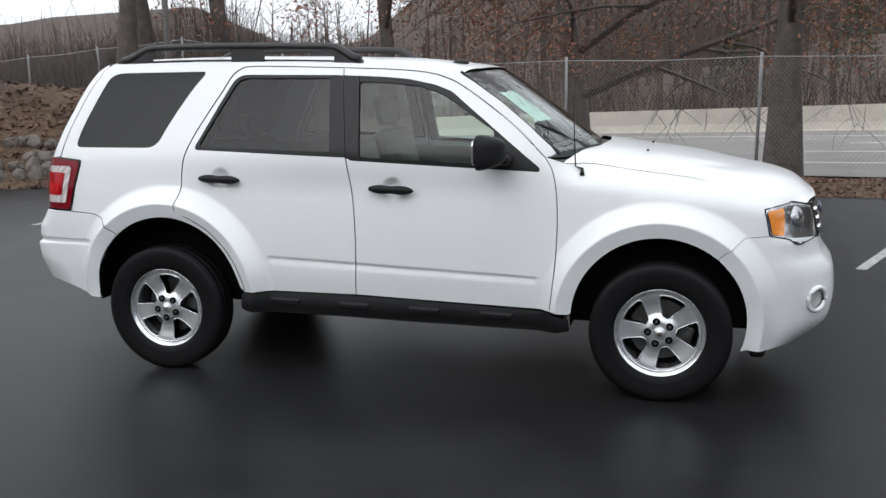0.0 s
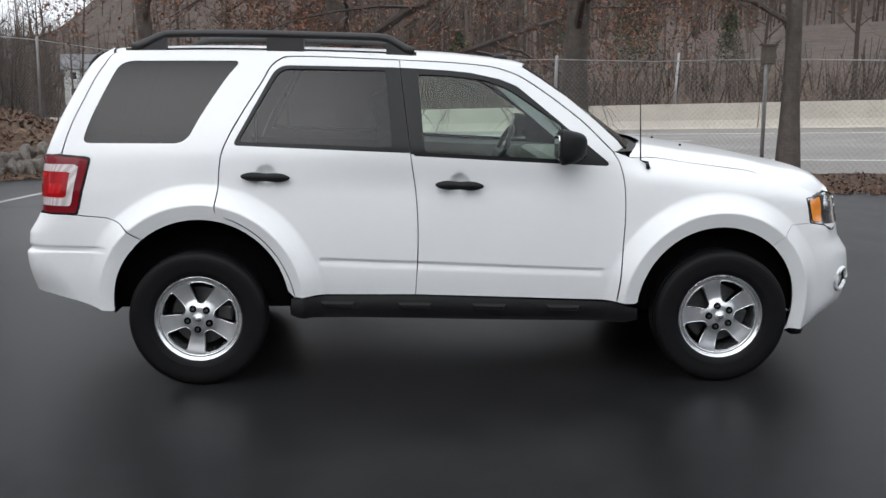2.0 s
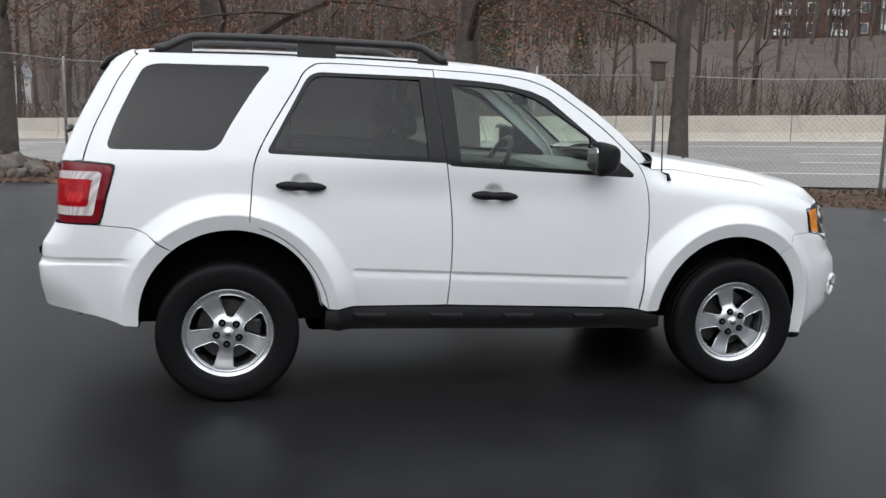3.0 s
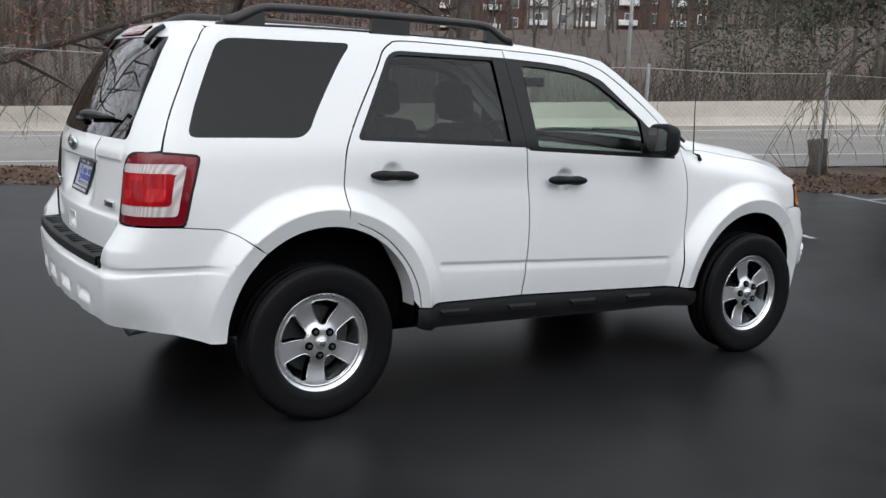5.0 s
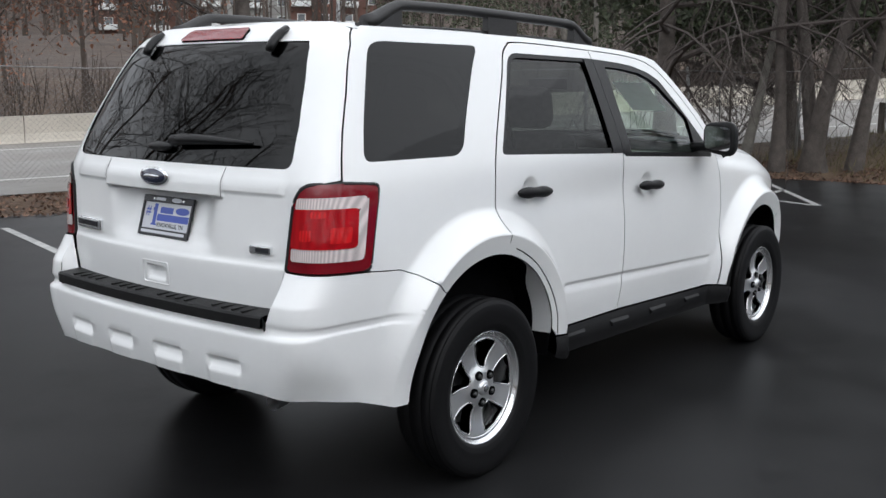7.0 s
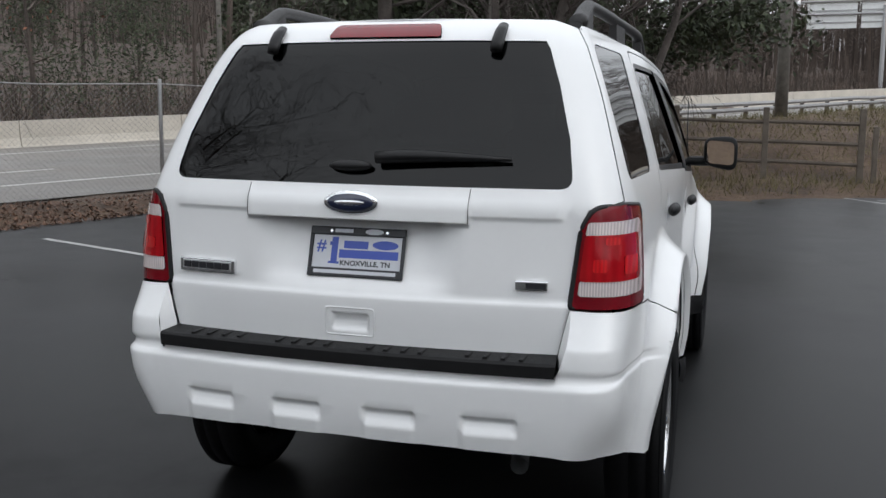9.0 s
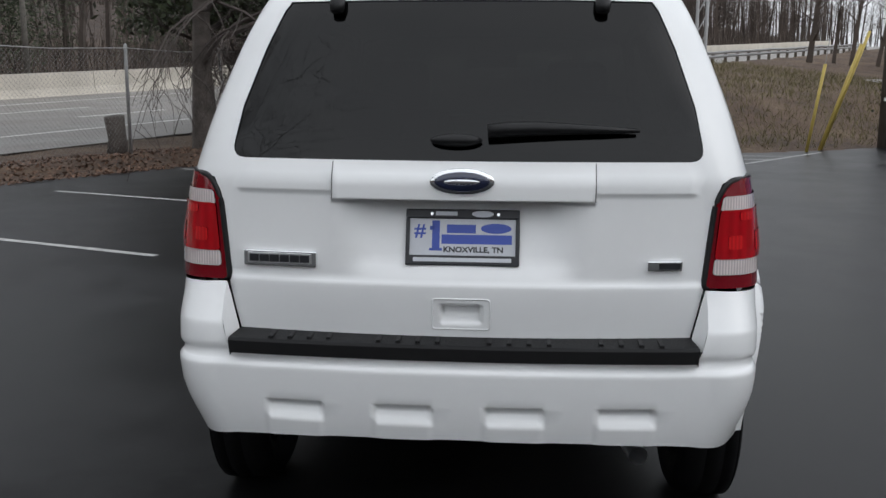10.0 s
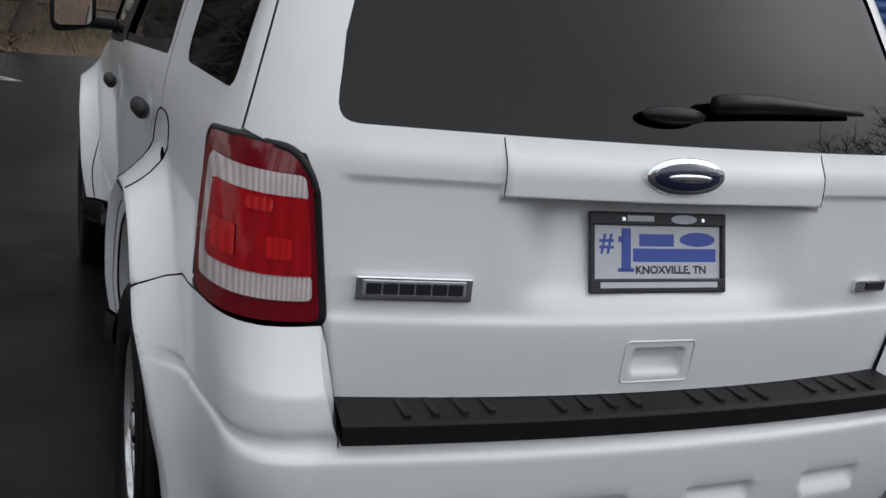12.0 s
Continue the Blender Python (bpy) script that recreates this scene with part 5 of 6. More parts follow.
# ---- the ground: lot, verge, highway and the wooded rise behind it ----
ALONG, ACROSS = Vector((0.874, -0.485)), Vector((0.485, 0.874))
NEAR_EDGE, FAR_WALL = 14.2, 31.5


def lane(n, s):
    """The place n metres across from the lot and s metres along the highway."""
    p = ALONG * s + ACROSS * n
    return p.x, p.y


def road_z(s):
    return -0.30 + 0.042 * max(-90.0, min(s, 150.0))


LOT = [(-28, -24), (40, -24), (34, -21), (27, -17), (18.9, -9.6), (16.6, -6.2), (15.6, -4.2), (15.4, -2.6), (13.7, -0.4), (13.5, 1.3), (13.6, 2.4), (13.0, 3.9), (11.6, 5.0), (9.9, 5.9), (8.0, 6.9), (6.3, 7.15), (4.6, 7.4), (3.1, 7.6), (1.0, 8.5), (-0.6, 9.1), (-3.7, 9.1), (-5.2, 7.8), (-6.9, 6.6), (-12, 3.2), (-22, -3), (-28, -8)]


def gap_to_lot(x, y):
    """Metres outside the lot's edge, 0 inside it."""
    best, inn = 1e9, False
    for i in range(len(LOT)):
        (x0, y0), (x1, y1) = LOT[i - 1], LOT[i]
        dx, dy = x1 - x0, y1 - y0
        t = max(0.0, min(1.0, ((x - x0) * dx + (y - y0) * dy) / (dx * dx + dy * dy)))
        best = min(best, math.hypot(x - x0 - t * dx, y - y0 - t * dy))
        if (y0 > y) != (y1 > y) and x < (x1 - x0) * (y - y0) / (y1 - y0) + x0:
            inn = not inn
    return 0.0 if inn else best


def ground_z(x, y):
    d = gap_to_lot(x, y)
    s, n = 0.874 * x - 0.485 * y, 0.485 * x + 0.874 * y
    zr = road_z(s)
    if d <= 0:
        return -0.035
    if n < FAR_WALL + 1.5:
        z = zr * ease((d - 0.2) / max(1.5, NEAR_EDGE - n + d)) if n < NEAR_EDGE else zr - 0.03
        # the leaf-covered bank
        if n < NEAR_EDGE:
            z += 1.65 * ease(d / 3.2) * ease((-x - 1.5) / 8.5) * ease((NEAR_EDGE + 1.5 - n) / 4)
            z += 0.10 * ease(d / 1.0) * (1 - ease((d - 1.2) / 2.5))
            # the grassy rise below the guard rail
            z += 0.75 * ease((d - 0.8) / 5) * ease((s - 14) / 8) * ease((NEAR_EDGE - n + 1) / 3) * ease((n + 1) / 4)
            z += 0.05 * noise.noise((x * 0.7, y * 0.7, 0))
            # an unseen rise added behind the camera, to block the bright horizon
            z += 4.0 * ease((d - 3) / 28) * ease((-6 - n) / 10)
    else:
        k = n - FAR_WALL - 1.5
        w = ease((s + 78) / 50)
        z = zr - 0.03 + (2.6 * ease(k / 24) + 5.2 * ease((k - 18) / 70)) * w
        hill = w * (1 - 0.2 * ease((s - 80) / 80))
        z += (9 * w + 25 * hill) * ease((k - 95) / 150) + 64 * (1 - w) * (1 - 0.70 * ease((-s / n - 0.88) / 0.22) * (1 - 0.70 * ease((-s / n - 1.36) / 0.25))) * ease((k - 100) / 220) + 0.8 * noise.noise((x * 0.05, y * 0.05, 3))
    return z


def steps(fine_lo, fine_hi, fine, far_lo, far_hi):
    v = list(np.arange(fine_lo, fine_hi + fine / 2, fine))
    d = fine
    while v[-1] < far_hi:
        d *= 1.16
        v.append(v[-1] + d)
    d, left = fine, []
    while (left[-1] if left else fine_lo) > far_lo:
        d *= 1.16
        left.append((left[-1] if left else fine_lo) - d)
    return left[::-1] + v


def build_ground():
    xs, ys = steps(-16, 26, 0.7, -700, 900), steps(-12, 36, 0.7, -500, 900)
    verts = [(x, y, ground_z(x, y)) for y in ys for x in xs]
    w = len(xs)
    faces = [(j * w + i, j * w + i + 1, (j + 1) * w + i + 1, (j + 1) * w + i) for j in range(len(ys) - 1) for i in range(w - 1)]
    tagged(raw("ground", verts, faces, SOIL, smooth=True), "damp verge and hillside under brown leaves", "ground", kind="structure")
    # the lot as a slab with a broken edge
    rim = []
    for i in range(len(LOT)):
        a, b = Vector(LOT[i]), Vector(LOT[(i + 1) % len(LOT)])
        k = max(1, int((b - a).length / 0.5))
        for j in range(k):
            p = a.lerp(b, j / k)
            if p.y > -12 and p.x < 40:
                p += Vector((noise.noise((p.x * 0.9, p.y * 0.9, 1)), noise.noise((p.x * 0.9, p.y * 0.9, 5)))) * 0.22
            rim.append((p.x, p.y))
    vs, fs, _ = tessellate(rim, [], 4.0)
    top = [(v[0], v[1], 0.0) for v in vs]
    n = len(top)
    out = []
    for f in fs:
        a, b, c = (Vector(top[i]) for i in f)
        out.append(tuple(f) if (b - a).cross(c - a).z > 0 else tuple(f[::-1]))
    ring = [(x, y, 0.0) for x, y in rim] + [(x, y, -0.12) for x, y in rim]
    m = len(rim)
    out += [(n + i, n + (i + 1) % m, n + m + (i + 1) % m, n + m + i) for i in range(m)]
    tagged(raw("parking_lot", top + ring, out, ASPHALT), "wet black asphalt car park with worn edge", "car park", kind="structure")
    # the highway and its painted lines

    def ribbon(name, n0, n1, lift, material, s0=-140, s1=160, dash=0, parent=None):
        verts, faces = [], []
        at = s0
        while at < s1:
            end = min(s1, at + (dash or 4))
            i = len(verts)
            for s in (at, end):
                for n in (n0, n1):
                    x, y = lane(n, s)
                    verts.append((x, y, road_z(s) + lift))
            faces.append((i, i + 2, i + 3, i + 1))
            at = end + (dash * 2.2 if dash else 0)
        return raw(name, verts, faces, material, parent)
    road = tagged(ribbon("road", NEAR_EDGE, FAR_WALL + 0.4, 0.012, ROADM), "pale grey wet highway with several lanes", "road", kind="structure")
    for name, n, w, dash in (("edge_line", 17.2, 0.20, 0), ("lane_line", 20.7, 0.18, 3), ("lane_line", 24.2, 0.18, 3), ("edge_line", 28.0, 0.20, 0)):
        ribbon(name, n, n + w, 0.017, LANE, dash=dash, parent=road)
    # concrete wall on the far side, cast in lengths
    wall = tagged(new("highway_barrier"), "long pale concrete highway barrier", "barrier", kind="structure")
    prof = [(0.0, 0.0), (0.10, 0.10), (0.20, 0.34), (0.26, 0.93), (0.42, 0.93), (0.46, 0.0)]
    for k in range(46):
        s0, s1 = -130 + 6.1 * k, -130 + 6.1 * k + 6.07
        verts = []
        for s in (s0, s1):
            for n, h in prof:
                x, y = lane(FAR_WALL + n, s)
                verts.append((x, y, road_z(s) + h - 0.02))
        c = len(prof)
        faces = [(i, i + c, (i + 1) % c + c, (i + 1) % c) for i in range(c)] + [tuple(range(c)), tuple(range(2 * c - 1, c - 1, -1))]
        raw("wall_length", verts, faces, CONCRETE, wall)


def strip_line(name, a, b, w, parent):
    a, b = Vector(a), Vector(b)
    d = (b - a).normalized()
    q = Vector((-d.y, d.x)) * w / 2
    k = max(2, int((b - a).length / 0.25))
    verts, faces = [], []
    for i in range(k + 1):
        p = a.lerp(b, i / k)
        j = 0.006 * noise.noise((p.x * 4, p.y * 4, 0))
        verts += [(*(p + q * (1 + 4 * j)), 0.004), (*(p - q * (1 - 4 * j)), 0.004)]
    for i in range(k):
        faces.append((2 * i, 2 * i + 1, 2 * i + 3, 2 * i + 2))
    ob = raw(name, verts, faces, PAINT, parent)
    for p in ob.data.polygons:
        if p.normal.z < 0:
            p.flip()
    return ob


def build_lines():
    marks = tagged(new("bay_markings"), "worn white parking bay lines on asphalt", "markings", kind="structure")
    for a, b in (((-4.2, 3.6), (-3.10, 8.7)), ((-1.55, 4.0), (-0.25, 8.3)), ((1.25, 3.55), (2.05, 6.9)), ((4.04, 2.67), (5.40, 6.2)), ((6.78, 1.95), (8.12, 5.45)), ((9.81, 1.22), (11.1, 4.95)), ((9.81, 1.22), (12.85, 3.15)), ((10.25, 2.2), (11.6, 2.32)), ((10.55, 3.2), (12.7, 3.05)), ((10.9, 4.2), (12.4, 4.3)), ((15.2, -2.7), (13.2, -3.85)), ((13.2, -3.85), (16.0, -5.9)), ((14.9, -3.2), (14.9, -5.1)), ((14.2, -3.35), (14.1, -4.5)), ((11.5, -6.65), (12.3, -7.25))):
        strip_line("paint_line", a, b, 0.085, marks)


FENCE = [(-20.4, 22.0), (-17.0, 20.6), (-13.6, 19.2), (-10.2, 17.8), (-6.8, 16.3), (-3.2, 14.9), (0.3, 13.4), (3.70, 11.5), (6.55, 9.15), (9.36, 7.30), (12.36, 6.22), (14.75, 5.25), (17.0, 4.1), (19.6, 2.6), (22.2, 1.1)]
POST_TOP = 1.80


def fence_top(x, y):
    return max(POST_TOP, ground_z(x, y) + 1.75)


def build_fence():
    fence = thing("chain_link_fence", "grey chain-link fence on galvanised posts along the lot", "fence")
    verts, faces = [], []

    def bar(p, q, r):
        d = (q - p).normalized()
        a = d.cross(Vector((0.3, 0.9, 0.1))).normalized() * r
        b = d.cross(a).normalized() * r
        i = len(verts)
        for e in (p, q):
            for k in range(3):
                verts.append(tuple(e + a * math.cos(k * math.tau / 3) + b * math.sin(k * math.tau / 3)))
        for k in range(3):
            faces.append((i + k, i + (k + 1) % 3, i + 3 + (k + 1) % 3, i + 3 + k))
    for k, (x, y) in enumerate(FENCE):
        lean = Vector((0.03 * math.sin(k * 2.1), 0.02 * math.cos(k * 1.3), 0))
        if k == 11:
            lean = Vector((-0.10, 0.16, 0))
        zt, zb = fence_top(x, y), ground_z(x, y) - 0.15
        part("fence_post", tube_bm([Vector((x, y, zb)), Vector((x, y, zt)) + lean, Vector((x, y, zt + 0.03)) + lean], [0.029, 0.029, 0.018], 10), GALV, fence, smooth=True)
    for (x0, y0), (x1, y1) in zip(FENCE, FENCE[1:]):
        a, b = Vector((x0, y0)), Vector((x1, y1))
        ta, tb = fence_top(x0, y0) - 0.04, fence_top(x1, y1) - 0.04
        run = (b - a).length
        part("top_wire", tube_bm([Vector((x0, y0, ta)), Vector(((x0 + x1) / 2, (y0 + y1) / 2, (ta + tb) / 2 - 0.035)), Vector((x1, y1, tb))], 0.009, 5), GALV, fence)
        h = 1.70

        def at(t, v):
            t = max(0.0, min(1.0, t))
            p = a.lerp(b, t)
            sag = 0.035 * 4 * t * (1 - t)
            return Vector((p.x, p.y, ta + (tb - ta) * t - sag * v / h - (h - v)))
        step = 0.085
        k = -int(h / step)
        while k * step < run:
            for sgn in (1, -1):
                u0, u1 = (k * step, k * step + h) if sgn > 0 else (k * step + h, k * step)
                v0, v1 = 0.0, h
                if u0 < 0 or u0 > run:
                    c = 0 if u0 < 0 else run
                    v0 += abs(c - u0)
                    u0 = c
                if u1 < 0 or u1 > run:
                    c = 0 if u1 < 0 else run
                    v1 -= abs(c - u1)
                    u1 = c
                if v1 - v0 > 0.03:
                    bar(at(u0 / run, v0), at(u1 / run, v1), 0.0015)
            k += 1
    tagged(raw("chain_mesh", verts, faces, WIRE, fence), kind="stuff")


# ---- trees ----
def limbs(base, height, r0, seed, lean=(0, 0), fork=0.35, spread=0.55, depth=4, droop=0.0, many=9):
    """Bars of a bare tree: trunk, limbs, branches and twigs, as (points, radii, order)."""
    rnd = random.Random(seed)
    out = []

    def grow(p, d, length, r, order):
        n = 6 if order == 0 else 4
        pts, radii = [p.copy()], [r]
        q, dd = p.copy(), d.normalized()
        for k in range(n):
            wob = Vector((rnd.gauss(0, 1), rnd.gauss(0, 1), rnd.gauss(0, 0.6))) * (0.05 if order == 0 else 0.16)
            dd = (dd + wob + Vector((0, 0, 0.06 - droop * order * 0.10))).normalized()
            q = q + dd * length / n
            pts.append(q.copy())
            radii.append(r * (1 - 0.75 * (k + 1) / n) + 0.002)
        if order == 0:
            radii[0] *= 1.45
            radii[1] *= 1.05
        out.append((pts, radii, order))
        if order < depth:
            count = many if order == 0 else (5 if order == 1 else 4)
            for k in range(count):
                t = fork + (1 - fork) * (k + rnd.random()) / count if order == 0 else 0.2 + 0.8 * (k + rnd.random()) / count
                i = min(n - 1, int(t * n))
                at = pts[i].lerp(pts[i + 1], t * n - i)
                ang = rnd.random() * math.tau
                side_ = Vector((math.cos(ang), math.sin(ang), rnd.uniform(-0.1, 0.5 - droop)))
                nd = (dd * (0.6 - 0.15 * order) + side_ * (spread + 0.35)).normalized()
                grow(at, nd, length * (rnd.uniform(0.38, 0.6) if order == 0 else rnd.uniform(0.4, 0.62)), max(0.004, radii[i] * (rnd.uniform(0.24, 0.38) if order == 0 else rnd.uniform(0.4, 0.58))), order + 1)
    grow(Vector(base), Vector((lean[0], lean[1], 1)), height, r0, 0)
    return out


def leaf_quads(verts, faces, tips, rnd, count, size, radius):
    for _ in range(count):
        p = rnd.choice(tips) + Vector((rnd.gauss(0, radius), rnd.gauss(0, radius), rnd.gauss(0, radius)))
        a = Vector((rnd.gauss(0, 1), rnd.gauss(0, 1), rnd.gauss(0, 1))).normalized() * size * rnd.uniform(0.6, 1.3)
        b = a.cross(Vector((rnd.gauss(0, 1), rnd.gauss(0, 1), rnd.gauss(0, 1)))).normalized() * size * rnd.uniform(0.35, 0.6)
        i = len(verts)
        verts += [tuple(p - a), tuple(p + b), tuple(p + a * 1.1), tuple(p - b)]
        faces.append((i, i + 1, i + 2, i + 3))


def build_tree(label, x, y, height, dia, seed, bark=None, leaves=None, leaf_count=0, z=None, leaf_size=0.05, **kw):
    z = ground_z(x, y) - 0.1 if z is None else z
    tree = thing("tree", label, "tree", group="trees along the fence")
    tree.location = (x, y, z)
    bars = limbs((0, 0, 0), height, dia / 2, seed, **kw)
    trunk, crown = bmesh.new(), bmesh.new()
    tips = []
    for pts, radii, order in bars:
        if order == 0:
            tube_bm(pts, radii, 12, trunk, caps=False)
        else:
            tube_bm(pts, radii, 6 if order == 1 else 4 if order == 2 else 3, crown, caps=False)
        if order >= 2:
            tips += pts[1:]
    part("trunk", trunk, bark or BARK, tree, smooth=True)
    part("branch_crown", crown, TWIG, tree)
    if leaves:
        verts, faces = [], []
        leaf_quads(verts, faces, [t for t in tips if t.z > 2.3] or tips, random.Random(seed), leaf_count, leaf_size, 0.16)
        tagged(raw("foliage", verts, faces, leaves, tree), kind="stuff")
    return tree


def build_trees():
    bare = "tall bare grey-brown tree beside the chain-link fence"
    russet = "oak holding brown dead leaves beside the fence"
    build_tree(russet, 4.18, 12.2, 12.0, 0.50, 3, fork=0.20, many=20, leaves=LEAF_R, leaf_count=34000, droop=0.6, leaf_size=0.034)
    build_tree(bare, 6.80, 8.75, 7.5, 0.28, 7, fork=0.26, droop=0.6, leaves=LEAF_R, leaf_count=260, leaf_size=0.028)
    build_tree("large dark conifer-like tree with drooping bare twigs", 13.95, 5.45, 8.0, 0.38, 11, fork=0.16, droop=1.1, many=18, leaves=LEAF_G, leaf_count=700, leaf_size=0.022)
    build_tree(russet, -0.2, 19.8, 17.0, 0.56, 5, fork=0.09, leaves=LEAF_R, leaf_count=46000, droop=0.8, many=24, leaf_size=0.050)
    build_tree(bare, -5.4, 20.0, 18.0, 0.42, 13, fork=0.2, many=16)
    build_tree(bare, -10.1, 20.2, 18.0, 0.48, 17, fork=0.18, many=16)
    build_tree(bare, -12.4, 20.0, 18.0, 0.46, 19, fork=0.18, many=16)
    build_tree(bare, -8.6, 12.6, 11.0, 0.36, 23, fork=0.25, many=12)
    build_tree(bare, -15.5, 13.5, 13.0, 0.45, 29, fork=0.22, many=12)
    # the grove beyond the lot's far corner
    grove = "dark leaning tree in a small grove at the lot's edge"
    build_tree("pale leaning tree trunk in a small grove", 13.9, 3.95, 7.0, 0.16, 31, bark=BARK_P, lean=(0.10, -0.16), fork=0.4)
    build_tree(grove, 14.0, 3.35, 7.0, 0.22, 37, lean=(0.02, 0.02), fork=0.3)
    build_tree(grove, 14.3, 2.9, 7.5, 0.30, 41, lean=(-0.02, -0.20), fork=0.25)
    build_tree(grove, 14.35, 2.75, 7.0, 0.26, 43, lean=(0.02, 0.22), fork=0.25)
    build_tree(grove, 14.6, 2.25, 7.0, 0.24, 47, lean=(0.05, -0.16), fork=0.25)
    build_tree(grove, 15.4, 1.4, 6.5, 0.20, 53, lean=(0.0, -0.3), fork=0.25)
    build_tree("dense dark evergreen tree behind the fence", 18.2, 4.6, 7.5, 0.30, 59, fork=0.10, many=26, droop=0.7, leaves=LEAF_G, leaf_count=24000, leaf_size=0.085)
    build_tree("dense dark evergreen tree behind the fence", 20.4, 2.4, 7.0, 0.30, 61, fork=0.10, many=24, droop=0.7, leaves=LEAF_G, leaf_count=20000, leaf_size=0.085)
    build_tree("scrubby evergreen shrub at the fence", 14.9, 4.6, 2.2, 0.06, 67, fork=0.05, many=14, leaves=LEAF_G, leaf_count=1600, leaf_size=0.035)


def build_woods():
    """The bare woods over the highway, too many to count, and unseen ones added behind the camera."""
    rnd = random.Random(101)
    verts, faces = [], []

    def blade(p, q, r0, r1, sides=3):
        d = (q - p).normalized()
        a = d.cross(Vector((0.2, 0.3, 0.9)) if abs(d.z) < 0.9 else Vector((1, 0.1, 0))).normalized()
        b = a.cross(d)
        i = len(verts)
        for e, r in ((p, r0), (q, r1)):
            for k in range(sides):
                c = k * math.tau / sides
                verts.append(tuple(e + (a * math.cos(c) + b * math.sin(c)) * r))
        for k in range(sides):
            faces.append((i + k, i + (k + 1) % sides, i + sides + (k + 1) % sides, i + sides + k))

    def tree(x, y, h, r):
        # the slope below the townhouses is kept open
        if 97 < math.degrees(math.atan2(y + 5.5, x - 0.5)) < 108.5 and y < 162 and rnd.random() < 0.85:
            return
        z = ground_z(x, y)
        p = Vector((x, y, z - 0.2))
        top = p + Vector((rnd.gauss(0, 0.06) * h, rnd.gauss(0, 0.06) * h, h))
        blade(p, p.lerp(top, 0.55), r, r * 0.6)
        blade(p.lerp(top, 0.55), top, r * 0.6, r * 0.1)
        for _ in range(12):
            t = rnd.uniform(0.22, 0.95)
            q = p.lerp(top, t)
            ang = rnd.random() * math.tau
            e = q + Vector((math.cos(ang), math.sin(ang), rnd.uniform(0.2, 1.2))) * h * rnd.uniform(0.10, 0.24) * (1.15 - t * 0.5)
            blade(q, e, r * 0.30, r * 0.06)
            for _ in range(4):
                m = q.lerp(e, rnd.uniform(0.3, 1))
                f = m + Vector((rnd.gauss(0, 1), rnd.gauss(0, 1), rnd.gauss(0.5, 0.7))) * h * 0.055
                blade(m, f, r * 0.10, r * 0.03)
    for _ in range(2300):
        s, k = rnd.uniform(-150, 175), rnd.random() ** 0.9
        n = 36 + 150 * k
        if s < -45 + 0.15 * n:
            x, y = lane(n, s)
            tree(x, y, rnd.uniform(5, 11), rnd.uniform(0.08, 0.18))
            continue
        if 44 < n < 92 and -22 < s < 42 and rnd.random() < 0.86:
            continue
        x, y = lane(n, s)
        tree(x, y, rnd.uniform(7, 14), rnd.uniform(0.10, 0.22))
    for _ in range(600):
        x, y = lane(rnd.uniform(36, 120), rnd.uniform(-150, -30))
        tree(x, y, rnd.uniform(6, 12), rnd.uniform(0.08, 0.18))
    for _ in range(650):
        x, y = lane(rnd.uniform(35, 110), rnd.uniform(90, 280))
        tree(x, y, rnd.uniform(9, 16), rnd.uniform(0.12, 0.24))
    for _ in range(620):
        x, y = lane(rnd.uniform(-40, 10.5), rnd.uniform(46, 130))
        tree(x, y, rnd.uniform(4, 11), rnd.uniform(0.10, 0.2))
    for _ in range(750):
        x, y = lane(rnd.uniform(130, 400), rnd.uniform(-430, -60))
        tree(x, y, rnd.uniform(8, 14), rnd.uniform(0.16, 0.30))
    # unseen trees added behind the camera, to darken what the windows reflect
    for _ in range(620):
        a = rnd.uniform(150, 334)
        d = rnd.uniform(0, 22)
        ux, uy = math.cos(radians(a)), math.sin(radians(a))
        t = min(30 / max(1e-6, abs(ux)), 26 / max(1e-6, abs(uy))) + 1.5 + d
        tree(ux * t, uy * t, rnd.uniform(8, 14), rnd.uniform(0.12, 0.24))
    tagged(raw("bare_woods", verts, faces, WOODS), "bare winter woods beyond the highway, with unseen trees added behind the lot", "woods", kind="stuff")
    # scrub thicket along the back of the barrier, and evergreens among it
    verts, faces = [], []
    for k in range(3700):
        s, n = rnd.uniform(-130, 150), 33.5 + 13 * rnd.random() ** 1.3
        h = rnd.uniform(1.0, 3.2)
        if 97 < math.degrees(math.atan2(lane(n, s)[1] + 5.5, lane(n, s)[0] - 0.5)) < 108.5:
            h *= 0.45
        if k >= 2400:
            s, n, h = rnd.uniform(-60, -17), rnd.uniform(11.2, 14), rnd.uniform(1.4, 4.0)
        x, y = lane(n, s)
        z = ground_z(x, y)
        for _ in range(5):
            p = Vector((x + rnd.gauss(0, 0.4), y + rnd.gauss(0, 0.4), z - 0.1))
            q = p + Vector((rnd.gauss(0, 0.5), rnd.gauss(0, 0.5), h * rnd.uniform(0.6, 1)))
            i = len(verts)
            d = Vector((rnd.gauss(0, 1), rnd.gauss(0, 1), 0)).normalized() * (0.035 if k < 2400 else 0.017)
            verts += [tuple(p - d), tuple(p + d), tuple(q + d * 0.3), tuple(q - d * 0.3)]
            faces.append((i, i + 1, i + 2, i + 3))
            for _ in range(3):
                m = p.lerp(q, rnd.uniform(0.3, 1))
                f = m + Vector((rnd.gauss(0, 0.5), rnd.gauss(0, 0.5), rnd.gauss(0.2, 0.4)))
                i = len(verts)
                verts += [tuple(m - d * 0.4), tuple(m + d * 0.4), tuple(f)]
                faces.append((i, i + 1, i + 2))
    tagged(raw("scrub_thicket", verts, faces, WOODS), "grey-brown leafless scrub behind the barrier", "scrub", kind="stuff")
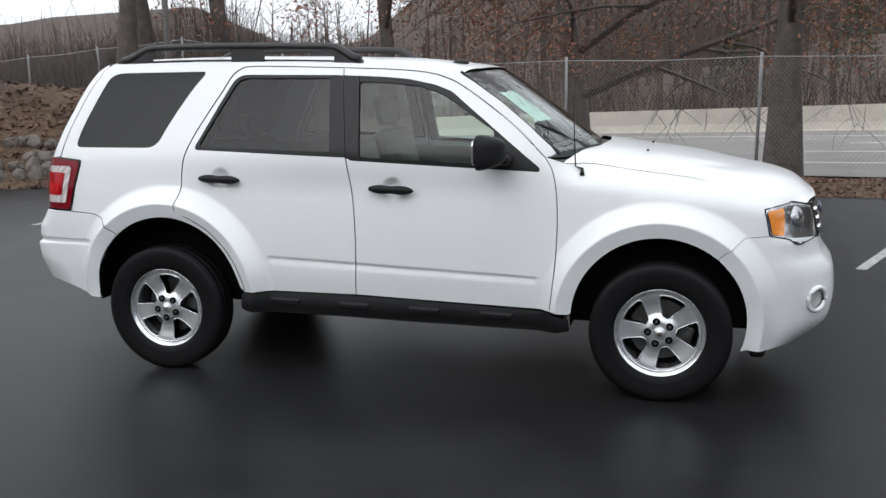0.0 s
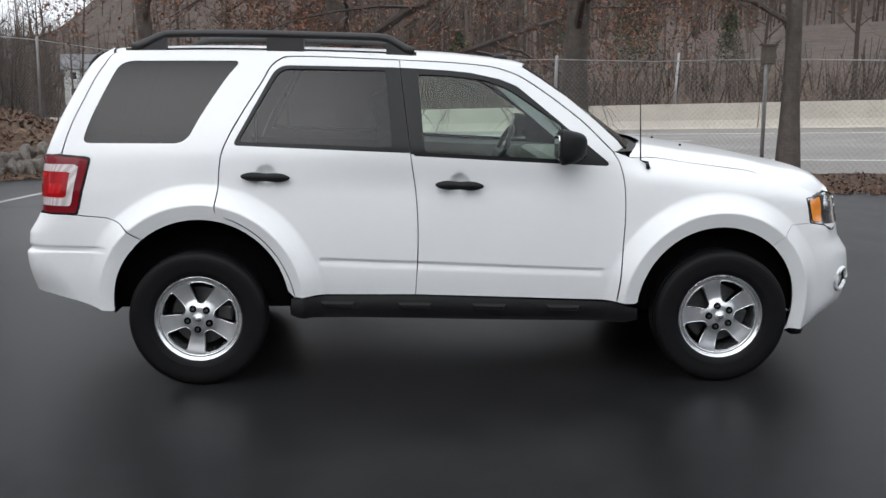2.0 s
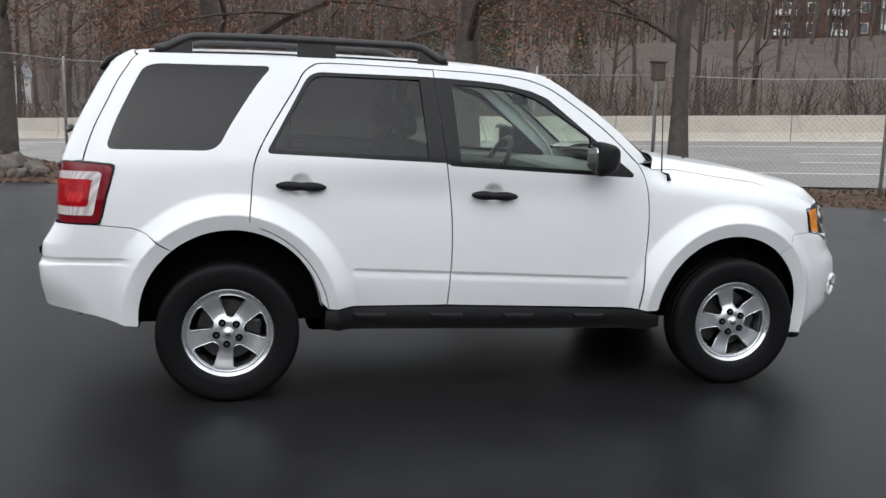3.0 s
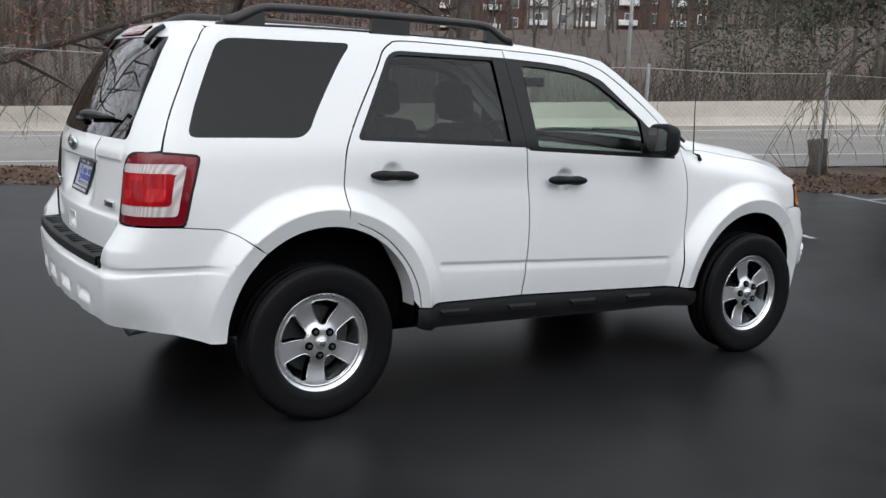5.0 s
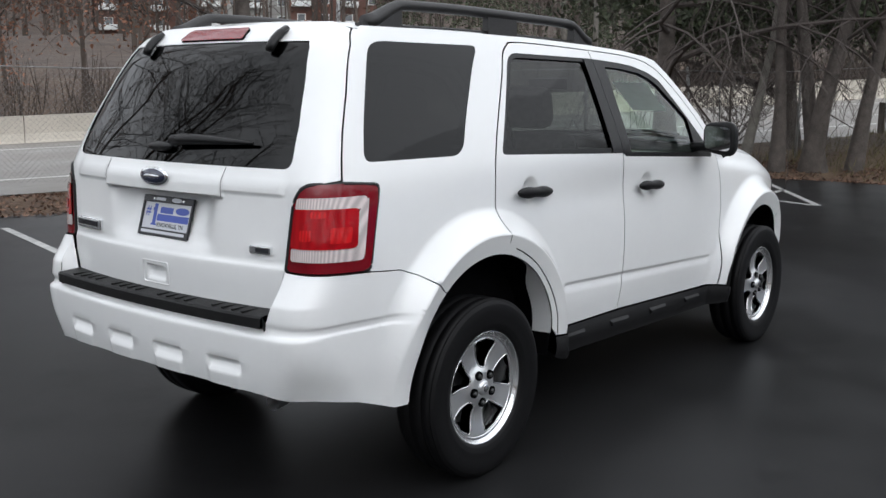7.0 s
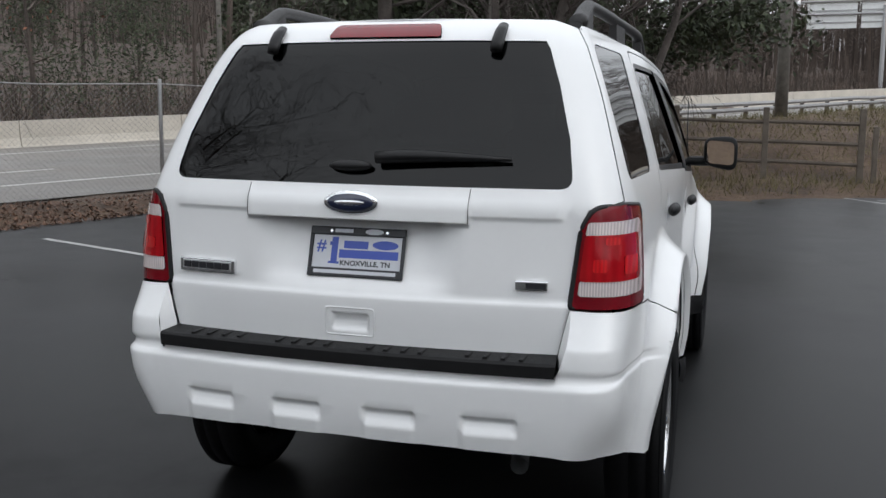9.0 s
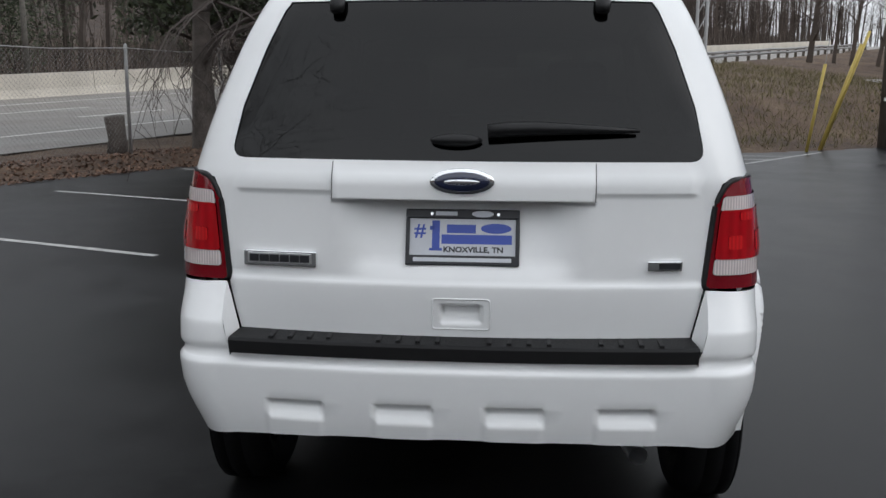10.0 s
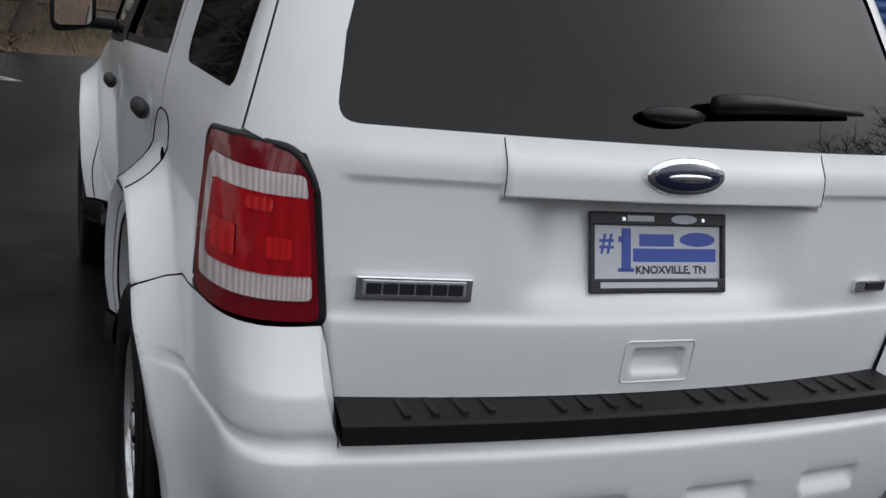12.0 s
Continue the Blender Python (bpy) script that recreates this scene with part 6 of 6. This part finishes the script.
    verts, faces = [], []
    for s, n, h, w in ((24, 40, 6.5, 2.2), (28, 43, 7.5, 2.4), (33, 41, 7, 2.4), (38, 44, 8, 2.6), (44, 42, 8, 2.6), (-14, 46, 4.2, 1.7), (-11.5, 50, 6.5, 1.6), (-20, 45, 3.2, 1.6), (50, 44, 9, 3), (58, 46, 9, 3), (-6.4, 50, 3.0, 0.9), (15, 42, 8, 2.6), (18, 40, 9, 3.0), (21, 43, 10, 3.2)):
        x, y = lane(n, s)
        z = ground_z(x, y)
        for _ in range(4200 if h > 5 else 1200):
            t = rnd.random() ** 0.8
            r = w * (1 - t) ** 0.7 * rnd.random() ** 0.5
            a = rnd.random() * math.tau
            p = Vector((x + r * math.cos(a), y + r * math.sin(a), z + 0.2 + t * h))
            d = Vector((rnd.gauss(0, 1), rnd.gauss(0, 1), rnd.gauss(-0.2, 0.7))).normalized() * rnd.uniform(0.12, 0.26)
            e = d.cross(Vector((rnd.gauss(0, 1), rnd.gauss(0, 1), rnd.gauss(0, 1)))).normalized() * 0.035
            i = len(verts)
            verts += [tuple(p - e), tuple(p + e), tuple(p + d + e * 0.3), tuple(p + d - e * 0.3)]
            faces.append((i, i + 1, i + 2, i + 3))
    tagged(raw("far_evergreens", verts, faces, LEAF_G), "dull green cedars beyond the highway", "woods", kind="stuff")


build_ground()
build_lines()
build_fence()
build_trees()
build_woods()

# ---- things on and beyond the lot ----
def build_house(name, label, cat, x, y, yaw, w, d, h, roof_h, wall_m, cols, rows, group, balcony=False):
    """A gabled or flat-roofed house with its windows; its front faces -y before the turn."""
    ob = thing(name, label, cat, group=group)
    ob.matrix_basis = pose(x, y, ground_z(x, y) - 0.5, 0, 0, yaw)
    part("wall", box_bm((-w / 2, -d / 2, 0), (w / 2, d / 2, h + 0.5)), wall_m, ob)
    if roof_h:
        e = 0.4
        verts = [(-w / 2 - e, -d / 2 - e, h + 0.35), (w / 2 + e, -d / 2 - e, h + 0.35), (w / 2 + e, d / 2 + e, h + 0.35), (-w / 2 - e, d / 2 + e, h + 0.35), (-w / 2 - e, 0, h + 0.5 + roof_h), (w / 2 + e, 0, h + 0.5 + roof_h)]
        raw("roof", verts, [(0, 1, 5, 4), (2, 3, 4, 5), (0, 4, 3), (1, 2, 5), (0, 3, 2, 1)], ROOFM, ob)
    else:
        part("roof", box_bm((-w / 2 - 0.2, -d / 2 - 0.2, h + 0.5), (w / 2 + 0.2, d / 2 + 0.2, h + 0.8), 0.05), ROOFM, ob)
    for i in range(cols):
        for j in range(rows):
            cx, cz = -w / 2 + (i + 0.5) * w / cols, 1.6 + j * (h - 0.4) / rows
            win = part("window", box_bm((cx - 0.55, -d / 2 - 0.05, cz), (cx + 0.55, -d / 2 + 0.1, cz + 1.3), 0.03), WHITEM, ob)
            part("pane", box_bm((cx - 0.45, -d / 2 - 0.08, cz + 0.1), (cx + 0.45, -d / 2, cz + 1.2)), PANE, win)
            if balcony and i % 2 == 0:
                part("balcony", box_bm((cx - 1.3, -d / 2 - 1.1, cz - 0.35), (cx + 1.3, -d / 2 - 0.02, cz + 0.35), 0.05), WHITEM, ob)
    return ob


def build_far():
    for k, (x, y, m) in enumerate(((-49.5, 156, WALLM), (-44.8, 157.5, WALLM), (-40.0, 159, WALLM), (-35.2, 160.5, WALLM), (-60, 132, WALLM), (-66, 128, BRICK))):
        build_house("townhouse", "pale two-storey townhouse with grey gabled roof", "house", x, y, 18 + 6 * (k % 2), 5.6 if k < 4 else 9, 8, 5.4 - 0.4 * (k % 2), 2.2, m, 2 if k < 4 else 3, 2, "townhouses over the highway")
    for k, (az, r, m) in enumerate(((56.8, 141, BRICK), (51.6, 140, GREYW), (46.4, 139, BRICK))):
        x, y = -1.3 + r * math.cos(radians(az)), -4.8 + r * math.sin(radians(az))
        build_house("apartment_block", "brick and white apartment block with balconies on the hill", "apartment house", x, y, az - 90 + 4 * (k % 2), 12.5, 9, 8.0, 0, m, 4, 3, "apartment blocks on the hill", balcony=True)
    # poles and signs along the far side
    for x, y, h, r, lean, label in ((25.0, 25.2, 9.0, 0.075, 0, "pale steel light pole behind the barrier"), (35.4, 21.3, 8.5, 0.11, -0.25, "pale weathered sign pole behind the barrier"), (36.3, 20.2, 8.5, 0.11, -0.15, "pale weathered sign pole behind the barrier"), (29.6, 90.0, 10.0, 0.16, 0, "thin pale utility pole on the slope"), (12.3, 34.5, 3.0, 0.05, 0.12, "short leaning pale post behind the barrier"), (-9.6, 16.0, 9.0, 0.07, 0, "tall grey steel light pole beside the fence"), (28.0, -1.9, 6.0, 0.17, 0, "grey concrete utility pole")):
        z = ground_z(x, y) - 0.3
        ob = thing("pole", label, "pole", group="poles along the highway")
        ob.location = (x, y, z)
        part("shaft", tube_bm([(0, 0, 0), (lean * 0.5, 0, h * 0.5), (lean, 0, h)], [r * 1.15, r, r * 0.8], 10), BARK_P if r > 0.1 else GALV, ob, smooth=True)
        if h > 6:
            part("cross_arm", box_bm((lean - 0.5, -0.05, h - 0.5), (lean + 0.5, 0.05, h - 0.38), 0.01), GALV, ob)
    gan = thing("sign_gantry", "grey steel sign gantry seen from behind over the highway", "road sign")
    gx, gy = 96.0, -14.5
    gz = ground_z(gx, gy) - 0.5
    gan.matrix_basis = pose(gx, gy, gz, 0, 0, -8)
    for dy in (-2.6, -3.5):
        part("column", tube_bm([(0, dy, 0), (0, dy, 12)], 0.16, 8), GALV, gan)
    for k in range(6):
        part("brace", tube_bm([(0, -2.6, 1 + 1.8 * k), (0, -3.5, 2.8 + 1.8 * k)], 0.06, 6), GALV, gan)
    part("column", tube_bm([(0, 2.2, 0), (0, 2.2, 9)], 0.2, 8), GALV, gan)
    for z in (8.3, 9.5):
        part("beam", tube_bm([(0, -3.5, z), (0, 9.5, z)], 0.12, 8), GALV, gan)
    for y0, y1 in ((-0.6, 4.2), (4.6, 9.0)):
        part("sign_panel", box_bm((0.2, y0, 7.0), (0.3, y1, 10.2), 0.02), WHITEM, gan)
        for z in (7.5, 8.6, 9.7):
            part("panel_rib", box_bm((0.1, y0, z), (0.2, y1, z + 0.1)), GALV, gan)
    # guard rail on the near side, where the road climbs
    rail = thing("guard_rail", "weathered steel guard rail on short dark posts", "guard rail")
    pts = []
    for k in range(34):
        s = 17 + 1.9 * k
        x, y = lane(NEAR_EDGE - 0.5, s)
        z = ground_z(x, y)
        part("post", box_bm((x - 0.07, y - 0.07, z - 0.3), (x + 0.07, y + 0.07, z + 0.72), 0.01), POLEM, rail)
        pts.append(Vector((x, y, z + 0.58)))
    for dz, r in ((0.09, 0.055), (-0.09, 0.055)):
        part("beam", tube_bm([p + Vector((-0.07, -0.10, dz)) for p in pts], r, 6, squash=1.4), GALV, rail)


def build_near():
    # storage block with blue roll-up doors
    shed = thing("storage_block", "white metal storage building with blue roll-up doors", "building")
    shed.matrix_basis = pose(11.2, -6.73, 0, 0, 0, math.degrees(math.atan2(-0.9, -0.44)))
    # front runs along +x, faces -y of its own frame
    run, high, deep = 9.2, 3.0, 6.0
    part("wall", box_bm((0.02, 0.10, 0.12), (run, deep, high)), WHITEM, shed)
    part("roof", box_bm((-0.15, -0.15, high), (run + 0.15, deep + 0.15, high + 0.16), 0.03), WHITEM, shed)
    part("base_rail", box_bm((0.0, -0.02, 0.03), (run, 0.10, 0.13), 0.01), WHITEM, shed)
    part("lintel", box_bm((0.0, -0.03, 2.62), (run, 0.10, high), 0.01), WHITEM, shed)
    for k, x in enumerate((0.0, 2.92, 5.84, 8.76)):
        part("jamb", box_bm((x, -0.04, 0.06), (x + 0.27, 0.10, 2.64), 0.012), WHITEM, shed)
    for x0 in (0.27, 3.19, 6.11):
        door = part("roll_door", box_bm((x0, 0.045, 0.13), (x0 + 2.65, 0.07, 2.62)), BLUED, shed, "blue ribbed roll-up door")
        slat = bmesh.new()
        prof = [(0.0, 0.0), (-0.022, 0.03), (-0.030, 0.075), (-0.022, 0.12), (0.0, 0.145)]
        rows = [[slat.verts.new((x, 0.045 + y, z)) for y, z in prof] for x in (0, 2.65)]
        for i in range(4):
            slat.faces.new((rows[0][i], rows[1][i], rows[1][i + 1], rows[0][i + 1]))
        first = part("slat", slat, BLUED, door)
        first.location = (x0, 0, 0.20)
        for k in range(1, 15):
            o = new("slat", first.data)
            o.parent = door
            o.location = (x0, 0, 0.20 + 0.16 * k)
        part("bottom_bar", box_bm((x0, 0.0, 0.13), (x0 + 2.65, 0.05, 0.20), 0.01), GALV, door)
    # wooden gate and rails
    gate = thing("wooden_fence", "dark weathered wooden rail fence at the lot's end", "fence")
    posts = [(17.5, -3.15), (17.75, -1.35), (18.0, 0.45), (18.3, 2.1)]
    for x, y in posts:
        z = ground_z(x, y)
        part("post", box_bm((x - 0.06, y - 0.06, z - 0.2), (x + 0.06, y + 0.06, z + 1.45), 0.012), POLEM, gate)
    part("post", box_bm((17.42, -3.45, ground_z(17.5, -3.4) - 0.2), (17.52, -3.35, ground_z(17.5, -3.4) + 1.1), 0.012), POLEM, gate)
    for (x0, y0), (x1, y1) in zip(posts, posts[1:]):
        for h in (0.35, 0.75, 1.15):
            part("rail", tube_bm([(x0, y0, ground_z(x0, y0) + h), (x1, y1, ground_z(x1, y1) + h + 0.02)], 0.045, 6), POLEM, gate)
    # utility pole with its stay guards
    up = thing("utility_pole", "grey weathered wooden utility pole", "pole")
    up.location = (17.6, -7.65, ground_z(17.6, -7.65) - 0.3)
    part("shaft", tube_bm([(0, 0, 0), (0.02, 0.0, 4.5), (0.0, 0.03, 9.5)], [0.16, 0.145, 0.11], 14), POLEM, up, smooth=True)
    part("tag", box_bm((-0.17, -0.02, 1.25), (-0.15, 0.20, 1.32), m=pose(0, 0, 0, 0, 0, 10)), WHITEM, up, "white metal tag")
    for x, y, dx, dy, h in ((16.15, -5.65, 0.1, -0.28, 1.75), (16.55, -6.0, 0.15, -0.72, 2.1), (16.62, -6.05, 0.2, -0.85, 2.35)):
        z = ground_z(x, y)
        g = thing("stay_guard", "faded yellow plastic stay guard leaning in the grass", "cable guard", group="stay guards")
        g.location = (x, y, z - 0.05)
        part("sleeve", tube_bm([(0, 0, 0), (dx, dy, h)], 0.032, 8), YELLOW, g, smooth=True)
        part("wire", tube_bm([(dx, dy, h), (dx * 3.2, dy * 2.2 - 0.1, h * 3)], 0.006, 5), GALV, g)
    # stump, box on the post
    st = thing("tree_stump", "cut grey tree stump beside a fence post", "stump")
    st.location = (12.85, 6.65, ground_z(12.85, 6.65) - 0.1)
    part("stem", tube_bm([(0, 0, 0), (0.02, 0, 0.35), (-0.03, 0.02, 0.72)], [0.19, 0.15, 0.17], 12), BARK, st, smooth=True)
    nest = thing("bird_box", "small dark bird box on a fence post", "bird box")
    nx_, ny_ = FENCE[8]
    part("box", box_bm((nx_ - 0.09, ny_ - 0.09, POST_TOP - 0.12), (nx_ + 0.09, ny_ + 0.09, POST_TOP + 0.16), 0.02), POLEM, nest)
    part("lid", box_bm((nx_ - 0.11, ny_ - 0.11, POST_TOP + 0.155), (nx_ + 0.11, ny_ + 0.11, POST_TOP + 0.185), 0.005), POLEM, nest)


def build_litter():
    rnd = random.Random(7)
    verts, faces = [], []
    n = 0
    while n < 15000:
        i = rnd.randrange(9, len(LOT) - 3)
        a, b = Vector(LOT[i]), Vector(LOT[i + 1])
        p = a.lerp(b, rnd.random())
        d = (b - a).normalized()
        out = Vector((d.y, -d.x)) if gap_to_lot(*(p + Vector((d.y, -d.x)) * 0.5)) > 0 else Vector((-d.y, d.x))
        p = p + out * (rnd.random() ** 1.3 * 2.6 - 0.18)
        z = max(ground_z(p.x, p.y), 0.002 if gap_to_lot(p.x, p.y) <= 0 else -1)
        up = Vector((rnd.gauss(0, 0.5), rnd.gauss(0, 0.5), 1)).normalized()
        u = up.orthogonal().normalized()
        u.rotate(Matrix.Rotation(rnd.random() * math.tau, 3, up))
        v = up.cross(u)
        r = rnd.uniform(0.018, 0.044)
        c = Vector((p.x, p.y, z + 0.012))
        k = len(verts)
        verts += [tuple(c - u * r), tuple(c + v * r * 0.55), tuple(c + u * r + up * r * 0.5), tuple(c - v * r * 0.55)]
        faces.append((k, k + 1, k + 2, k + 3))
        n += 1
    # the bank behind the stones lies deep in leaves
    for _ in range(15000):
        x, y = rnd.uniform(-20, -2), rnd.uniform(7, 20)
        if gap_to_lot(x, y) < 0.9 or 0.485 * x + 0.874 * y > NEAR_EDGE - 0.5:
            continue
        up = Vector((rnd.gauss(0, 0.5), rnd.gauss(0, 0.5), 1)).normalized()
        u = up.orthogonal().normalized()
        u.rotate(Matrix.Rotation(rnd.random() * math.tau, 3, up))
        v = up.cross(u)
        r = rnd.uniform(0.03, 0.075)
        c = Vector((x, y, ground_z(x, y) + 0.015))
        k = len(verts)
        verts += [tuple(c - u * r), tuple(c + v * r * 0.6), tuple(c + u * r + up * r * 0.5), tuple(c - v * r * 0.6)]
        faces.append((k, k + 1, k + 2, k + 3))
    tagged(raw("leaf_litter", verts, faces, LEAF_D), "drift of wet brown fallen leaves along the kerbless edge", "leaves", kind="stuff")
    # dry grass and brambles beyond the far edge
    verts, faces = [], []
    for _ in range(30000):
        s, t = rnd.uniform(11, 40), rnd.random()
        m = rnd.uniform(-6, NEAR_EDGE - 0.3)
        x, y = lane(m, s)
        d = gap_to_lot(x, y)
        if d <= 0.15 or y > 4.5:
            continue
        z = ground_z(x, y)
        h = rnd.uniform(0.06, 0.28)
        w = Vector((rnd.gauss(0, 1), rnd.gauss(0, 1), 0)).normalized() * 0.009
        tip = Vector((x + rnd.gauss(0, 0.12), y + rnd.gauss(0, 0.12), z + h))
        k = len(verts)
        verts += [(x - w.x, y - w.y, z - 0.02), (x + w.x, y + w.y, z - 0.02), tuple(tip)]
        faces.append((k, k + 1, k + 2))
    tagged(raw("dry_grass", verts, faces, GRASS), "thin dead winter grass on the bank", "grass", kind="stuff")
    verts, faces = [], []
    for _ in range(5200):
        t = rnd.random()
        cx, cy = 19.6 + 5 * t + rnd.gauss(0, 0.7), -10.2 - 3.2 * t + rnd.gauss(0, 0.7)
        z = ground_z(cx, cy) + rnd.random() ** 1.4 * 1.0
        p = Vector((cx, cy, z))
        a = Vector((rnd.gauss(0, 1), rnd.gauss(0, 1), rnd.gauss(0, 1))).normalized() * rnd.uniform(0.04, 0.09)
        b = a.cross(Vector((rnd.gauss(0, 1), rnd.gauss(0, 1), rnd.gauss(0, 1)))).normalized() * 0.04
        k = len(verts)
        verts += [tuple(p - a), tuple(p + b), tuple(p + a), tuple(p - b)]
        faces.append((k, k + 1, k + 2, k + 3))
    tagged(raw("hedge", verts, faces, LEAF_G), "low tangled ivy hedge at the lot's edge", "hedge", kind="stuff")
    # a pale driveway rising beyond the hedge
    verts, faces = [], []
    for k in range(25):
        t = k / 24
        cx, cy = 34 + 20 * t, -14.4 - 15 * t - 3 * t * t
        for q in (-1, 1):
            px, py = cx + q * 1.0, cy + q * 1.5
            verts.append((px, py, ground_z(px, py) + 0.07))
        if k:
            faces.append((2 * k - 2, 2 * k - 1, 2 * k + 1, 2 * k))
    tagged(raw("driveway", verts, faces, ROADM), "pale worn driveway climbing beyond the hedge", "driveway", kind="structure")
    # riprap at the foot of the leaf bank
    bank = thing("stone_bank", "loose grey-brown riprap stones at the foot of a leaf bank", "stones")
    kinds = []
    for k in range(7):
        bm = bmesh.new()
        bmesh.ops.create_icosphere(bm, subdivisions=2, radius=1)
        for v in bm.verts:
            v.co *= 1 + 0.34 * noise.noise(v.co * 1.2 + Vector((k * 3, 0, 0))) + 0.10 * noise.noise(v.co * 3.1 + Vector((0, k * 5, 0)))
        me = bpy.data.meshes.new("stone")
        bm.to_mesh(me)
        bm.free()
        me.materials.append(STONE)
        kinds.append(me)
    foot = [(-2.6, 9.5), (-3.9, 9.3), (-5.4, 8.1), (-7.1, 6.9), (-9.6, 5.2)]
    for k in range(290):
        i = rnd.randrange(len(foot) - 1)
        p = Vector(foot[i]).lerp(Vector(foot[i + 1]), rnd.random()) + Vector((-0.35, 0.75)) * (rnd.random() ** 1.3 * 1.3)
        o = new("stone", kinds[k % 7])
        o.parent = bank
        r = rnd.uniform(0.06, 0.15)
        o.location = (p.x, p.y, max(0.0, ground_z(p.x, p.y)) + r * 0.25)
        o.rotation_euler = (rnd.random() * 6, rnd.random() * 6, rnd.random() * 6)
        o.scale = (r * rnd.uniform(0.8, 1.4), r, r * rnd.uniform(0.5, 0.8))


build_far()
build_near()
build_litter()
